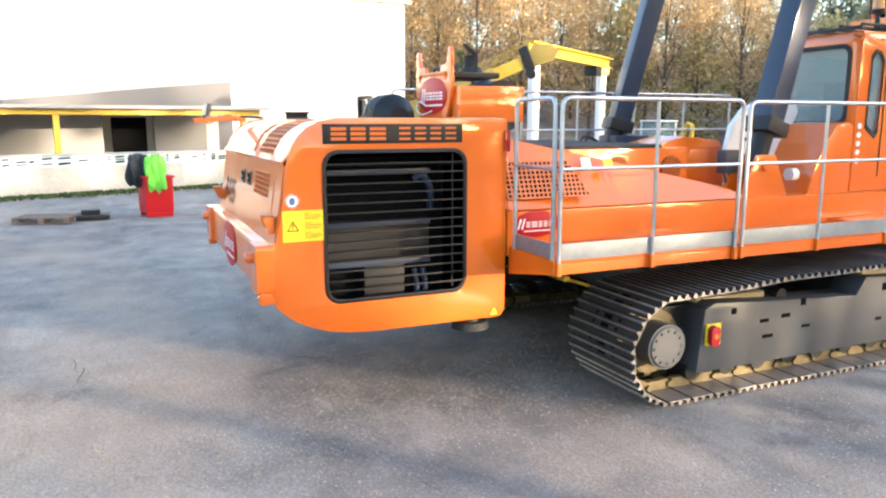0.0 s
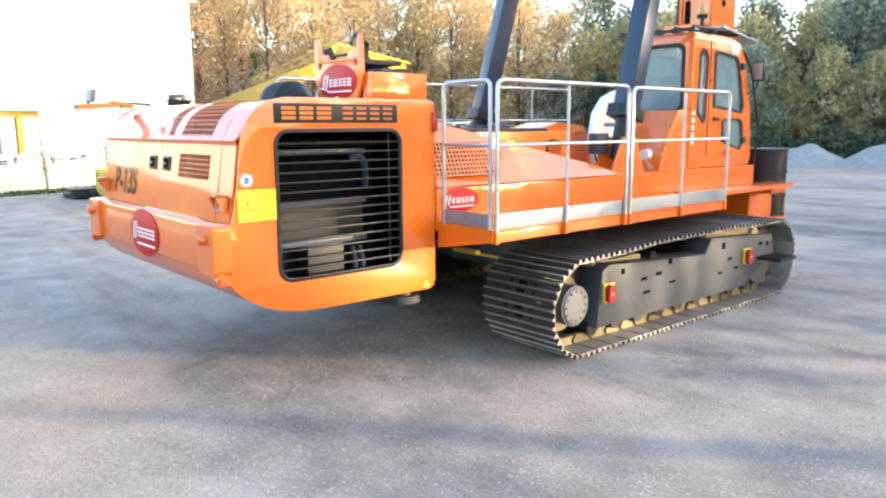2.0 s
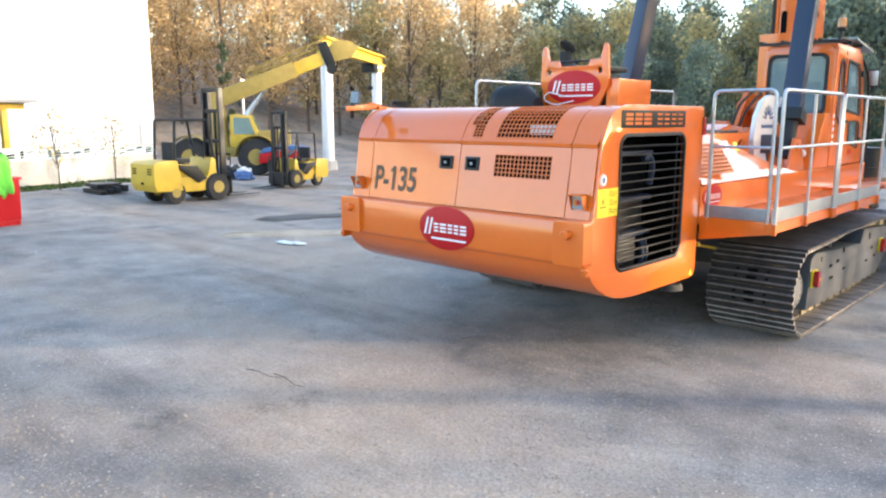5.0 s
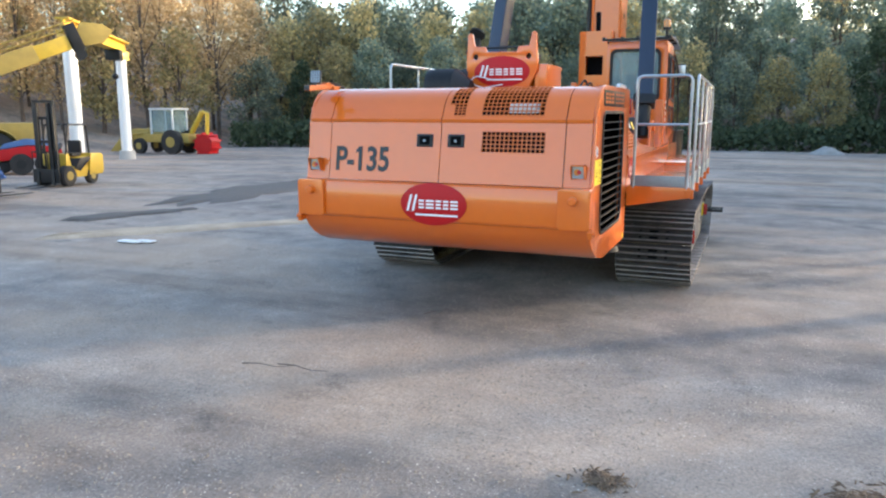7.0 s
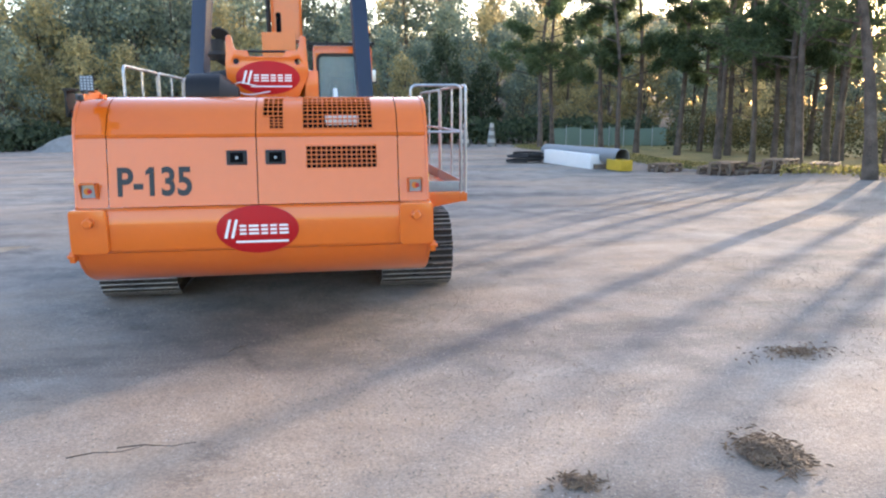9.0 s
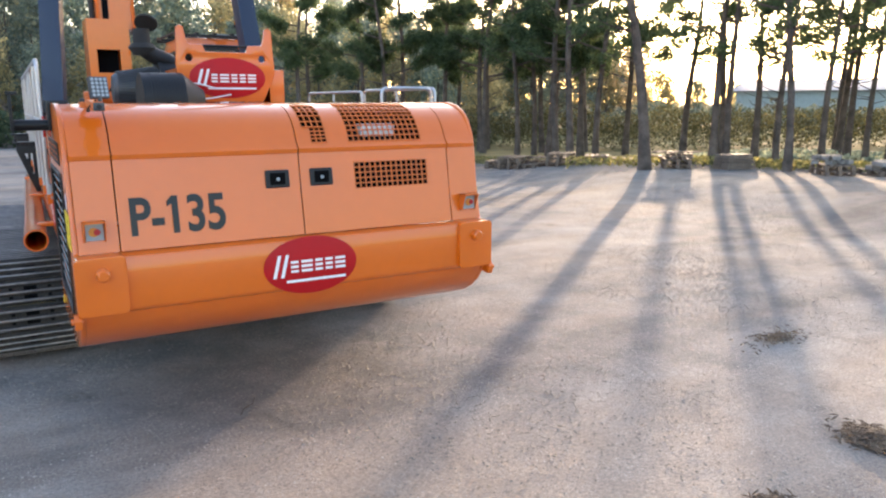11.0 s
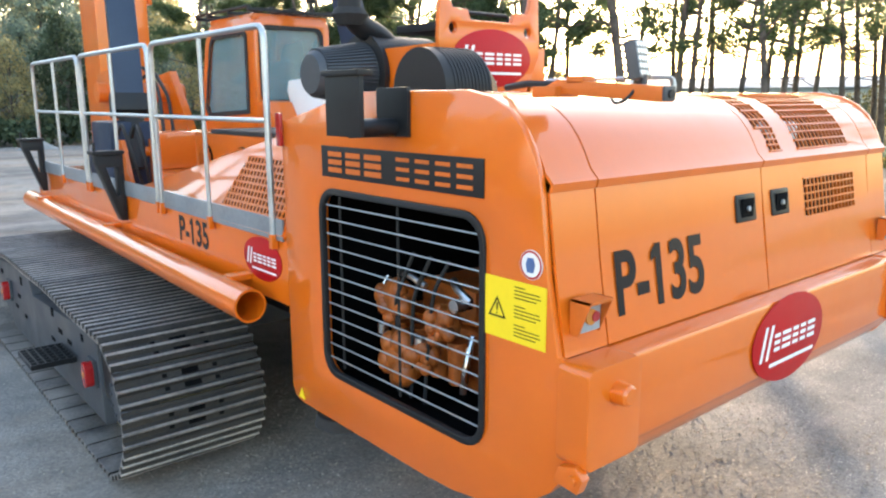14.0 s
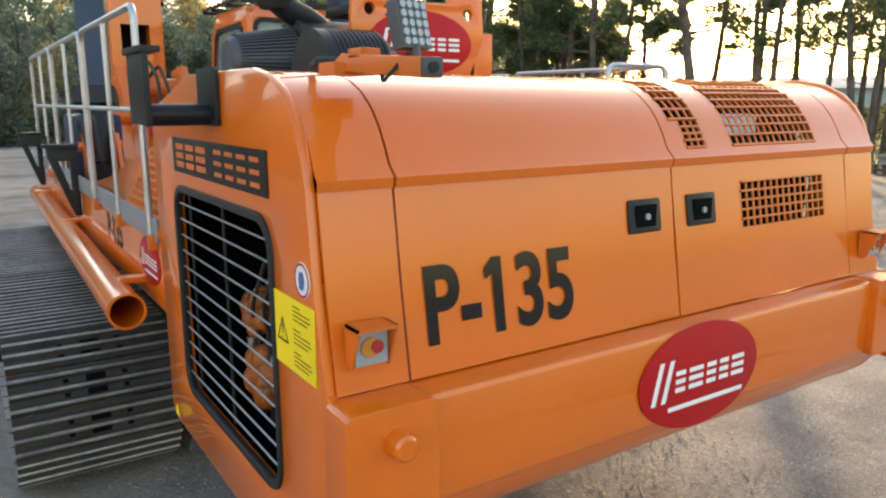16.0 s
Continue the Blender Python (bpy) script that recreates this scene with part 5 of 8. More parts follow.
# mast and its foot
bm = bmesh.new()
box(bm, (-0.305, 8.05, 3.30), (-0.26, 8.7, 9.5), 0.008)
box(bm, (0.185, 8.05, 3.30), (0.23, 8.7, 9.5), 0.008)
box(bm, (-0.26, 8.08, 3.30), (0.185, 8.68, 9.5))
mast = part("mast", bm, ORANGE, rig, "tall orange leader mast")
bm = bmesh.new()
for z in np.arange(3.42, 9.2, 0.74):
    pts = rounded(-0.225, z, -0.135, z + 0.36, 0.04, 4)
    prism(bm, pts, 8.072, 8.079, "y")
for z in np.arange(3.3, 9.2, 0.42):
    cyl(bm, (0.228, 8.35, z), (0.233, 8.35, z), 0.055, seg=16)
pieces("mast_slot", bm, DARK, mast, "dark slot in the mast")
# lower column with an opening in its back
bm = bmesh.new()
for a, b in (((-0.475, 7.9, 1.2), (-0.36, 8.5, 3.42)), ((-0.04, 7.9, 1.2), (0.11, 8.5, 3.42)), ((-0.36, 7.9, 2.98), (-0.04, 8.5, 3.42)), ((-0.36, 7.9, 1.2), (-0.04, 8.5, 2.64)), ((-0.36, 8.2, 2.64), (-0.04, 8.5, 2.98))):
    box(bm, a, b)
bmesh.ops.remove_doubles(bm, verts=bm.verts, dist=1e-5)
part("mast_column", bm, ORANGE, mast, "orange mast column with a square opening")
bm = bmesh.new()
box(bm, (-0.355, 8.10, 2.645), (-0.045, 8.198, 2.975))
part("column_recess", bm, DARK, mast)
bm = bmesh.new()
for x in (-0.52, 0.17):
    prism(bm, [(6.75, 1.47), (7.9, 1.47), (7.9, 2.45), (7.5, 2.5), (7.2, 2.1)], x, x + 0.09, "x", 0.01)
box(bm, (-0.43, 7.05, 1.47), (0.17, 7.14, 1.95), 0.01)
box(bm, (-0.55, 6.2, 1.47), (0.28, 6.74, 1.85), 0.04)
pieces("mast_foot", bm, ORANGE, mast, "orange mast foot brackets")
bm = bmesh.new()
cyl(bm, (-0.62, 7.62, 2.25), (0.36, 7.62, 2.25), 0.11, seg=20)
cyl(bm, (-0.75, 6.95, 1.95), (-0.5, 6.95, 1.95), 0.10, seg=20)
pieces("mast_pin", bm, ORANGE_DULL, mast)
bm = bmesh.new()
cyl(bm, (-0.36, 8.15, 3.42), (-0.36, 8.15, 9.0), 0.04, seg=12)
pipe(bm, bend([(-0.15, 7.92, 2.3), (-0.12, 7.2, 2.5), (-0.15, 6.7, 2.2), (-0.2, 6.5, 1.83)], 0.15), 0.02, 6)
pipe(bm, bend([(-0.25, 7.92, 2.3), (-0.22, 7.25, 2.55), (-0.25, 6.7, 2.3), (-0.3, 6.5, 1.83)], 0.15), 0.02, 6)
pieces("mast_hose", bm, RUBBER, mast)
# drum at the front of the deck
bm = bmesh.new()
cyl(bm, (1.15, 8.05, 0.75), (1.15, 8.05, 1.66), 0.27, seg=28)
for z in (0.76, 1.02, 1.34, 1.63):
    cyl(bm, (1.15, 8.05, z), (1.15, 8.05, z + 0.03), 0.285, seg=28)
part("drive_drum", bm, BLACK, rig, "black ribbed drive drum at the front")
bm = bmesh.new()
box(bm, (-0.6, 7.25, 0.62), (1.35, 8.3, 1.15), 0.03)
part("front_beam", bm, ORANGE, rig)

# undercarriage
bm = bmesh.new()
cyl(bm, (0, 4.95, 0.86), (0, 4.95, 1.04), 0.78, seg=48)
under = part("slew_ring", bm, BLACK, rig, "dark slew ring and car body")
bm = bmesh.new()
box(bm, (-0.85, 4.0, 0.36), (0.85, 5.95, 0.88), 0.04)
for y in (3.95, 5.75):
    box(bm, (-1.35, y, 0.40), (1.35, y + 0.30, 0.70), 0.03)
part("car_body", bm, FRAME_GREY, under)
bm = bmesh.new()
pipe(bm, bend([(0.9, 2.1, 0.98), (0.95, 2.9, 0.94), (0.6, 3.7, 0.92), (0.2, 4.2, 0.95)], 0.2), 0.04, 10)
part("hydraulic_line", bm, material("oxide_red", (0.16, 0.05, 0.035), 0.6), under)
bm = bmesh.new()
for k in range(6):
    pipe(bm, bend([(0.5 + k * 0.07, 2.3, 1.06), (0.5 + k * 0.06, 2.7 + k * 0.05, 0.80), (0.3 + k * 0.04, 3.4, 0.84), (0.1, 4.1, 0.9)], 0.15), 0.018, 6)
pieces("slack_hose", bm, RUBBER, under)
bm = bmesh.new()
box(bm, (0.72, 2.66, 0.79), (1.05, 2.72, 0.83), 0.004)
pipe(bm, bend([(0.95, 2.7, 0.8), (1.15, 2.85, 0.76), (1.35, 2.9, 0.72)], 0.05), 0.015, 6)
part("yellow_fitting", bm, YELLOW, under)

# crawler tracks
RC, RR, FC, FR = (3.085, 0.388), 0.445, (6.70, 0.405), 0.462


def loop_points(n):
    """Points and headings round the crawler, at the pads' outer face."""
    path = []
    (y0, z0), (y1, z1) = RC, FC
    a = math.atan2(z1 - z0, y1 - y0)
    off = math.asin((FR - RR) / math.hypot(y1 - y0, z1 - z0))
    up = a + math.pi / 2 + off
    dn = a - math.pi / 2 - off
    for k in range(60):
        t = up + (2 * math.pi - (up - dn)) * k / 60
        path.append((y0 + RR * math.cos(t), z0 + RR * math.sin(t)))
    q0 = (y0 + RR * math.cos(dn), z0 + RR * math.sin(dn))
    for k in range(61):
        t = dn + (up - dn) * k / 60
        path.append((y1 + FR * math.cos(t), z1 + FR * math.sin(t)))
    e0 = path[-1]
    e1 = path[0]
    for k in range(1, 20):
        f = k / 20
        rise = 0.05 * math.sin(math.pi * f) - 0.012 * math.sin(3 * math.pi * f) ** 2
        path.append((e0[0] + (e1[0] - e0[0]) * f, e0[1] + (e1[1] - e0[1]) * f + rise))
    pts = [Vector((0, *p)) for p in path]
    pts.append(pts[0])
    cum = [0]
    for p, q in zip(pts, pts[1:]):
        cum.append(cum[-1] + (q - p).length)
    out = []
    for k in range(n):
        s = cum[-1] * k / n
        i = max(j for j in range(len(cum) - 1) if cum[j] <= s)
        out.append((pts[i].lerp(pts[i + 1], (s - cum[i]) / max(1e-9, cum[i + 1] - cum[i])), (pts[i + 1] - pts[i]).normalized()))
    return out, cum[-1] / n


PADS, PITCH_M = loop_points(42)
hw = 0.425


def pad_mesh():
    bm = bmesh.new()
    h = PITCH_M / 2 - 0.010
    prof = [(-h, -0.036), (h, -0.036), (h, -0.028)]
    for c in (PITCH_M * 0.36, PITCH_M * 0.03, -PITCH_M * 0.30):
        prof += [(c + 0.024, -0.027), (c + 0.011, 0.002), (c + 0.004, 0.008), (c - 0.004, 0.008), (c - 0.010, 0.0), (c - 0.020, -0.026)]
    prof += [(-h, -0.030)]
    prism(bm, prof, -hw, hw)
    plain = set(bm.faces)
    for x, y, w, d in ((0.0, PITCH_M * 0.19, 0.05, 0.018), (0.0, -PITCH_M * 0.13, 0.05, 0.018), (-0.15, -PITCH_M * 0.13, 0.014, 0.012), (0.15, -PITCH_M * 0.13, 0.014, 0.012), (-0.15, PITCH_M * 0.19, 0.014, 0.012), (0.15, PITCH_M * 0.19, 0.014, 0.012)):
        box(bm, (x - w, y - d, -0.030), (x + w, y + d, -0.0245))
    # Ridge tops in steel, valleys in darker steel, slots as near-black boxes.
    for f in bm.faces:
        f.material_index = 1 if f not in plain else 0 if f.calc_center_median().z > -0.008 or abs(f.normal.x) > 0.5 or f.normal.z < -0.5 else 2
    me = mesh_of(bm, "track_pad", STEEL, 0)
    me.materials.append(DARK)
    me.materials.append(PAD_VALLEY)
    return me


PAD = pad_mesh()
for s in (-1, 1):
    X = s * 1.60
    bm = bmesh.new()
    plate_out = [(3.38, 0.13), (3.44, 0.66), (3.55, 0.71), (4.25, 0.66), (5.22, 0.61), (5.34, 0.77), (6.72, 0.69), (6.80, 0.44), (6.45, 0.31), (6.1, 0.13)]
    crawler = plate("track_frame", [plate_out], 0.30, FRAME_GREY, rig, side_m(s, 1.775), "dark grey track side frame", 0.012)
    for p, d in PADS:
        ob = new("track_pad", PAD)
        ob.parent = crawler
        up = Vector((0, d.z, -d.y))
        centre = Vector((0, 5.1, 0.44))
        if up.dot(p - centre) < 0:
            up = -up
        m = Matrix((Vector((1, 0, 0)), d, up)).transposed().to_4x4()
        if m.determinant() < 0:
            m = Matrix((Vector((-1, 0, 0)), d, up)).transposed().to_4x4()
        m.translation = Vector((X, p.y, p.z))
        ob.matrix_basis = m
    bm = bmesh.new()
    for p, d in PADS:
        up = Vector((0, d.z, -d.y))
        if up.dot(p - Vector((0, 5.1, 0.44))) < 0:
            up = -up
        m = Matrix((d.cross(up), d, up)).transposed().to_4x4()
        m.translation = Vector((X, p.y, p.z))
        for dx in (-0.14, 0.14, 0.30 * s):
            w = 0.028
            box(bm, (dx * (1 if dx != 0.30 * s else 1) - w, -PITCH_M * 0.42, -0.115), (dx + w, PITCH_M * 0.42, -0.030), 0, m)
        cyl(bm, m @ Vector((-0.19, PITCH_M * 0.45, -0.075)), m @ Vector((0.34 * 1, PITCH_M * 0.45, -0.075)) if s > 0 else m @ Vector((0.19, PITCH_M * 0.45, -0.075)), 0.026, seg=8)
    part("track_chain", bm, CHAIN, crawler, "greasy link chain", 0)
    bm = bmesh.new()
    for k in range(9):
        y = 3.45 + k * 0.365
        cyl(bm, (X - 0.18, y, 0.115), (X + 0.22, y, 0.115), 0.085, seg=18)
    for y in (4.4, 5.9):
        cyl(bm, (X - 0.18, y, 0.665), (X + 0.22, y, 0.665), 0.06, seg=14)
    pieces("track_roller", bm, BLACK, crawler)
    bm = bmesh.new()
    cyl(bm, (X - 0.2, FC[0], FC[1]), (X + 0.2, FC[0], FC[1]), 0.33, seg=32)
    cyl(bm, (X - 0.08, FC[0], FC[1]), (X + 0.08, FC[0], FC[1]), 0.355, seg=32)
    part("idler_wheel", bm, FRAME_GREY, crawler)
    bm = bmesh.new()
    cyl(bm, (X - 0.12, RC[0], RC[1]), (X + 0.12, RC[0], RC[1]), 0.27, seg=32)
    for k in range(13):
        a = k * 2 * math.pi / 13
        c = Vector((X, RC[0] + 0.29 * math.cos(a), RC[1] + 0.29 * math.sin(a)))
        box(bm, (-0.04, -0.035, -0.05), (0.04, 0.035, 0.04), 0.01, Matrix.Translation(c) @ Matrix.Rotation(a - math.pi / 2, 4, "X"))
    part("sprocket", bm, CHAIN, crawler)
    bm = bmesh.new()
    cyl(bm, (X + s * 0.10, RC[0], RC[1]), (X + s * 0.30, RC[0], RC[1]), 0.185, seg=36)
    cyl(bm, (X + s * 0.30, RC[0], RC[1]), (X + s * 0.315, RC[0], RC[1]), 0.175, 0.16, 36)
    for k in range(12):
        a = k * math.pi / 6
        cyl(bm, (X + s * 0.31, RC[0] + 0.135 * math.cos(a), RC[1] + 0.135 * math.sin(a)), (X + s * 0.325, RC[0] + 0.135 * math.cos(a), RC[1] + 0.135 * math.sin(a)), 0.012, seg=6)
    part("final_drive_hub", bm, FRAME_GREY, crawler, "round grey final drive hub")
    bm = bmesh.new()
    box(bm, (X - 0.30, 3.15, 0.30), (X + s * 0.0 + 0.10, 3.5, 0.66), 0.03)
    part("motor_guard", bm, BLACK, crawler)
    xf = s * 1.926
    bm = bmesh.new()
    for y, z, w, h in ((3.75, 0.62, 0.05, 0.05), (4.1, 0.50, 0.10, 0.03), (4.35, 0.52, 0.10, 0.035), (4.15, 0.36, 0.12, 0.03), (4.6, 0.40, 0.10, 0.025), (4.55, 0.62, 0.06, 0.06), (5.6, 0.66, 0.07, 0.07), (5.75, 0.50, 0.09, 0.03), (5.55, 0.36, 0.08, 0.03), (5.9, 0.38, 0.09, 0.025), (6.45, 0.60, 0.08, 0.04), (6.62, 0.58, 0.05, 0.05)):
        box(bm, (xf - 0.004, y - w / 2, z - h / 2), (xf + 0.003, y + w / 2, z + h / 2))
    pieces("frame_slot", bm, DARK, crawler, smooth=0)
    for y, z in ((3.50, 0.45), (6.10, 0.485)):
        bm = bmesh.new()
        box(bm, (min(xf, xf + s * 0.02), y - 0.05, z - 0.09), (max(xf, xf + s * 0.02), y + 0.10, z + 0.09), 0.003)
        refl = part("reflector_plate", bm, YELLOW_TAG if s > 0 else FRAME_GREY, rig, "yellow tag with red lamp")
        bm = bmesh.new()
        pts = rounded(y - 0.045, z - 0.085, y + 0.045, z + 0.085, 0.04, 4)
        prism(bm, pts, min(xf + s * 0.02, xf + s * 0.075), max(xf + s * 0.02, xf + s * 0.075), "x", 0.01)
        part("red_lamp", bm, LENS_RED, refl)
        bm = bmesh.new()
        cyl(bm, (xf + s * 0.074, y, z), (xf + s * 0.08, y, z), 0.022, seg=12)
        part("lamp_centre", bm, LENS_AMBER, refl)
    bm = bmesh.new()
    ys = 6.55 if s > 0 else 4.08
    for k in range(7):
        box(bm, (xf + s * 0.02, ys - 0.20 + k * 0.065, 0.42), (xf + s * 0.29, ys - 0.188 + k * 0.065, 0.455))
    for k in range(7):
        xx = xf + s * (0.02 + k * 0.045)
        box(bm, (xx - 0.005, ys - 0.20, 0.42), (xx + 0.005, ys + 0.202, 0.455))
    part("step_grating", bm, BLACK, crawler, "black grating step", 0)
    bm = bmesh.new()
    box(bm, (X - 0.25, 5.45, 0.70), (X + 0.2, 6.55, 0.79), 0.02)
    cyl(bm, (X - 0.2, 6.45, 0.70), (X + 0.25, 6.45, 0.70), 0.08, seg=16)
    part("tensioner_cover", bm, PRIMER, crawler, "beige primer coated cover")
    bm = bmesh.new()
    box(bm, (X - 0.25, 3.48, 0.62), (X + 0.17, 4.25, 0.715), 0.02)
    part("rear_cover", bm, PRIMER, crawler, "beige primer coated cover")


# ---- ground ----
def sm(a, b, t):
    t = max(0.0, min(1.0, (t - a) / (b - a)))
    return t * t * (3 - 2 * t)


def lie(x, y):
    """Height of the ground."""
    r = math.hypot(x, y)
    h = 0.36 * sm(11, 15.5, x) * (1 - sm(14, 19, y))
    h += 0.15 * sm(13, 17, -x) * (1 - sm(8, 14, y))
    wood = sm(0, 1, (y + 0.10 * x - 57) / 60.0)
    left = sm(0, 1, (-x - 46 + 0.25 * y) / 60.0) * sm(10, 30, y)
    h += 14 * max(wood * (1 - 0.9 * sm(28, 62, x)), left) + 0.9 * sm(30, 44, x) * (1 - sm(46, 60, y))
    # the yard falls gently away from the rig for drainage
    return h - 0.0165 * max(0.0, min(r, 90.0) - 8.0) * sm(8, 12, r) - 0.06 * (1 - sm(9, 15, r))


rng = random.Random(7)
n = 170
us = [((i / n) * 2 - 1) for i in range(n + 1)]
cs = [math.copysign(abs(u) ** 2.6 * 620 + abs(u) * 22, u) for u in us]
verts, faces = [], []
for j, cy in enumerate(cs):
    for i, cx in enumerate(cs):
        x, y = cx + 1.0, cy + 2.0
        z = lie(x, y)
        near = math.hypot(x, y) < 60
        z += (noise.noise(Vector((x * 0.35, y * 0.35, 3.1))) * 0.018 + noise.noise(Vector((x * 1.3, y * 1.3, 7.7))) * 0.008 - 0.012) if near else 0
        verts.append((x, y, z))
for j in range(n):
    for i in range(n):
        a = j * (n + 1) + i
        faces.append((a, a + 1, a + n + 2, a + n + 1))
gm = bpy.data.meshes.new("ground")
gm.from_pydata(verts, [], faces)
gm.materials.append(GROUND)
for p in gm.polygons:
    p.use_smooth = True
ground = tagged(new("ground", gm), "compacted grey gravel yard with tan patches", "ground", kind="structure")


def scatter(name, mat, count, area, size, label, seed, flat=0.24, keep=None):
    """Many small stones joined into one mesh."""
    r = random.Random(seed)
    vs, fs = [], []
    while count > 0:
        x, y = r.uniform(area[0], area[1]), r.uniform(area[2], area[3])
        if keep and not keep(x, y, r):
            continue
        count -= 1
        s = size * (0.4 + r.random() ** 3 * 1.6)
        z = lie(x, y) + s * 0.1
        base = len(vs)
        for k in range(5):
            a = k * 1.2566 + r.uniform(-0.3, 0.3)
            q = s * r.uniform(0.7, 1.2)
            vs.append((x + q * math.cos(a), y + q * math.sin(a), z - s * 0.2))
        a = r.uniform(0, 6)
        vs.append((x + s * 0.4 * math.cos(a), y + s * 0.4 * math.sin(a), z + s * flat))
        vs.append((x - s * 0.4 * math.cos(a), y - s * 0.4 * math.sin(a), z + s * flat * 0.8))
        for k in range(5):
            fs.append((base + k, base + (k + 1) % 5, base + 5 + (1 if math.cos(k * 1.2566 + 0.6 - a) < 0 else 0)))
        fs.append((base, base + 5, base + 6))
    me = bpy.data.meshes.new(name)
    me.from_pydata(vs, [], fs)
    me.materials.append(mat)
    return tagged(new(name, me), label, "gravel", kind="stuff")


def patchy(x, y, r):
    v = noise.noise(Vector((x * 0.4, y * 0.4, 0.0))) + 0.6 * noise.noise(Vector((x * 1.7, y * 1.7, 5.0)))
    return v + r.uniform(-0.4, 0.4) > 0.02


scatter("loose_gravel", STONE, 60000, (-4, 9, -6.0, 4.0), 0.0068, "loose pale gravel stones strewn over the yard", 3, keep=patchy)
scatter("loose_gravel", STONE, 9000, (8, 19, -4, 14), 0.010, "loose pale gravel stones strewn over the yard", 4, keep=patchy)


def litter(name, x, y, w, d, count, mat, label, category, seed, length=0.10, high=0.05):
    """A flat heap of stalks and chips."""
    r = random.Random(seed)
    bm = bmesh.new()
    for k in range(count):
        a, q = r.uniform(0, 6.283), abs(r.gauss(0, 0.46)) * (1 + 0.5 * noise.noise(Vector((k * 0.37, seed, 0))))
        px, py = x + w * q * math.cos(a), y + d * q * math.sin(a)
        t = r.uniform(0, 3.1416)
        ln = length * r.uniform(0.3, 1.0)
        z = lie(px, py) + high * max(0.05, 1 - q) * r.random()
        m = Matrix.Translation((px, py, z + 0.004)) @ Matrix.Rotation(t, 4, "Z") @ Matrix.Rotation(r.uniform(-0.4, 0.4), 4, "Y")
        wd = r.uniform(0.002, 0.009)
        vs = [bm.verts.new(m @ Vector(c)) for c in ((-ln / 2, -wd, 0), (ln / 2, -wd, 0), (ln / 2, wd, 0), (-ln / 2, wd, 0), (0, 0, 0.01))]
        for i in range(4):
            bm.faces.new((vs[i], vs[(i + 1) % 4], vs[4]))
    ob = new(name, mesh_of(bm, name, mat, 0))
    return tagged(ob, label, category, kind="stuff")


litter("straw_heap", 3.25, -1.95, 0.21, 0.27, 1500, STRAW, "small heap of brown straw and pine needles", "straw", 5)
litter("straw_patch", 1.93, -2.13, 0.16, 0.13, 260, STRAW, "thin patch of brown straw on gravel", "straw", 6, 0.07, 0.02)
litter("straw_patch", 4.6, -0.2, 0.5, 0.25, 220, STRAW, "thin patch of brown straw on gravel", "straw", 8, 0.08, 0.02)
for sx, sy, ang, ln in ((-0.28, 0.72, 50, 0.28), (-0.9, -1.3, 5, 0.45), (-0.6, -1.25, -6, 0.5), (2.5, -2.6, 60, 0.16)):
    bm = bmesh.new()
    m = Matrix.Translation((sx, sy, lie(sx, sy) + 0.012)) @ Matrix.Rotation(radians(ang), 4, "Z")
    pipe(bm, [m @ Vector(p) for p in ((-ln / 2, 0, 0), (-ln / 6, 0.01, 0.012), (ln / 5, -0.008, 0.006), (ln / 2, 0.012, 0.02))], 0.004, 5, [0.005, 0.004, 0.003, 0.002])
    tagged(new("twig", mesh_of(bm, "twig", BARK)), "thin dry twig lying on the gravel", "twig", "twigs")
bm = bmesh.new()
for dx, dy, w in ((0, 0, 0.2), (0.2, 0.1, 0.16)):
    box(bm, (-6.4 + dx - w, 2.75 + dy - 0.08, lie(-6.4, 2.75)), (-6.4 + dx + w, 2.75 + dy + 0.08, lie(-6.4, 2.75) + 0.02), 0.006)
tagged(new("paper_scrap", mesh_of(bm, "paper_scrap", WHITE)), "crumpled white sheet lying on the yard", "paper")


def ground_patch(x, y, w, d, turn, seed, mat=DIRT, name="damp_soil", label="dark damp patch of soil on the yard"):
    """A thin uneven skin laid on the yard."""
    bm = bmesh.new()
    m = pose(x, y, 0, 0, 0, turn)
    rings = []
    for q in (0.0, 0.35, 0.65, 0.85, 1.0):
        ring = []
        for k in range(48):
            a = k * math.pi / 24
            e = 1 + 0.55 * noise.noise(Vector((math.cos(a) * 1.6, math.sin(a) * 1.6, seed))) + 0.35 * noise.noise(Vector((math.cos(a) * 6, math.sin(a) * 6, seed + q)))
            p = m @ Vector((w * q * e * math.cos(a), d * q * e * math.sin(a), 0))
            p.z = lie(p.x, p.y) + (0.03 if q < 0.9 else -0.02) + 0.014 * noise.noise(Vector((p.x * 2, p.y * 2, seed)))
            ring.append(bm.verts.new(p))
        rings.append(ring)
    for a_, b_ in zip(rings[1:], rings[2:]):
        for k in range(48):
            bm.faces.new((a_[k], a_[(k + 1) % 48], b_[(k + 1) % 48], b_[k]))
    bm.faces.new(rings[1])
    for v in rings[0]:
        bm.verts.remove(v)
    tagged(new(name, mesh_of(bm, name, mat, 60)), label, "soil", kind="stuff")


ground_patch(-9.8, 10.2, 3.3, 1.0, 97, 3)
ground_patch(-10.2, 15.4, 2.0, 0.5, 85, 6)
ground_patch(-9.0, 5.1, 1.2, 0.4, 68, 9)
# Band of sun between shadows, laid as a paler skin of ground.
ground_patch(-6.4, 4.3, 3.1, 0.3, 47, 5, SUNLIT_TAN, "sunlit_strip", "pale tan strip of painted sunlight across the yard")


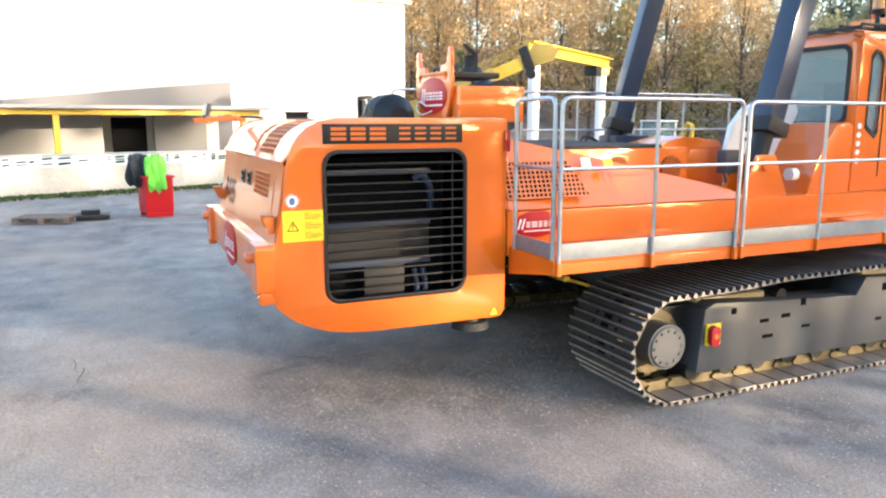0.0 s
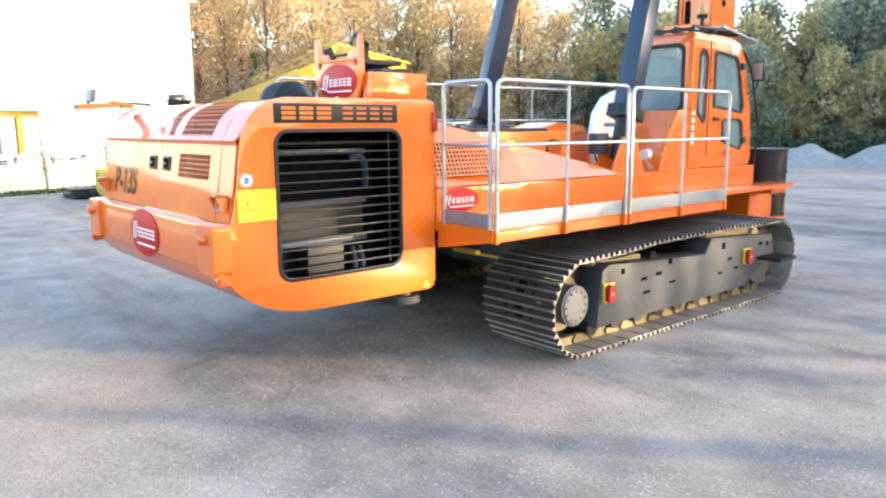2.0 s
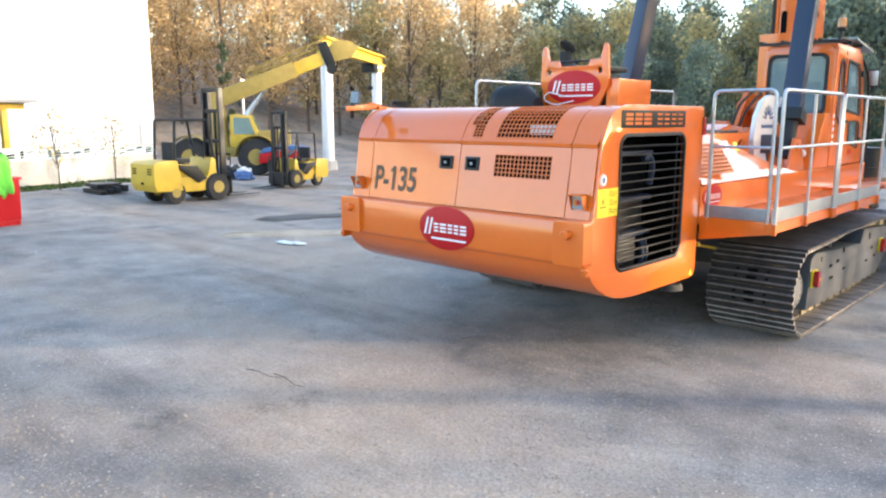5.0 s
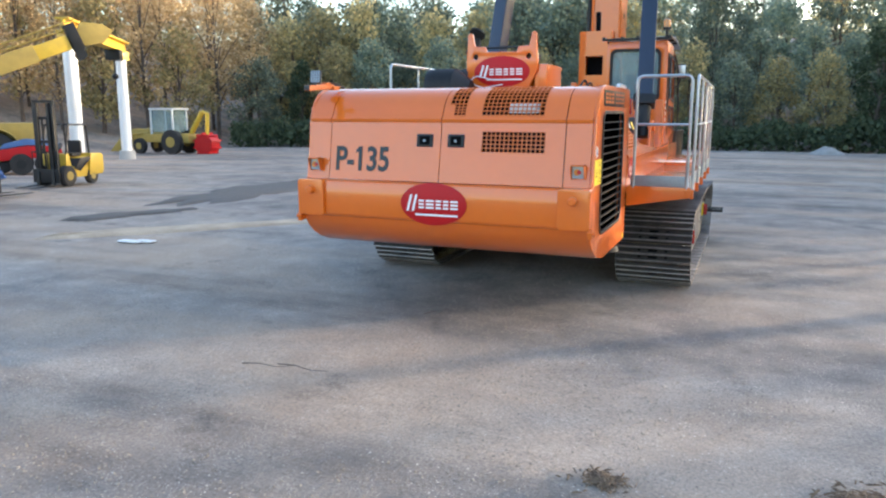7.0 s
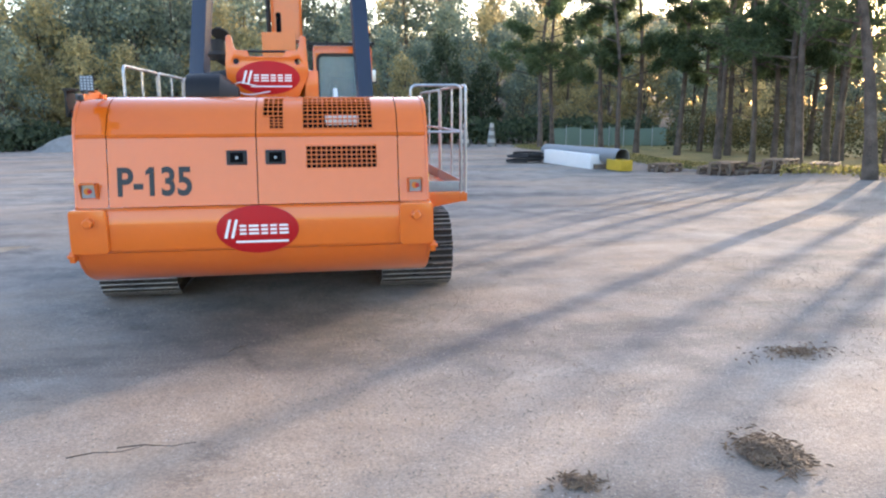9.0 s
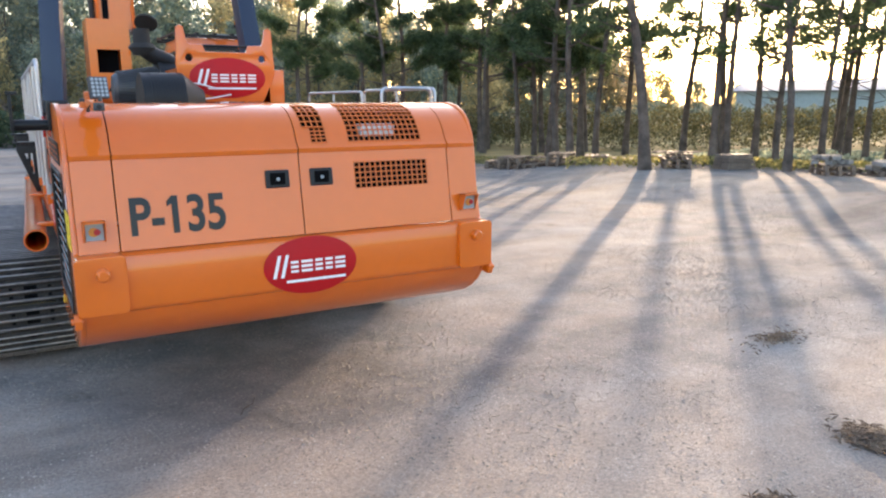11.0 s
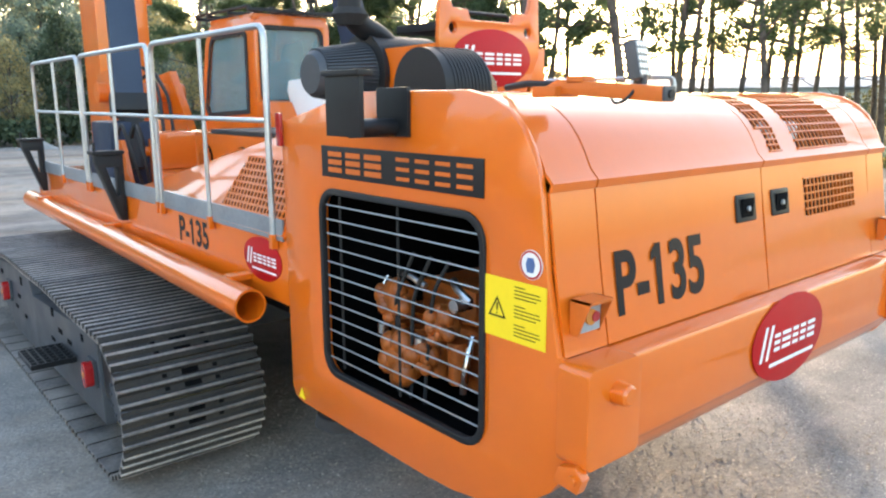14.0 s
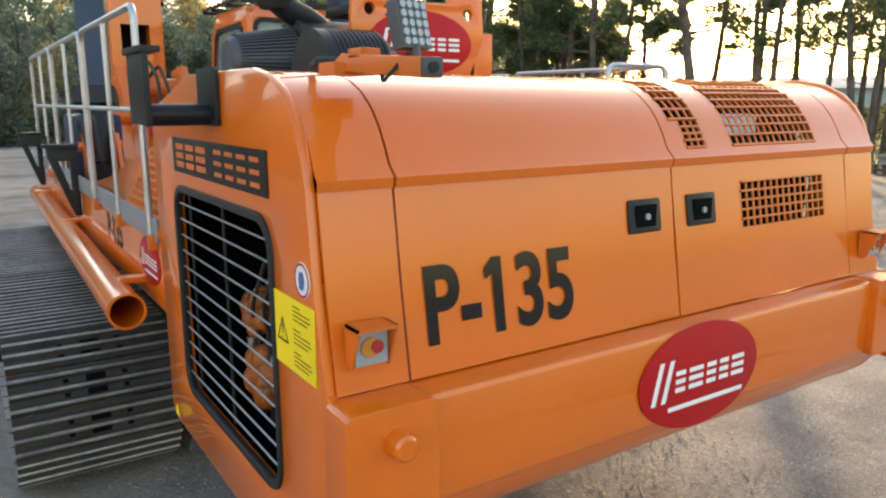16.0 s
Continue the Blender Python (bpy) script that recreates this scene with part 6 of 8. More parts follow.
# ---- trees ----
def leaf_arrays(centres, size, r, long=1.0, flat=0.0):
    vs, fs = [], []
    for c in centres:
        s = size * r.uniform(0.6, 1.3)
        u = Vector((r.gauss(0, 1), r.gauss(0, 1), r.gauss(0, 1 - flat))).normalized()
        v = u.orthogonal().normalized()
        v = Matrix.Rotation(r.uniform(0, 6.283), 3, u) @ v
        u, v = u * s * long, v * s
        b = len(vs)
        vs += [c - u * 0.5, c + v * 0.45, c + u * 0.5, c - v * 0.45]
        fs.append((b, b + 1, b + 2, b + 3))
    return vs, fs


def crown_mesh(name, mat, centres, size, r, long=1.0, flat=0.0):
    vs, fs = leaf_arrays(centres, size, r, long, flat)
    me = bpy.data.meshes.new(name)
    me.from_pydata([tuple(v) for v in vs], [], fs)
    me.materials.append(mat)
    return me


def broadleaf(label, mat, height, spread, count, seed, size=0.27, low=0.15, category="tree", thick=1.0):
    r = random.Random(seed)
    t = thing("tree", label, category, "woodland trees")
    bm = bmesh.new()
    top = Vector((r.uniform(-0.3, 0.3), r.uniform(-0.3, 0.3), height * 0.8))
    pipe(bm, [Vector((0, 0, -0.4)), top * 0.35 + Vector((0.1, 0, 0)), top * 0.7, top], 0.15, 7, [0.17 * thick, 0.13 * thick, 0.08 * thick, 0.03 * thick])
    blobs = []
    for k in range(16):
        z = height * (low + (0.97 - low) * (k + r.random()) / 16)
        f = math.sin(math.pi * min(0.96, max(0.10, (z / height - low + 0.12) / (1.06 - low)))) ** 0.7
        a = k * 2.4 + r.uniform(-0.4, 0.4)
        q = spread * f * r.uniform(0.35, 0.85)
        p = Vector((q * math.cos(a), q * math.sin(a), z))
        blobs.append((p, spread * r.uniform(0.28, 0.48)))
        st = top * min(0.9, max(0.2, z / height - 0.15))
        pipe(bm, [st, st.lerp(p, 0.5) + Vector((0, 0, 0.15)), p], 0.04, 5, [0.05 * thick, 0.03 * thick, 0.012 * thick])
    part("trunk", bm, BARK, t)
    cs_ = []
    for p, q in blobs:
        for _ in range(count // len(blobs)):
            d = Vector((r.gauss(0, 1), r.gauss(0, 1), r.gauss(0, 0.8))).normalized() * q * r.random() ** 0.45
            cs_.append(p + d)
    c = new("crown", crown_mesh("crown", mat, cs_, size, r))
    c.parent = t
    return t


def pine(label, height, bare, spread, count, seed, lean=(0.0, 0.0), radius=0.16):
    r = random.Random(seed)
    t = thing("pine_tree", label, "pine tree", "roadside pines")
    bm = bmesh.new()
    pts = []
    for k in range(9):
        f = k / 8
        pts.append(Vector((lean[0] * f * height + math.sin(f * 6 + seed) * 0.30 * f, lean[1] * f * height + math.cos(f * 5 + seed * 2) * 0.28 * f, -0.3 + f * height)))
    pipe(bm, pts, 0.1, 12, [radius * (1.35 - 0.35 * min(1, k * 2)) * (1 - 0.75 * k / 8) for k in range(9)])
    
    def spine(z):
        f = max(0, min(0.999, (z + 0.3) / height)) * 8
        i = int(f)
        return pts[i].lerp(pts[i + 1], f - i)
    cs_ = []
    for k in range(6):
        a, z = r.uniform(0, 6.283), r.uniform(bare * 0.55, bare)
        st = spine(z)
        d = Vector((math.cos(a), math.sin(a), r.uniform(0.05, 0.4))) * r.uniform(0.5, 1.3)
        pipe(bm, [st, st + d * 0.6, st + d + Vector((0, 0, 0.12))], 0.02, 5, [0.022, 0.014, 0.006])
    nl = 15
    for k in range(nl):
        z = bare + (height - bare) * ((k + r.random() * 0.6) / nl) ** 1.15
        a = k * 2.4 + r.uniform(-0.5, 0.5)
        st = spine(z)
        f = 1.0 - 0.55 * max(0, (z - bare) / (height - bare)) ** 1.5
        ln = spread * f * r.uniform(0.55, 1.0)
        d = Vector((math.cos(a), math.sin(a), r.uniform(0.15, 0.5)))
        e = st + d * ln
        mid = st + d * ln * 0.55 + Vector((0, 0, -0.06 * ln))
        pipe(bm, [st, mid, e], 0.03, 5, [0.04, 0.026, 0.01])
        for q in range(5):
            p = mid.lerp(e, q / 4 + r.uniform(-0.1, 0.1)) + Vector((r.gauss(0, 0.22), r.gauss(0, 0.22), r.uniform(0.0, 0.3)))
            for _ in range(count // (nl * 5)):
                o = Vector((r.gauss(0, 1), r.gauss(0, 1), r.gauss(0, 0.7))).normalized() * 0.40 * r.random() ** 0.5
                cs_.append(p + o)
    part("trunk", bm, BARK, t)
    c = new("crown", crown_mesh("crown", LEAF_PINE, cs_, 0.046, r, 5.0, 0.1))
    c.parent = t
    return t


PL = "tall bare-trunked pine with a dark needle crown"
pines = [pine(PL, 10.5, 3.5, 2.1, 4600, 11, (0.03, 0.01), 0.13), pine(PL, 11.5, 3.9, 2.3, 4200, 12, (0.02, -0.025), 0.145), pine(PL, 9.5, 3.2, 1.9, 4600, 13, (-0.035, 0.02), 0.105), pine("tall pine with a leaning bare trunk and a dark crown", 11.0, 3.7, 2.3, 5600, 14, (-0.085, 0.05), 0.175), pine("broad dark pine with dense low limbs", 11.5, 3.6, 3.2, 21000, 15, (0.05, 0.02), 0.15)]
SPOTS = [(15.1, 11.9, 3, 1.0, 0), (19.3, 12.9, 1, 1.0, 40), (19.6, 12.6, 0, 0.95, 200), (18.4, 9.4, 0, 0.95, 90), (21.75, 6.35, 1, 1.0, 150),
         (20.2, 29.0, 4, 1.0, 10), (19.2, 24.2, 0, 1.0, 70), (18.3, 20.2, 4, 1.0, 40), (20.4, 23.4, 4, 1.05, 280), (24.5, 25.5, 1, 1.1, 130), (16.75, 17.4, 1, 1.0, 130), (18.9, 18.4, 0, 1.05, 250), (22.5, 17.1, 0, 1.1, 300), (22.0, 13.3, 0, 1.0, 20), (20.6, 11.4, 2, 1.0, 110),
         (21.9, 10.6, 0, 0.9, 210), (26.5, 12.9, 1, 1.0, 310), (25.0, 10.9, 2, 1.05, 60), (22.3, 15.0, 0, 1.0, 160), (25.3, 11.8, 1, 0.9, 15), (24.1, 9.6, 2, 1.1, 260), (27.3, 10.3, 0, 1.0, 45),
         (28.5, 9.8, 1, 1.0, 95), (27.0, 7.45, 2, 1.1, 145), (26.2, 6.4, 0, 1.0, 195), (23.5, 3.0, 1, 1.0, 245), (25.5, 0.5, 0, 1.0, 295), (29, 4.0, 2, 1.1, 345), (24.5, -4.0, 1, 1.0, 35), (27, -8.0, 0, 1.0, 85),
         (14.8, 42.0, 4, 1.15, 25), (16.0, 43.0, 4, 1.1, 75), (17.0, 36.5, 4, 1.1, 125), (16.8, 33.5, 4, 1.0, 175), (18.3, 34.5, 4, 1.1, 225), (19.3, 31.5, 4, 1.1, 275), (19.4, 27.5, 4, 1.05, 325), (21.9, 30.9, 4, 1.1, 5),
         (20.5, 24.6, 0, 1.05, 55), (22.5, 26.5, 4, 1.0, 105), (20.8, 21.5, 4, 1.1, 155), (24.0, 22.0, 4, 1.0, 205), (23.0, 36.0, 4, 1.0, 255), (26.0, 30.0, 4, 1.0, 305), (30.5, 15.5, 1, 1.0, 20), (32.5, 20.0, 2, 1.1, 70), (31.0, 11.0, 0, 1.0, 120)]
used = set()
for x, y, k, s, a in SPOTS:
    m = pose(x, y, lie(x, y), 0, 0, 0 if k == 3 and (x, y) == (15.1, 11.9) else a) @ Matrix.Diagonal((s, s, s, 1))
    if k not in used:
        used.add(k)
        pines[k].matrix_basis = m
    else:
        copy_thing(pines[k], m) if pines[k].scale[0] == 1 else copy_thing(pines[k], m @ Matrix.Diagonal((1 / pines[k].scale[0],) * 3 + (1,)))

woods = [broadleaf("dense green woodland tree on the slope", LEAF_OAK, 9.5, 3.3, 4200, 21), broadleaf("tall dark green woodland tree on the slope", LEAF_OAK, 11.5, 2.9, 3600, 22), broadleaf("yellowing autumn tree at the wood's edge", LEAF_GOLD, 9.5, 2.9, 3400, 23),
         broadleaf("rust-coloured autumn tree in evening light", LEAF_RUST, 14.0, 3.8, 3000, 24, 0.24, 0.26), broadleaf("slender dark green tree at the wood's edge", LEAF_HEDGE, 9.0, 2.6, 3400, 25)]
first = set()
r = random.Random(31)


def plant(k, x, y, s, turn):
    m = pose(x, y, lie(x, y) - 0.2, 0, 0, turn) @ Matrix.Diagonal((s, s, s * r.uniform(0.9, 1.1), 1))
    t = woods[k]
    if k not in first:
        first.add(k)
        t.matrix_basis = m
    else:
        sc = t.scale
        copy_thing(t, m @ Matrix.Diagonal((1 / sc[0], 1 / sc[1], 1 / sc[2], 1)))


# wood edge, a belt on a curve from the west round to the east
for row, (back, gap) in enumerate(((0, 3.1), (7, 3.6), (15, 4.2), (26, 5.5), (40, 7.0))):
    az = -72.0
    while az < (34 if back < 20 else 46):
        R = (61 if az < -25 else 58 if az < 18 else 58 + (az - 18) * 0.25) + back + r.uniform(-1.2, 1.2)
        x, y = R * math.sin(radians(az)), R * math.cos(radians(az))
        if az < -38:
            k = 3 if r.random() < (0.8 if az > -66 else 0.55) else 2
        else:
            k = r.choice((0, 1, 2, 2, 2, 0) if row == 1 else (0, 4, 2, 0, 2) if row == 0 else (0, 1, 2, 0))
        s = (r.uniform(0.68, 0.95) if row == 0 and az > -38 else r.uniform(0.88, 1.14)) * (1.3 if az > 33 else 1.25 if row > 0 and -38 < az < -5 else 1.1 if row > 1 and az > -38 else 1)
        plant(k, x, y, s, r.uniform(0, 360))
        az += math.degrees(gap / R) * r.uniform(0.8, 1.2)


for back in (13, 20):
    az = 33.0
    while az < 58:
        R = 66 + back + r.uniform(-1.5, 1.5)
        plant(r.choice((2, 2, 3, 0)), R * math.sin(radians(az)), R * math.cos(radians(az)), (1.05 - 0.040 * max(0, az - 38)) * r.uniform(0.85, 1.1), r.uniform(0, 360))
        az += math.degrees(3.4 / R) * r.uniform(0.8, 1.2)


def hedge(name, pts, height, depth, count, mat, label, seed, size=0.3):
    """A run of bushes along a polyline, as one mesh of leaves."""
    r = random.Random(seed)
    cs_ = []
    segs = [(Vector(a), Vector(b)) for a, b in zip(pts, pts[1:])]
    tot = sum((b - a).length for a, b in segs)
    for a, b in segs:
        d = (b - a).normalized()
        nrm = Vector((-d.y, d.x))
        for _ in range(int(count * (b - a).length / tot)):
            f = r.random()
            p = a.lerp(b, f)
            hh = height * (0.75 + 0.35 * noise.noise(Vector((p.x * 0.35, p.y * 0.35, seed))) + 0.2 * noise.noise(Vector((p.x * 1.1, p.y * 1.1, seed))))
            q = r.uniform(-1, 1)
            z = hh * r.random() ** 0.6 * math.sqrt(max(0.05, 1 - q * q * 0.8))
            x, y = p.x + nrm.x * q * depth, p.y + nrm.y * q * depth
            cs_.append(Vector((x, y, lie(x, y) + z)))
    ob = new(name, crown_mesh(name, mat, cs_, size, r))
    return tagged(ob, label, "hedge", kind="stuff")


edge = [(math.sin(radians(a)) * R_, math.cos(radians(a)) * R_) for a, R_ in ((-40, 57.5), (-28, 56.5), (-14, 54.5), (0, 54.5), (10, 55.5), (18, 56), (24, 55), (30, 54))]
hedge("undergrowth", edge, 2.8, 1.8, 16000, LEAF_HEDGE, "dark undergrowth along the foot of the wood", 41, 0.36)
hedge("bramble_bank", [(24, 40), (27, 30), (33, 24), (37, 14), (38, 4), (37, -8)], 3.0, 2.2, 44000, leaf_material("bramble_leaves", (0.05, 0.055, 0.025), (0.14, 0.135, 0.062), (0.22, 0.19, 0.085)), "low brown-green bramble bank behind the pines", 42, 0.13)
hedge("far_scrub", [(30, 52), (44, 38), (58, 26), (66, 8), (66, -14)], 2.4, 2.5, 16000, LEAF_OAK, "distant sunlit scrub beyond the pines", 43, 0.3)
hedge("verge_grass", [(15, 15.5), (17.5, 13.2), (20, 10.2), (22.5, 7.4), (25.0, 3.5), (26, -2)], 0.32, 1.5, 6000, leaf_material("dry_grass", (0.09, 0.10, 0.03), (0.30, 0.27, 0.10), (0.42, 0.33, 0.12)), "dry grass tufts under the pines", 44, 0.10)
hedge("verge_grass", [(23, 18), (27, 12), (30, 6), (31, 0)], 0.4, 3.0, 5000, LEAF_OAK, "rough green grass behind the pines", 45, 0.16)

EDGE = ((60, 17.0), (45, 14.2), (30, 15.0), (22, 14.6), (17.5, 17.2), (14.5, 18.0), (12, 18.7), (9, 19.8), (5, 22.2), (0, 24.6), (-8, 27.0), (-20, 30.0))


def grass_edge(y):
    for (y1, x1), (y0, x0) in zip(EDGE, EDGE[1:]):
        if y0 <= y <= y1:
            return x0 + (x1 - x0) * (y - y0) / (y1 - y0)
    return 17.0


verts, faces = [], []
rows_, cols_ = 100, 44
for j in range(rows_ + 1):
    y = -18 + j * 0.7
    x0 = grass_edge(y) + 0.5 * noise.noise(Vector((y * 0.9, 3.0, 0))) + 0.25 * noise.noise(Vector((y * 3, 7.0, 0)))
    for i in range(cols_ + 1):
        x = x0 + (i / cols_) ** 1.6 * 42
        verts.append((x, y, lie(x, y) + (0.035 * min(1, i) - 0.02 * (i == 0)) + 0.05 * max(0, noise.noise(Vector((x * 0.8, y * 0.8, 1))))))
for j in range(rows_):
    for i in range(cols_):
        k = j * (cols_ + 1) + i
        faces.append((k, k + 1, k + cols_ + 2, k + cols_ + 1))
me = bpy.data.meshes.new("grass_ground")
me.from_pydata(verts, [], faces)
me.materials.append(GRASS)
for p in me.polygons:
    p.use_smooth = True
tagged(new("grass_ground", me), "rough olive grass under the pines", "grass", kind="structure")
hedge("verge_grass", [(14.6, 45), (15.6, 30), (15.3, 22), (17.3, 17.0), (19.2, 12), (22.8, 5), (25.4, -1)], 0.3, 1.0, 15000, leaf_material("dry_verge_grass", (0.10, 0.11, 0.04), (0.28, 0.25, 0.10), (0.40, 0.32, 0.13)), "dry grass tufts along the edge of the yard", 47, 0.075)

# far low building beyond the pines
far_shed = thing("far_hall", "long low grey-green hall far beyond the pines", "hall")
bm = bmesh.new()
m = Matrix.Translation((74, 33, lie(74, 33))) @ Matrix.Rotation(radians(-64), 4, "Z")
box(bm, (-17, -5, 0), (24, 5, 3.5), 0, m)
part("hall_wall", bm, material("grey_green_sheet", (0.33, 0.36, 0.32), 0.6), far_shed)
bm = bmesh.new()
prism(bm, [(-5.6, 3.5), (5.6, 3.5), (0, 4.7)], -17.5, 24.5)
bmesh.ops.transform(bm, matrix=m, verts=bm.verts)
part("hall_roof", bm, SHEETING, far_shed)

# gravel heaps at the foot of the wood
for hx, hy, hw_, hd, hh, seed in ((-11.0, 49.5, 3.4, 2.2, 1.55, 1), (-6.2, 50.2, 3.6, 2.2, 1.6, 2), (-16.0, 49.0, 3.2, 2.0, 1.4, 4), (7.2, 49.0, 1.2, 1.0, 0.55, 3)):
    bm = bmesh.new()
    bmesh.ops.create_grid(bm, x_segments=26, y_segments=20, size=1)
    for v in bm.verts:
        q = math.hypot(v.co.x, v.co.y)
        z = hh * max(0, 1 - q**1.5) * (1 + 0.25 * noise.noise(Vector((v.co.x * 2.5, v.co.y * 2.5, seed * 3.3)))) - 0.05
        v.co = (hx + v.co.x * hw_, hy + v.co.y * hd, lie(hx, hy) + z)
    tagged(new("gravel_mound", mesh_of(bm, "gravel_mound", HEAP, 60)), "grey mound of gravel before the wood", "mound", "gravel mounds")


# ---- goods along the pines ----
def pallet(w=1.2, d=0.8):
    t = thing("pallet", "weathered wooden pallet lying on the yard", "pallet", "pallets by the pines")
    bm = bmesh.new()
    box(bm, (-w / 2, -0.05, 0.122), (w / 2, 0.05, 0.144), 0.003)
    board = mesh_of(bm, "board", WOOD)
    for k in range(5):
        o = new("board", board)
        o.parent, o.location = t, (0, -d / 2 + 0.05 + k * (d - 0.1) / 4, 0)
    bm = bmesh.new()
    box(bm, (-w / 2, -0.05, 0.0), (w / 2, 0.05, 0.02), 0.003)
    low = mesh_of(bm, "runner", WOOD)
    bm = bmesh.new()
    box(bm, (-0.05, -d / 2, 0.10), (0.05, d / 2, 0.122), 0.003)
    cross = mesh_of(bm, "stringer", WOOD)
    bm = bmesh.new()
    box(bm, (-0.06, -0.05, 0.02), (0.06, 0.05, 0.10), 0.004)
    blk = mesh_of(bm, "block", WOOD)
    for y in (-d / 2 + 0.05, 0, d / 2 - 0.05):
        o = new("runner", low)
        o.parent, o.location = t, (0, y, 0)
        for x in (-w / 2 + 0.06, 0, w / 2 - 0.06):
            o = new("block", blk)
            o.parent, o.location = t, (x, y, 0)
    for x in (-w / 2 + 0.06, 0, w / 2 - 0.06):
        o = new("stringer", cross)
        o.parent, o.location = t, (x, 0, 0)
    return t


pal = pallet()
PALS = [(13.2, 20.2, 0, 35), (13.2, 20.2, 0.146, 38), (14.3, 18.6, 0, 40), (14.3, 18.6, 0.146, 43), (15.3, 17.2, 0, 45), (14.5, 16.9, 0, 30), (15.9, 15.6, 0, 50), (16.4, 11.9, 0, 48), (16.4, 11.9, 0.146, 50), (16.9, 12.2, 0.292, 40), (18.4, 8.0, 0, 55), (18.4, 8.0, 0.146, 52), (19.5, 7.2, 0, 60), (19.9, 5.6, 0, 62), (20.4, 4.5, 0, 66), (21.0, 2.6, 0, 70), (15.0, 15.9, 0, 42), (15.0, 15.9, 0.146, 46), (15.05, 15.85, 0.292, 40), (16.2, 15.3, 0, 50), (16.2, 15.3, 0.146, 47), (17.0, 14.7, 0, 60), (14.1, 17.4, 0, 35), (14.1, 17.4, 0.146, 38), (14.1, 17.35, 0.292, 33)]
for i, (x, y, z, a) in enumerate(PALS):
    m = pose(x, y, lie(x, y) + z, 0, 0, a)
    if i == 0:
        pal.matrix_basis = m
    else:
        copy_thing(pal, m)

bm = bmesh.new()
for k in range(5):
    for j in range(2):
        box(bm, (17.0 + k * 0.02, 10.4 + j * 0.3, lie(17, 10.5) + k * 0.09), (18.3 - k * 0.05, 10.68 + j * 0.3, lie(17, 10.5) + k * 0.09 + 0.08), 0.006)
tstack = thing("timber_stack", "low stack of brown timber baulks", "timber stack")
pieces("baulk", bm, WOOD, tstack)
r = random.Random(77)
for x, y, zz, nm, mt, lab in ((18.4, 8.0, 0.292, "block_stack", BLOCK, "pallet load of pale stone blocks"), (19.5, 7.2, 0.146, "sack_load", HEAP, "grey sacks lying on a pallet"), (16.4, 11.9, 0.292, "scrap_load", WOOD, "broken boards lying on pallets"), (21.0, 2.6, 0.146, "block_stack", BLOCK, "pallet load of pale stone blocks"), (15.3, 17.2, 0.146, "scrap_load", WOOD, "broken boards lying on a pallet")):
    bm = bmesh.new()
    for k in range(16):
        m = pose(x + r.uniform(-0.42, 0.42), y + r.uniform(-0.3, 0.3), lie(x, y) + zz + 0.06 + (k // 8) * 0.13, 0, 0, r.uniform(0, 180))
        a, b, c = (0.16, 0.10, 0.06) if mt is not WOOD else (0.45, 0.05, 0.015)
        box(bm, (-a, -b, -c), (a, b, c), min(a, b, c) * 0.3, m)
    pieces({"block_stack": "block", "sack_load": "sack", "scrap_load": "board"}[nm], bm, mt, thing(nm, lab, "pallet load"))

# big pipe, white and yellow boxes, dark coil
pa, pb = Vector((10.75, 27.2, lie(10.75, 27.2) + 0.50)), Vector((11.75, 20.8, lie(11.75, 20.8) + 0.50))
bm = bmesh.new()
d = (pb - pa).normalized()
for rr_, flip in ((0.32, 1), (0.295, -1)):
    ringa, ringb = [], []
    s1 = d.cross(Vector((0, 0, 1))).normalized()
    for k in range(32):
        o = (s1 * math.cos(k * math.pi / 16) + Vector((0, 0, 1)) * math.sin(k * math.pi / 16)) * rr_
        ringa.append(bm.verts.new(pa + o))
        ringb.append(bm.verts.new(pb + o))
    for k in range(32):
        bm.faces.new((ringa[k], ringa[(k + 1) % 32], ringb[(k + 1) % 32], ringb[k]))
    if flip == 1:
        keep_a, keep_b = ringa, ringb
    else:
        for k in range(32):
            j = (k + 1) % 32
            bm.faces.new((keep_a[k], ringa[k], ringa[j], keep_a[j]))
            bm.faces.new((keep_b[k], keep_b[j], ringb[j], ringb[k]))
bmesh.ops.recalc_face_normals(bm, faces=bm.faces)
tagged(new("steel_pipe", mesh_of(bm, "steel_pipe", PIPE_GREY)), "large grey steel pipe lying on bearers", "steel pipe")
bm = bmesh.new()
for f in (0.15, 0.85):
    q = pa.lerp(pb, f)
    bm = bmesh.new()
    box(bm, (q.x - 0.6, q.y - 0.08, lie(q.x, q.y) - 0.02), (q.x + 0.6, q.y + 0.08, lie(q.x, q.y) + 0.18), 0.01)
    tagged(new("pipe_bearer", mesh_of(bm, "pipe_bearer", WOOD)), "wooden bearer under the grey pipe", "timber", "pipe bearers")
dirp = math.degrees(math.atan2(d.y, d.x))
bm = bmesh.new()
box(bm, (-2.1, -0.28, 0.0), (2.1, 0.28, 0.58), 0.03, pose(10.85, 24.0, lie(10.85, 24.0), 0, 0, dirp))
tagged(new("white_crate", mesh_of(bm, "white_crate", WHITE)), "long white crate lying beside the grey pipe", "crate")
bm = bmesh.new()
box(bm, (-0.5, -0.26, 0.02), (0.5, 0.26, 0.42), 0.02, pose(11.6, 20.7, lie(11.6, 20.7), 0, 0, dirp))
box(bm, (-0.54, -0.05, 0.18), (0.54, 0.05, 0.26), 0.01, pose(11.6, 20.7, lie(11.6, 20.7), 0, 0, dirp))
tagged(new("yellow_crate", mesh_of(bm, "yellow_crate", YELLOW)), "yellow steel box on the ground by the pipe", "crate")
bm = bmesh.new()
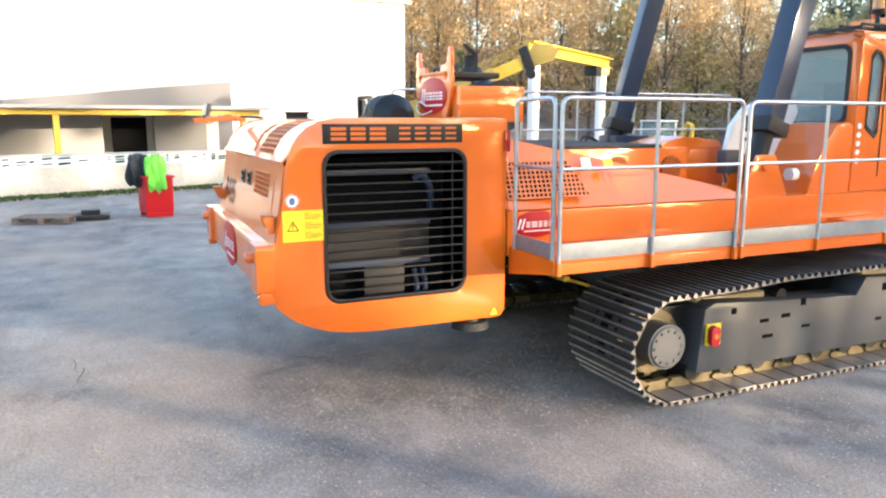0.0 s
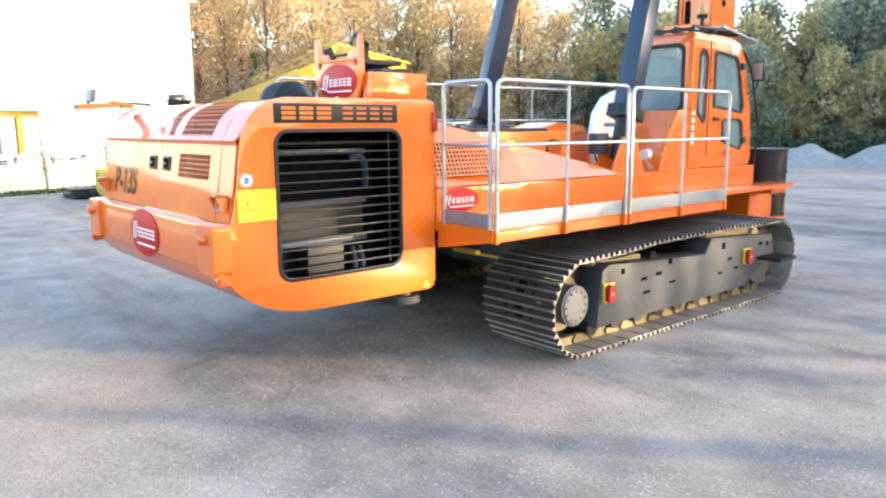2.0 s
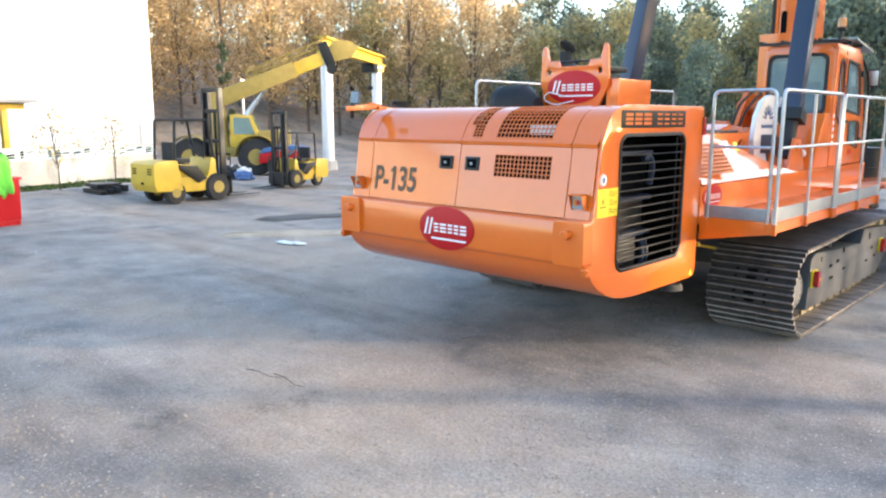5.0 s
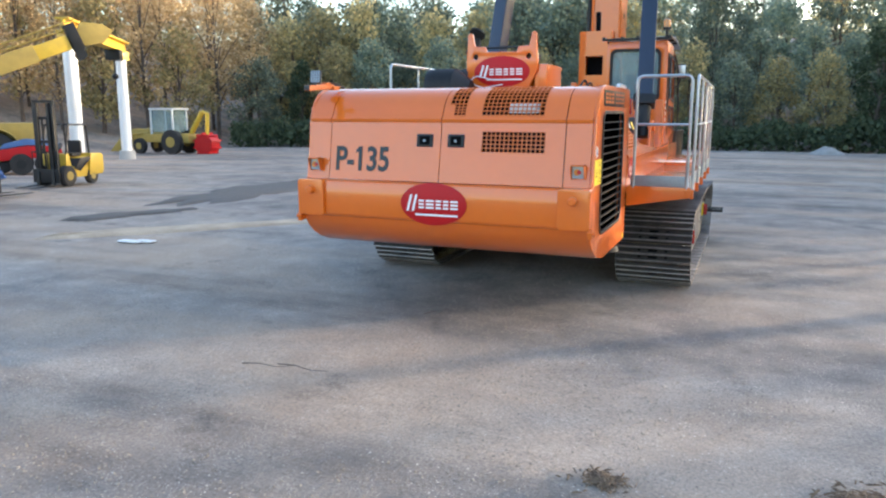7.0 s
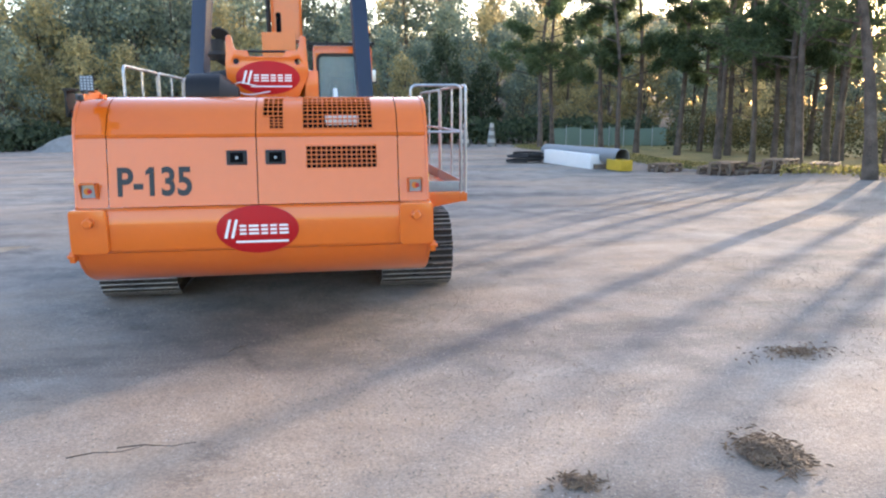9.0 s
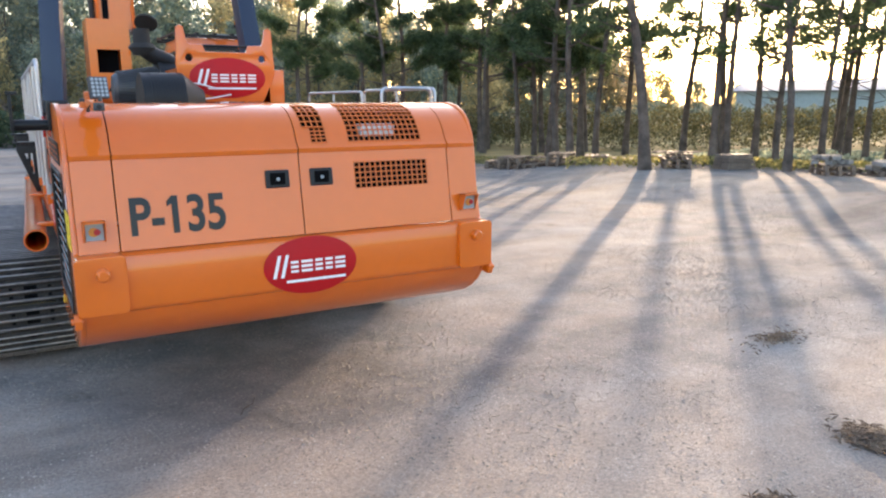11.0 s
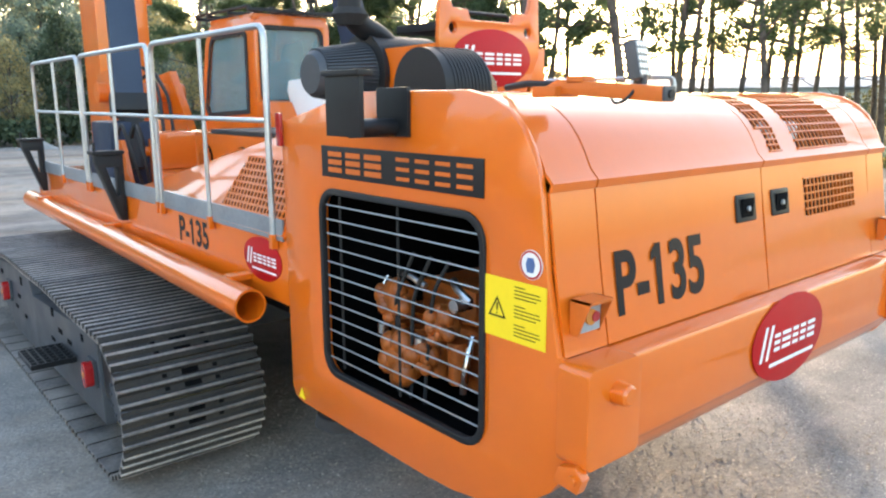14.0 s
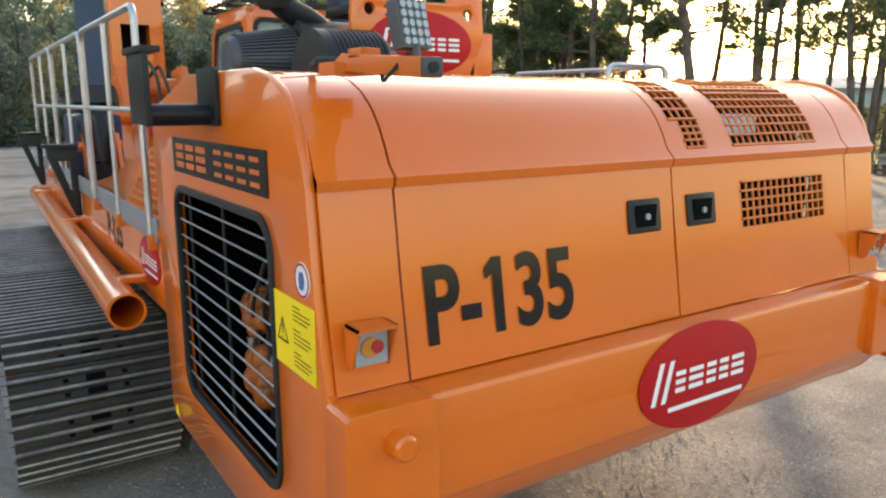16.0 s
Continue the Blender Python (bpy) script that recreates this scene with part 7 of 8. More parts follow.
for k in range(14):
    a = k * 0.9
    q = 0.55 + 0.25 * math.sin(k * 1.7)
    pipe(bm, [Vector((9.7 + q * math.cos(a + t * 0.6) * 1.2, 26.8 + q * math.sin(a + t * 0.6), lie(9.7, 26.8) + 0.06 + 0.035 * k * 0.8)) for t in range(7)], 0.05, 6)
tagged(new("hose_coil", mesh_of(bm, "hose_coil", RUBBER)), "dark heap of coiled hoses on the ground", "hose")


def striped_post(x, y):
    t = thing("striped_post", "concrete post with dark and pale bands", "post", "striped posts", (x, y, lie(x, y)))
    for k in range(6):
        bm = bmesh.new()
        cyl(bm, (0, 0, k * 0.28), (0, 0, k * 0.28 + 0.28), 0.34 - k * 0.035, 0.32 - k * 0.035, 16)
        part("band", bm, CONCRETE if k % 2 else BLOCK, t)


striped_post(10.8, 47.5)
striped_post(12.9, 48.0)

# low green screen fence under the far pines
fence = thing("screen_fence", "low pale green mesh screen fence under the pines", "fence")
SCREEN = material("green_screen_cloth", (0.14, 0.20, 0.165), 0.8, vary=0.15, scale=0.8)
f0, f1 = Vector((16.9, 46.0)), Vector((25.0, 44.5))
for k in range(8):
    q0, q1 = f0.lerp(f1, k / 8), f0.lerp(f1, (k + 1) / 8)
    fd = math.degrees(math.atan2(q1.y - q0.y, q1.x - q0.x))
    z = lie(q0.x, q0.y)
    bm = bmesh.new()
    box(bm, (0.03, -0.01, 0.12), ((q1 - q0).length - 0.03, 0.01, 1.32 + 0.08 * math.sin(k * 2.1)), 0.004, pose(q0.x, q0.y, z, 0, 0, fd))
    part("screen_panel", bm, SCREEN, fence)
    bm = bmesh.new()
    cyl(bm, (q0.x, q0.y, z - 0.2), (q0.x, q0.y, z + 1.5), 0.03, seg=8)
    part("post", bm, GALV, fence)


# ---- the west side of the yard ----
def wheel(parent, c, rad, width, axis, rim=YELLOW_WORN):
    c, ax = Vector(c), Vector(axis)
    bm = bmesh.new()
    cyl(bm, c - ax * width / 2, c + ax * width / 2, rad, seg=28)
    bmesh.ops.bevel(bm, geom=[e for e in bm.edges if e.calc_length() < rad * 0.5 and len(e.link_faces) == 2 and abs(e.link_faces[0].normal.dot(e.link_faces[1].normal)) < 0.3], offset=width * 0.14, segments=2, affect="EDGES")
    w = part("wheel", bm, RUBBER, parent, "black rubber tyre")
    bm = bmesh.new()
    cyl(bm, c - ax * (width / 2 + 0.01), c + ax * (width / 2 + 0.01), rad * 0.44, seg=20)
    part("rim", bm, rim, w)
    return w


def forklift(at, turn, label):
    """Faces +y: mast in front, counterweight behind."""
    t = thing("forklift", label, "forklift", "yellow forklifts", at, turn)
    bm = bmesh.new()
    prism(bm, [(-1.15, 0.32), (-1.22, 0.5), (-1.22, 1.02), (-1.1, 1.08), (-0.55, 1.10), (-0.50, 0.85), (-0.42, 0.32)], -0.56, 0.56, "x", 0.05)
    part("counterweight", bm, YELLOW, t, "yellow cast counterweight")
    bm = bmesh.new()
    for x in (-0.36, 0.36):
        for z in (0.76, 0.82, 0.88):
            box(bm, (x - 0.10, -1.225, z), (x + 0.10, -1.215, z + 0.03))
    box(bm, (-0.06, -1.225, 0.5), (0.06, -1.215, 0.56))
    pieces("rear_vent", bm, DARK, t)
    bm = bmesh.new()
    box(bm, (-0.50, -0.45, 0.28), (0.50, 0.62, 0.66), 0.04)
    prism(bm, [(-0.5, 0.66), (-0.5, 1.0), (0.0, 0.95), (0.05, 0.66)], -0.46, 0.46, "x", 0.03)
    prism(bm, [(0.35, 0.6), (0.66, 0.6), (0.62, 1.12), (0.5, 1.14)], -0.48, 0.48, "x", 0.03)
    part("chassis", bm, YELLOW, t)
    bm = bmesh.new()
    prism(bm, [(-0.52, 0.9), (-0.5, 0.98), (0.02, 0.94), (0.3, 0.6), (0.05, 0.5)], -0.57, 0.57, "x", 0.02)
    part("side_trim", bm, BLACK, t)
    bm = bmesh.new()
    box(bm, (-0.25, -0.42, 1.0), (0.25, 0.02, 1.12), 0.04)
    box(bm, (-0.25, -0.50, 1.08), (0.25, -0.38, 1.55), 0.04)
    part("seat", bm, RUBBER, t)
    for x in (-0.46, 0.46):
        bm = bmesh.new()
        pipe(bm, bend([(x, -0.58, 1.05), (x, -0.52, 2.12), (x, 0.42, 2.12), (x, 0.60, 1.1)], 0.08), 0.035, 8)
        part("guard_post", bm, BLACK, t)
    bm = bmesh.new()
    for k in range(7):
        box(bm, (-0.46, -0.48 + k * 0.145, 2.11), (0.46, -0.45 + k * 0.145, 2.14))
    pieces("guard_bar", bm, BLACK, t)
    for x in (-0.36, -0.24, 0.24, 0.36):
        bm = bmesh.new()
        hi = 2.95 if abs(x) > 0.3 else 2.85
        box(bm, (x - 0.045, 0.86 if abs(x) > 0.3 else 0.93, 0.12), (x + 0.045, 1.0 if abs(x) > 0.3 else 1.05, hi), 0.008)
        part("mast_channel", bm, BLACK, t)
    bm = bmesh.new()
    for z in (0.5, 1.5, 2.3, 2.86):
        box(bm, (-0.4, 0.88, z), (0.4, 0.96, z + 0.1), 0.006)
    for x in (-0.1, 0.1):
        cyl(bm, (x, 0.93, 0.3), (x, 0.93, 2.3), 0.035, seg=10)
    part("mast_crosshead", bm, BLACK, t)
    bm = bmesh.new()
    box(bm, (-0.52, 1.05, 0.15), (0.52, 1.09, 0.62), 0.006)
    for k in range(6):
        box(bm, (-0.5 + k * 0.2 - 0.012, 1.06, 0.6), (-0.5 + k * 0.2 + 0.012, 1.08, 1.2))
    box(bm, (-0.52, 1.06, 1.18), (0.52, 1.08, 1.22))
    part("load_backrest", bm, BLACK, t)
    for x in (-0.3, 0.3):
        bm = bmesh.new()
        prism(bm, [(1.08, 0.05), (2.15, 0.05), (2.15, 0.065), (1.14, 0.095), (1.13, 0.55), (1.08, 0.55)], x - 0.06, x + 0.06, "x", 0.004)
        part("fork", bm, BLACK, t)
    for x in (-0.45, 0.45):
        wheel(t, (x, 0.62, 0.36), 0.36, 0.26, (1, 0, 0))
        wheel(t, (x, -0.62, 0.28), 0.28, 0.2, (1, 0, 0))
    bm = bmesh.new()
    cyl(bm, (0.3, 0.42, 1.1), (0.12, 0.2, 1.32), 0.015, seg=8)
    cyl(bm, (0.12, 0.19, 1.33), (0.13, 0.22, 1.35), 0.16, seg=20)
    part("steering_wheel", bm, BLACK, t)
    return t


forklift((-14.15, 4.95, lie(-14.15, 4.95)), 5, "yellow forklift truck with a tall dark mast")
small_fork = forklift((0, 0, 0), 0, "small older yellow forklift truck with a dark mast")
small_fork.matrix_basis = pose(-15.5, 9.5, lie(-15.5, 9.5), 0, 0, 190) @ Matrix.Scale(0.8, 4)

# mobile crane
crane = thing("mobile_crane", "worn yellow mobile crane with a lattice-topped boom", "crane", "", (-24.1, 12.0, lie(-24, 12)), -38)
bm = bmesh.new()
box(bm, (-0.75, -1.9, 0.75), (0.75, 2.6, 1.15), 0.05)
box(bm, (-0.6, 1.0, 1.15), (0.6, 2.7, 1.85), 0.12)
part("chassis", bm, YELLOW_WORN, crane)
bm = bmesh.new()
prism(bm, [(-0.75, 1.1), (0.15, 1.1), (0.05, 2.4), (-0.05, 2.95), (-0.5, 2.95), (-0.6, 2.4)], -0.32, 0.32, "x", 0.04)
part("king_post", bm, YELLOW_WORN, crane, "worn yellow king post under the boom")
bm = bmesh.new()
prism(bm, [(0.25, 1.15), (1.35, 1.15), (1.45, 1.75), (1.15, 2.45), (0.3, 2.5)], -0.6, 0.6, "x", 0.05)
ccab = part("crane_cab", bm, YELLOW, crane)
bm = bmesh.new()
for x in (-0.615, 0.605):
    prism(bm, [(0.42, 1.68), (1.28, 1.68), (1.06, 2.35), (0.42, 2.38)], x, x + 0.01)
prism(bm, [(1.46, 1.75), (1.48, 1.75), (1.18, 2.42), (1.16, 2.42)], -0.5, 0.5)
pieces("cab_window", bm, GLASS, ccab)
for x in (-0.85, 0.85):
    for y in (-1.3, 1.35):
        wheel(crane, (x, y, 0.76), 0.76, 0.5, (1, 0, 0))
        bm = bmesh.new()
        for k in range(9):
            a0, a1 = radians(k * 20), radians(k * 20 + 20)
            bm.faces.new([bm.verts.new((x + dx, y + 0.88 * math.cos(a), 0.76 + 0.88 * math.sin(a))) for dx, a in ((-0.3, a0), (0.3, a0), (0.3, a1), (-0.3, a1))])
        bmesh.ops.remove_doubles(bm, verts=bm.verts, dist=1e-5)
        bmesh.ops.solidify(bm, geom=bm.faces[:], thickness=0.03)
        part("mudguard", bm, YELLOW_WORN, crane)
iv = crane.matrix_basis.inverted() @ Matrix.Translation((0, 0, lie(-24, 12)))
ba, bb = iv @ Vector((-24.3, 11.7, 3.05)), iv @ Vector((-21.35, 15.9, 5.1))
bd = (bb - ba).normalized()
bq = bd.to_track_quat("Y", "Z").to_matrix().to_4x4()
bm = bmesh.new()
box(bm, (-0.28, -0.3, -0.33), (0.28, 3.6, 0.33), 0.04, Matrix.Translation(ba) @ bq)
boom = part("boom", bm, YELLOW_WORN, crane, "worn yellow telescopic boom")
bm = bmesh.new()
box(bm, (-0.22, 3.6, -0.27), (0.22, (bb - ba).length - 0.7, 0.27), 0.03, Matrix.Translation(ba) @ bq)
part("boom_section", bm, YELLOW, boom)
bm = bmesh.new()
L_ = (bb - ba).length + 0.2
prism(bm, [(L_ - 0.5, -0.3), (L_ - 0.5, 0.3), (L_ - 0.2, 0.55), (L_ + 0.5, 0.25), (L_ + 0.75, -0.1), (L_ + 0.3, -0.4)], -0.2, 0.2, "x", 0.03)
bmesh.ops.transform(bm, matrix=Matrix.Translation(ba) @ bq, verts=bm.verts)
part("boom_head", bm, YELLOW_WORN, boom)
bm = bmesh.new()
box(bm, (-0.28, L_ - 0.85, -0.42), (0.28, L_ - 0.45, 0.62), 0.05, Matrix.Translation(ba) @ bq)
cyl(bm, (Matrix.Translation(ba) @ bq) @ Vector((-0.3, L_ - 0.7, -0.55)), (Matrix.Translation(ba) @ bq) @ Vector((0.3, L_ - 0.7, -0.55)), 0.2, seg=18)
part("sheave_block", bm, BLACK, boom, "black sheave block")
bm = bmesh.new()
M4 = Matrix.Translation(ba) @ bq
for x in (-0.2, 0.2):
    for z in (0.42, 0.66):
        pipe(bm, [M4 @ Vector((x, 1.6, z)), M4 @ Vector((x, L_ - 0.4, z + 0.05))], 0.02, 6)
    for k in range(8):
        y = 1.6 + k * (L_ - 2.2) / 8
        pipe(bm, [M4 @ Vector((x, y, 0.45)), M4 @ Vector((x, y + (L_ - 2.2) / 16, 0.68)), M4 @ Vector((x, y + (L_ - 2.2) / 8, 0.45))], 0.015, 5)
part("lattice_jib", bm, YELLOW_WORN, boom)
bm = bmesh.new()
cyl(bm, (0.0, 0.3, 1.6), ba + bd * 2.2 + Vector((0, 0, -0.3)), 0.14, 0.10, 14)
part("lift_cylinder", bm, CHROME, boom)
# bundled goods under covers beside the crane
r = random.Random(5)
for k, mat in enumerate((HAZARD, BLUE, HAZARD, DARK_CLOTH, HAZARD, BLUE)):
    bm = bmesh.new()
    ball(bm, (0, 0, 0), 1, 4)
    bx, by = -20.9 + k * 0.42 + r.uniform(-0.1, 0.1), 10.0 + r.uniform(-0.4, 0.7)
    w, d, h = r.uniform(0.22, 0.36), r.uniform(0.2, 0.3), r.uniform(0.15, 0.26)
    for v in bm.verts:
        c = Vector([math.copysign(abs(q) ** 0.6, q) for q in v.co])
        f = 1 + 0.5 * noise.noise(c * 1.7 + Vector((k * 5, 0, 0))) + 0.2 * noise.noise(c * 5)
        v.co = (bx + c.x * w * f, by + c.y * d * f, lie(bx, by) + h * 0.9 + c.z * h * (f if c.z > 0 else 1))
    tagged(new("stuffed_sack", mesh_of(bm, "stuffed_sack", mat, 70)), ("crumpled pale sack lying beside the crane", "crumpled blue sack lying beside the crane", "dark sack lying beside the crane")[0 if mat is HAZARD else 1 if mat is BLUE else 2], "sack", "sacks by the crane")
TRAIL = pose(-21.9, 13.5, lie(-20, 12) + 0.05, 0, 0, 50) @ Matrix.Diagonal((0.72, 0.8, 0.72, 1))
bm = bmesh.new()
prism(bm, [(-1.5, 0.55), (1.4, 0.75), (1.3, 1.25), (-0.2, 1.3), (-1.4, 1.1)], -0.7, 0.7, "y", 0.03)
bmesh.ops.transform(bm, matrix=TRAIL, verts=bm.verts)
trailer = thing("tarped_trailer", "small trailer with a red body and blue tarpaulin", "trailer")
part("trailer_body", bm, RED, trailer)
bm = bmesh.new()
prism(bm, [(-1.45, 1.12), (-0.2, 1.32), (1.32, 1.27), (1.1, 1.5), (-0.3, 1.62), (-1.2, 1.4)], -0.74, 0.74, "y", 0.03)
bmesh.ops.transform(bm, matrix=TRAIL, verts=bm.verts)
part("tarpaulin", bm, BLUE, trailer)
for x in (-0.5, 0.6):
    for y in (-0.72, 0.72):
        c = TRAIL @ Vector((x, y, 0.38))
        ax = pose(0, 0, 0, 0, 0, 50) @ Vector((0, 1, 0))
        wheel(trailer, c, 0.38, 0.2, ax, BLACK)

# gantry
gantry = thing("gantry_crane", "yellow gantry beam on thick white posts", "gantry")
g1, g2 = Vector((-23.8, 17.2, lie(-23.8, 17.2))), Vector((-28.0, 24.0, lie(-28.0, 24.0)))
for g in (g1, g2):
    bm = bmesh.new()
    cyl(bm, (g.x, g.y, g.z + 0.35), (g.x, g.y, g.z + 5.1), 0.27, seg=28)
    cyl(bm, (g.x, g.y, g.z + 2.6), (g.x, g.y, g.z + 2.66), 0.29, seg=28)
    gp = part("gantry_post", bm, WHITE, gantry, "thick white tubular post")
    bm = bmesh.new()
    cyl(bm, (g.x, g.y, g.z - 0.4), (g.x, g.y, g.z + 0.45), 0.46, 0.38, 28)
    part("post_base", bm, CONCRETE, gp)
    bm = bmesh.new()
    box(bm, (g.x - 0.3, g.y - 0.3, g.z + 5.1), (g.x + 0.3, g.y + 0.3, g.z + 5.5), 0.03)
    part("post_head", bm, YELLOW, gp)
gd = (g2 - g1).normalized()
gq = gd.to_track_quat("Y", "Z").to_matrix().to_4x4()
bm = bmesh.new()
GL = (g2 - g1).length
for z0, z1, w in ((5.50, 5.58, 0.28), (5.58, 6.0, 0.05), (6.0, 6.08, 0.28)):
    box(bm, (-w, -0.7, z0), (w, GL + 0.9, z1), 0.008, Matrix.Translation(g1) @ gq)
part("gantry_beam", bm, YELLOW, gantry, "yellow I-section gantry beam")
bm = bmesh.new()
box(bm, (-0.35, GL - 1.6, 5.0), (0.35, GL - 0.9, 5.5), 0.04, Matrix.Translation(g1) @ gq)
cyl(bm, (Matrix.Translation(g1) @ gq) @ Vector((0, GL - 1.25, 4.3)), (Matrix.Translation(g1) @ gq) @ Vector((0, GL - 1.25, 5.0)), 0.05, seg=8)
ball(bm, (Matrix.Translation(g1) @ gq) @ Vector((0, GL - 1.25, 4.2)), 0.16, 2)
part("chain_hoist", bm, BLACK, gantry)

# backhoe loader
hoe = thing("backhoe_loader", "yellow backhoe loader with a red auger drum", "backhoe", "", (-31.6, 31.2, lie(-31.6, 31.2)), -87)
bm = bmesh.new()
box(bm, (-0.7, -1.6, 0.7), (0.7, 1.9, 1.25), 0.08)
box(bm, (-0.55, -2.6, 0.85), (0.55, -1.3, 1.55), 0.12)
part("hoe_body", bm, YELLOW_WORN, hoe)
bm = bmesh.new()
for x in (-0.66, 0.66):
    for y in (-0.9, 0.75):
        box(bm, (x - 0.05, y - 0.05, 1.2), (x + 0.05, y + 0.05, 2.75), 0.01)
box(bm, (-0.75, -1.0, 2.72), (0.75, 0.9, 2.84), 0.04)
hc = part("cab_frame", bm, HAZARD, hoe)
bm = bmesh.new()
box(bm, (-0.64, -0.86, 1.35), (0.64, 0.72, 2.7))
part("cab_window", bm, GLASS, hc)
for x in (-0.8, 0.8):
    wheel(hoe, (x, 0.75, 0.75), 0.75, 0.42, (1, 0, 0))
    wheel(hoe, (x, -1.75, 0.48), 0.48, 0.32, (1, 0, 0))
bm = bmesh.new()
pipe(bm, [(0, 1.4, 0.9), (0, 1.75, 1.5), (0, 2.5, 2.6)], 0.17, 8)
pipe(bm, [(0, 2.5, 2.6), (0, 2.85, 2.5), (0, 2.75, 0.9)], 0.14, 8)
part("hoe_arm", bm, YELLOW, hoe)
bm = bmesh.new()
cyl(bm, (-0.45, 2.75, 0.62), (0.45, 2.75, 0.62), 0.62, seg=24)
drum = part("red_drum", bm, RED, hoe, "red toothed drum")
bm = bmesh.new()
for k in range(10):
    a = k * math.pi / 5
    box(bm, (-0.5, -0.06, 0.55), (0.5, 0.06, 0.72), 0.01, Matrix.Translation((0, 2.75, 0.62)) @ Matrix.Rotation(a, 4, "X"))
pieces("drum_tooth", bm, RED, drum)
bm = bmesh.new()
prism(bm, [(-4.0, 0.1), (-3.2, 0.1), (-3.0, 0.8), (-3.1, 1.0)], -1.0, 1.0, "x", 0.03)
pipe(bm, [(-0.55, -1.2, 1.3), (-0.55, -2.4, 1.2), (-0.55, -3.2, 0.6)], 0.09, 8)
pipe(bm, [(0.55, -1.2, 1.3), (0.55, -2.4, 1.2), (0.55, -3.2, 0.6)], 0.09, 8)
part("loader_bucket", bm, YELLOW_WORN, hoe)
for px, py in ((-27.5, 15.0), (-36.5, 14.0)):
    bm = bmesh.new()
    pz = lie(px, py)
    cyl(bm, (px, py, pz - 0.2), (px, py, pz + 4.2), 0.08, 0.06, 12)
    box(bm, (px - 0.1, py - 0.1, pz + 4.2), (px + 0.1, py + 0.1, pz + 4.26))
    tagged(new("lamp_pole", mesh_of(bm, "lamp_pole", GALV)), "thin grey metal pole behind the machines", "pole", "grey poles")

# low painted wall, grass verge, canopy shed and white hall
w0, w1 = Vector((-16.9, -7.0)), Vector((-22.6, 8.0))
wd = (w1 - w0).normalized()
wm = frame_m((w0.x, w0.y, 0.10 - 0.20), (wd.x, wd.y, -0.004), (-wd.y, wd.x, 0))
WL = (w1 - w0).length
yard_wall = tagged(new("yard_wall"), "low whitewashed yard wall with a painted band", "wall", kind="structure")
bm = bmesh.new()
box(bm, (-14, -0.12, -0.7), (WL, 0.12, 0.92), 0.01, wm)
part("wall_plinth", bm, WHITEWASH, yard_wall)
bm = bmesh.new()
box(bm, (-14, -0.10, 0.92), (WL, 0.10, 1.26), 0.008, wm)
part("painted_band", bm, material("pale_blue_paint", (0.50, 0.60, 0.62), 0.7, vary=0.15, scale=2), yard_wall)
bm = bmesh.new()
r = random.Random(9)
x = -13.5
side = -0.104
while x < WL - 0.3:
    w = r.uniform(0.08, 0.4)
    for z in (1.02, 1.10, 1.18):
        if r.random() < 0.62:
            hh = r.uniform(0.02, 0.045)
            for sg in (-1, 1):
                bm.faces.new([bm.verts.new(wm @ Vector(p)) for p in ((x, sg * 0.104, z - hh), (x + w, sg * 0.104, z - hh * 0.4), (x + w * 0.9, sg * 0.104, z + hh), (x + w * 0.1, sg * 0.104, z + hh * 0.6))])
    x += w + r.uniform(0.02, 0.2)
part("painted_ornament", bm, GREY_TXT, yard_wall, smooth=0)
bm = bmesh.new()
box(bm, (-14, -0.16, 1.26), (WL, 0.16, 1.31), 0.008, wm)
box(bm, (-14, -0.13, 0.90), (WL, 0.13, 0.93), 0.004, wm)
part("wall_coping", bm, CONCRETE, yard_wall)
side_dir = Vector((wd.y, -wd.x))
gpts = [tuple(w0 - wd * 14 + side_dir * 0.75), tuple(w0 + side_dir * 0.75), tuple(w1 + side_dir * 0.75)]
hedge("grass_verge", gpts, 0.12, 0.6, 7000, leaf_material("green_grass", (0.05, 0.09, 0.02), (0.16, 0.22, 0.06)), "green grass verge along the low wall", 51, 0.09)
bm = bmesh.new()
box(bm, (-14, -1.55, -0.3), (WL, -1.40, 0.09), 0.01, wm)
tagged(new("kerb", mesh_of(bm, "kerb", CONCRETE)), "pale concrete kerb before the grass verge", "kerb", kind="structure")

hall = thing("white_hall", "large plain white industrial hall", "building")
hm = frame_m((-46.5, 19.6, 0), Vector((0.12, -0.99, 0)), Vector((-0.99, -0.12, 0)))
bm = bmesh.new()
box(bm, (0, 0, -10.6), (62, 22, 0.5), 0, frame_m((-46.5, 19.6, 0), Vector((0.12, -0.99, 0)), Vector((-0.99, -0.12, 0))))
part("hall_wall", bm, RENDERED, hall)
bm = bmesh.new()
box(bm, (-0.4, -0.4, -10.85), (62.4, 22.4, -10.6), 0, hm)
part("hall_roof", bm, SHEETING, hall)

s0 = Vector((-24.6, -9.0))
s1 = Vector((-27.0, 4.9))
sd = (s1 - s0).normalized()
smx = frame_m((s1.x, s1.y, 0), (-sd.x, -sd.y, 0), (-sd.y, sd.x, 0))
SL = 30.0
shed = thing("canopy_shed", "open canopy shed with a yellow eaves beam", "shed")
base = smx
flip = -1 if (smx @ Vector((0, 1, 0)) - smx.translation).x > 0 else 1


SHED_Z = -0.28


def shed_box(name, mat, x0, y0, z0, x1, y1, z1, label="", bev=0.01):
    bm = bmesh.new()
    pts = [base @ Vector((x, y * flip, 0)) for x, y in ((x0, y0), (x1, y0), (x1, y1), (x0, y1))]
    prism(bm, [(p.x, p.y) for p in pts], z0 + SHED_Z, z1 + SHED_Z, "z", bev)
    return part(name, bm, mat, shed, label)


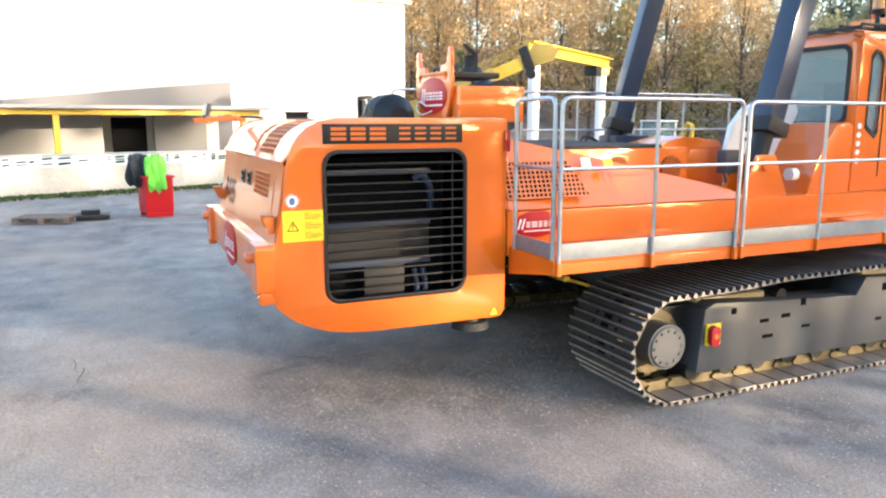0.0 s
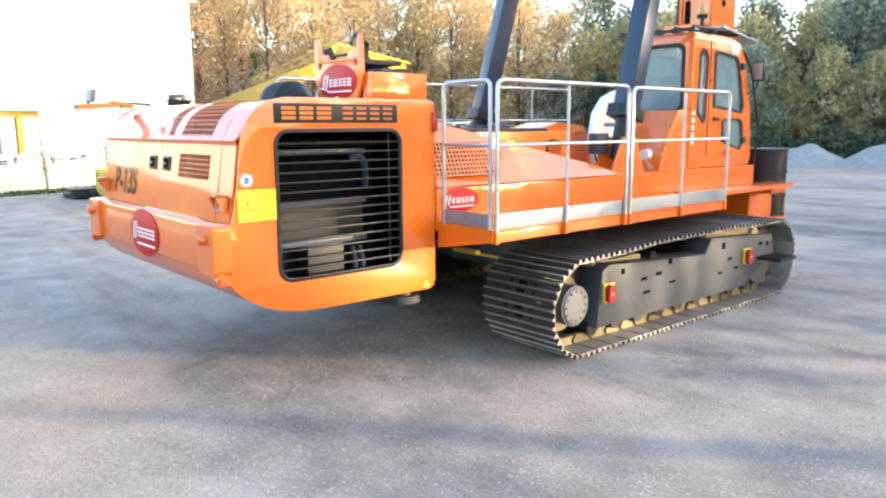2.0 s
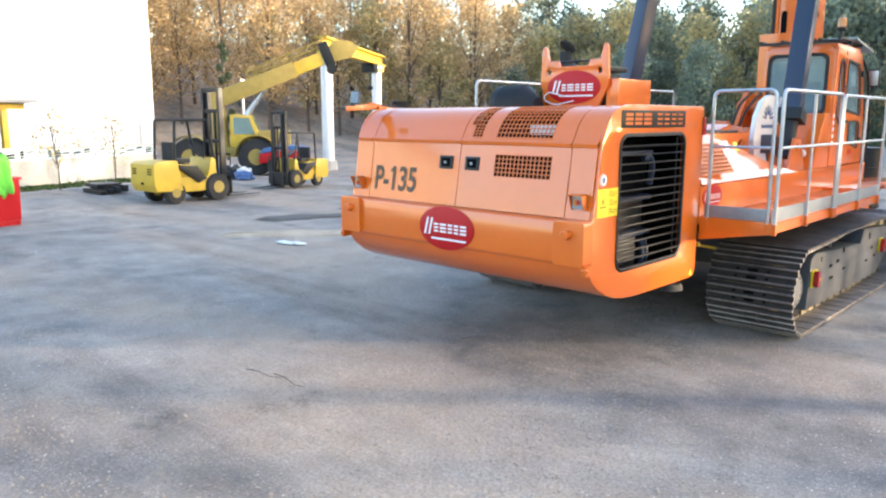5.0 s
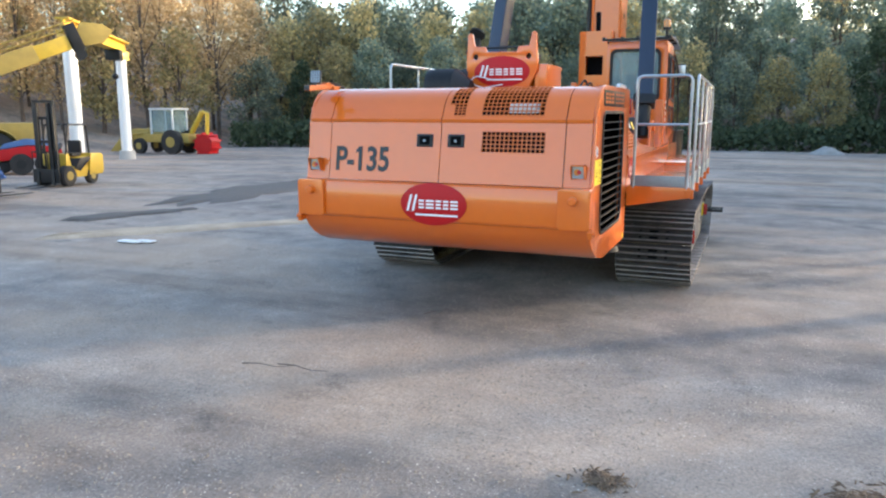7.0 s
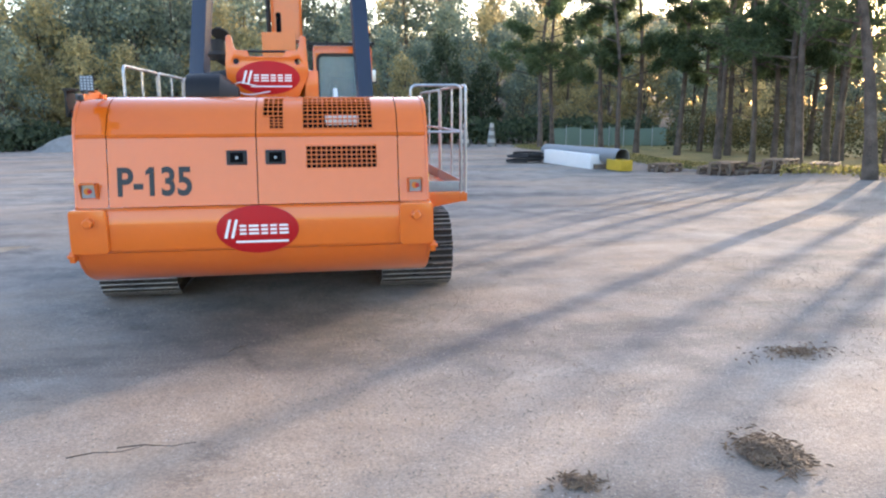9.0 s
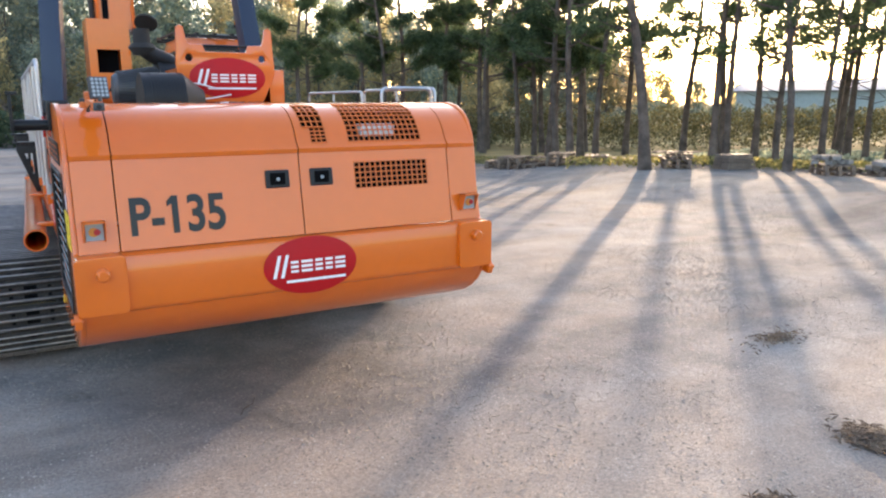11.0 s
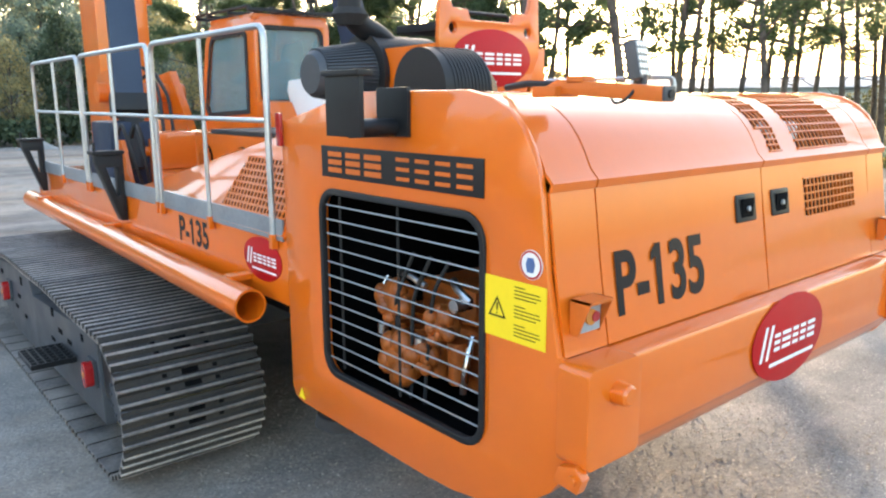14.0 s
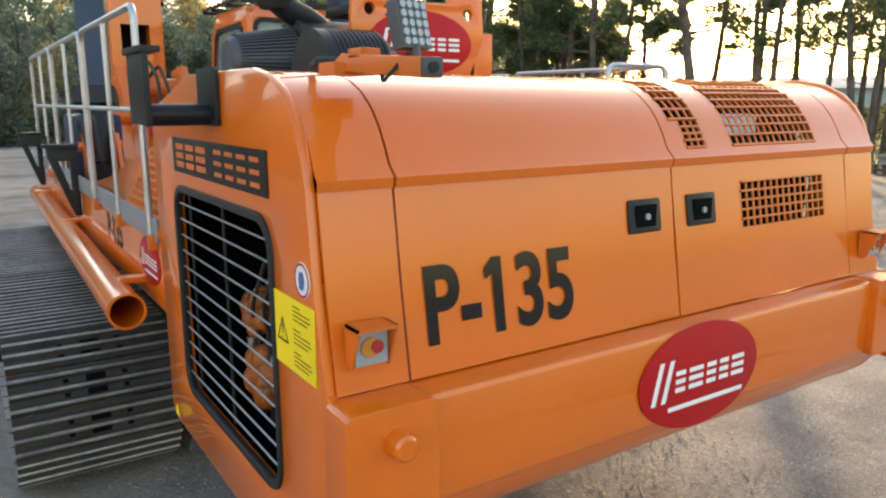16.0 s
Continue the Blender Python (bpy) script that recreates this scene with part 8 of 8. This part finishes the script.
shed_box("canopy_roof", SHEETING, -0.6, -0.5, 2.92, SL, 6.0, 3.05, "pale profiled canopy roof")
shed_box("eaves_beam", YELLOW, -0.3, -0.1, 2.68, SL, 0.1, 2.90, "yellow painted eaves beam")
for x in (0.3, 7.6, 15.0):
    shed_box("canopy_post", YELLOW, x, 0.0, -0.2, x + 0.22, 0.22, 2.7)
shed_box("back_wall", RENDERED, -0.2, 5.6, -0.2, SL, 5.9, 2.92)
shed_box("roller_door", SHEETING, 11.5, 5.3, 0.0, 20.0, 5.55, 2.8, "pale roller door")
for k in range(14):
    shed_box("door_slat", SHEETING, 11.5, 5.24, 0.1 + k * 0.19, 20.0, 5.30, 0.24 + k * 0.19, "", 0)
shed_box("side_panel", SHEETING, 5.4, 4.2, 0.0, 9.6, 4.4, 2.7, "grey sheet panel")
shed_box("side_panel", SHEETING, 0.8, 4.2, 0.0, 3.2, 4.4, 2.7, "grey sheet panel")
shed_box("doorway", DARK, 3.5, 4.4, 0.0, 5.0, 4.5, 2.6, "dark open doorway")
gable = [base @ Vector((x, y * flip, 0)) for x, y in ((-1.4, 7.0), (9.0, 7.0), (9.0, 16.0), (-1.4, 16.0))]
bm = bmesh.new()
lo_v = [bm.verts.new((p.x, p.y, -0.5)) for p in gable]
hi_v = [bm.verts.new((p.x, p.y, z)) for p, z in zip(gable, (4.2, 3.1, 3.1, 4.2))]
bm.faces.new(lo_v), bm.faces.new(hi_v[::-1])
for i in range(4):
    bm.faces.new((lo_v[i], hi_v[i], hi_v[(i + 1) % 4], lo_v[(i + 1) % 4]))
bmesh.ops.recalc_face_normals(bm, faces=bm.faces)
part("gable_hall", bm, material("weathered_grey_sheet", (0.13, 0.13, 0.135), 0.7, vary=0.12, scale=0.8), shed, "grey sheet-clad lean-to hall")
bm = bmesh.new()
lo_v = [bm.verts.new((p.x, p.y, z + 0.004)) for p, z in zip(gable, (4.2, 3.1, 3.1, 4.2))]
hi_v = [bm.verts.new((p.x, p.y, z + 0.14)) for p, z in zip(gable, (4.2, 3.1, 3.1, 4.2))]
bm.faces.new(lo_v), bm.faces.new(hi_v[::-1])
for i in range(4):
    bm.faces.new((lo_v[i], hi_v[i], hi_v[(i + 1) % 4], lo_v[(i + 1) % 4]))
bmesh.ops.recalc_face_normals(bm, faces=bm.faces)
part("gable_roof", bm, CONCRETE, shed)
conifer = broadleaf("narrow dark green conifer beside the shed", LEAF_HEDGE, 3.4, 0.55, 1500, 61, 0.16, 0.02, "conifer", 0.3)
p = base @ Vector((10.3, flip * 1.6, 0))
conifer.matrix_basis = pose(p.x, p.y, lie(p.x, p.y))
conifer2 = broadleaf("narrow dark cypress behind the crane", LEAF_HEDGE, 7.5, 0.7, 1800, 62, 0.2, 0.02, "conifer", 0.4)
conifer2.matrix_basis = pose(-38.5, 20.5, lie(-38.5, 20.5))
for x, y, sd_ in ((-19.3, 3.6, 63), (-20.2, 5.6, 64)):
    sap = broadleaf("young sapling with sparse yellow leaves", LEAF_GOLD, 2.4, 0.8, 190, sd_, 0.09, 0.35, "sapling", 0.16)
    sap.matrix_basis = pose(x, y, lie(x, y)) @ Matrix.Diagonal((1, 1, 1, 1))

# red bin with jackets, pallets and a dark tray
bin_ = thing("red_bin", "red steel bin with jackets hung over it", "bin", "", (-12.75, 0.05, lie(-12.75, 0.05)), 12)
bm = bmesh.new()
prism(bm, [(-0.34, 0.10), (0.34, 0.10), (0.38, 0.95), (-0.38, 0.95)], -0.32, 0.32, "y", 0.02)
part("bin_body", bm, RED, bin_)
bm = bmesh.new()
box(bm, (-0.41, -0.36, 0.93), (0.41, 0.36, 0.98), 0.01)
for x in (-0.28, 0.28):
    box(bm, (x - 0.05, -0.3, 0.0), (x + 0.05, 0.3, 0.10), 0.01)
box(bm, (0.30, -0.04, 0.95), (0.36, 0.04, 1.2), 0.01)
part("bin_rim", bm, RED, bin_)


def jacket(name, mat, x, y, w, d, z0, z1, seed, label):
    """A crumpled garment hung over the rim."""
    bm = bmesh.new()
    ball(bm, (0, 0, 0), 1, 5)
    for v in bm.verts:
        c = Vector([math.copysign(abs(q) ** 0.6, q) for q in v.co])
        fold = 1 + 0.14 * math.sin(9 * math.atan2(c.y, c.x) + seed + 2 * c.z) * (0.7 - 0.3 * c.z) + 0.45 * noise.noise(Vector((c.x * 1.8, c.y * 1.8, c.z * 1.3 + seed * 7)))
        hang = 0.16 * noise.noise(Vector((c.x * 2.5 + 9, c.y * 2.5, seed)))
        v.co = (-12.75 + x + c.x * w * fold, 0.05 + y + c.y * d * fold, lie(-12.75, 0.05) + (z0 + z1) / 2 + c.z * (z1 - z0) / 2 + hang)
    tagged(new(name, mesh_of(bm, name, mat, 70)), label, "jacket", "jackets on the bin")


jacket("jacket", DARK_CLOTH, -0.12, -0.34, 0.30, 0.24, 0.72, 1.45, 1, "dark work jacket hung over the red bin")
jacket("jacket", GREEN_CLOTH, 0.30, 0.02, 0.16, 0.20, 0.62, 1.42, 2, "bright green vest hung over the red bin")
q2 = copy_thing(pal, pose(-12.5, -2.3, lie(-12.5, -2.3), 0, 0, 75))
tagged(q2, "pale wooden pallet lying before the grass verge")
bm = bmesh.new()
tz = lie(-12.8, -1.4)
box(bm, (-13.2, -1.75, tz), (-12.4, -1.0, tz + 0.12), 0.02)
box(bm, (-13.0, -1.6, tz + 0.12), (-12.6, -1.2, tz + 0.22), 0.02)
tagged(new("dark_tray", mesh_of(bm, "dark_tray", BLACK)), "low black tray lying on the yard", "tray")
bm = bmesh.new()
for k in range(4):
    box(bm, (-17.6, 3.6 + k * 0.2, lie(-17, 4) + k * 0.02), (-16.3, 3.75 + k * 0.2, lie(-17, 4) + 0.12 + k * 0.04), 0.01)
box(bm, (-17.4, 3.6, lie(-17, 4) + 0.18), (-16.6, 4.3, lie(-17, 4) + 0.28), 0.02)
tagged(new("fork_rack", mesh_of(bm, "fork_rack", BLACK)), "low dark rack of steel parts on the ground", "rack")
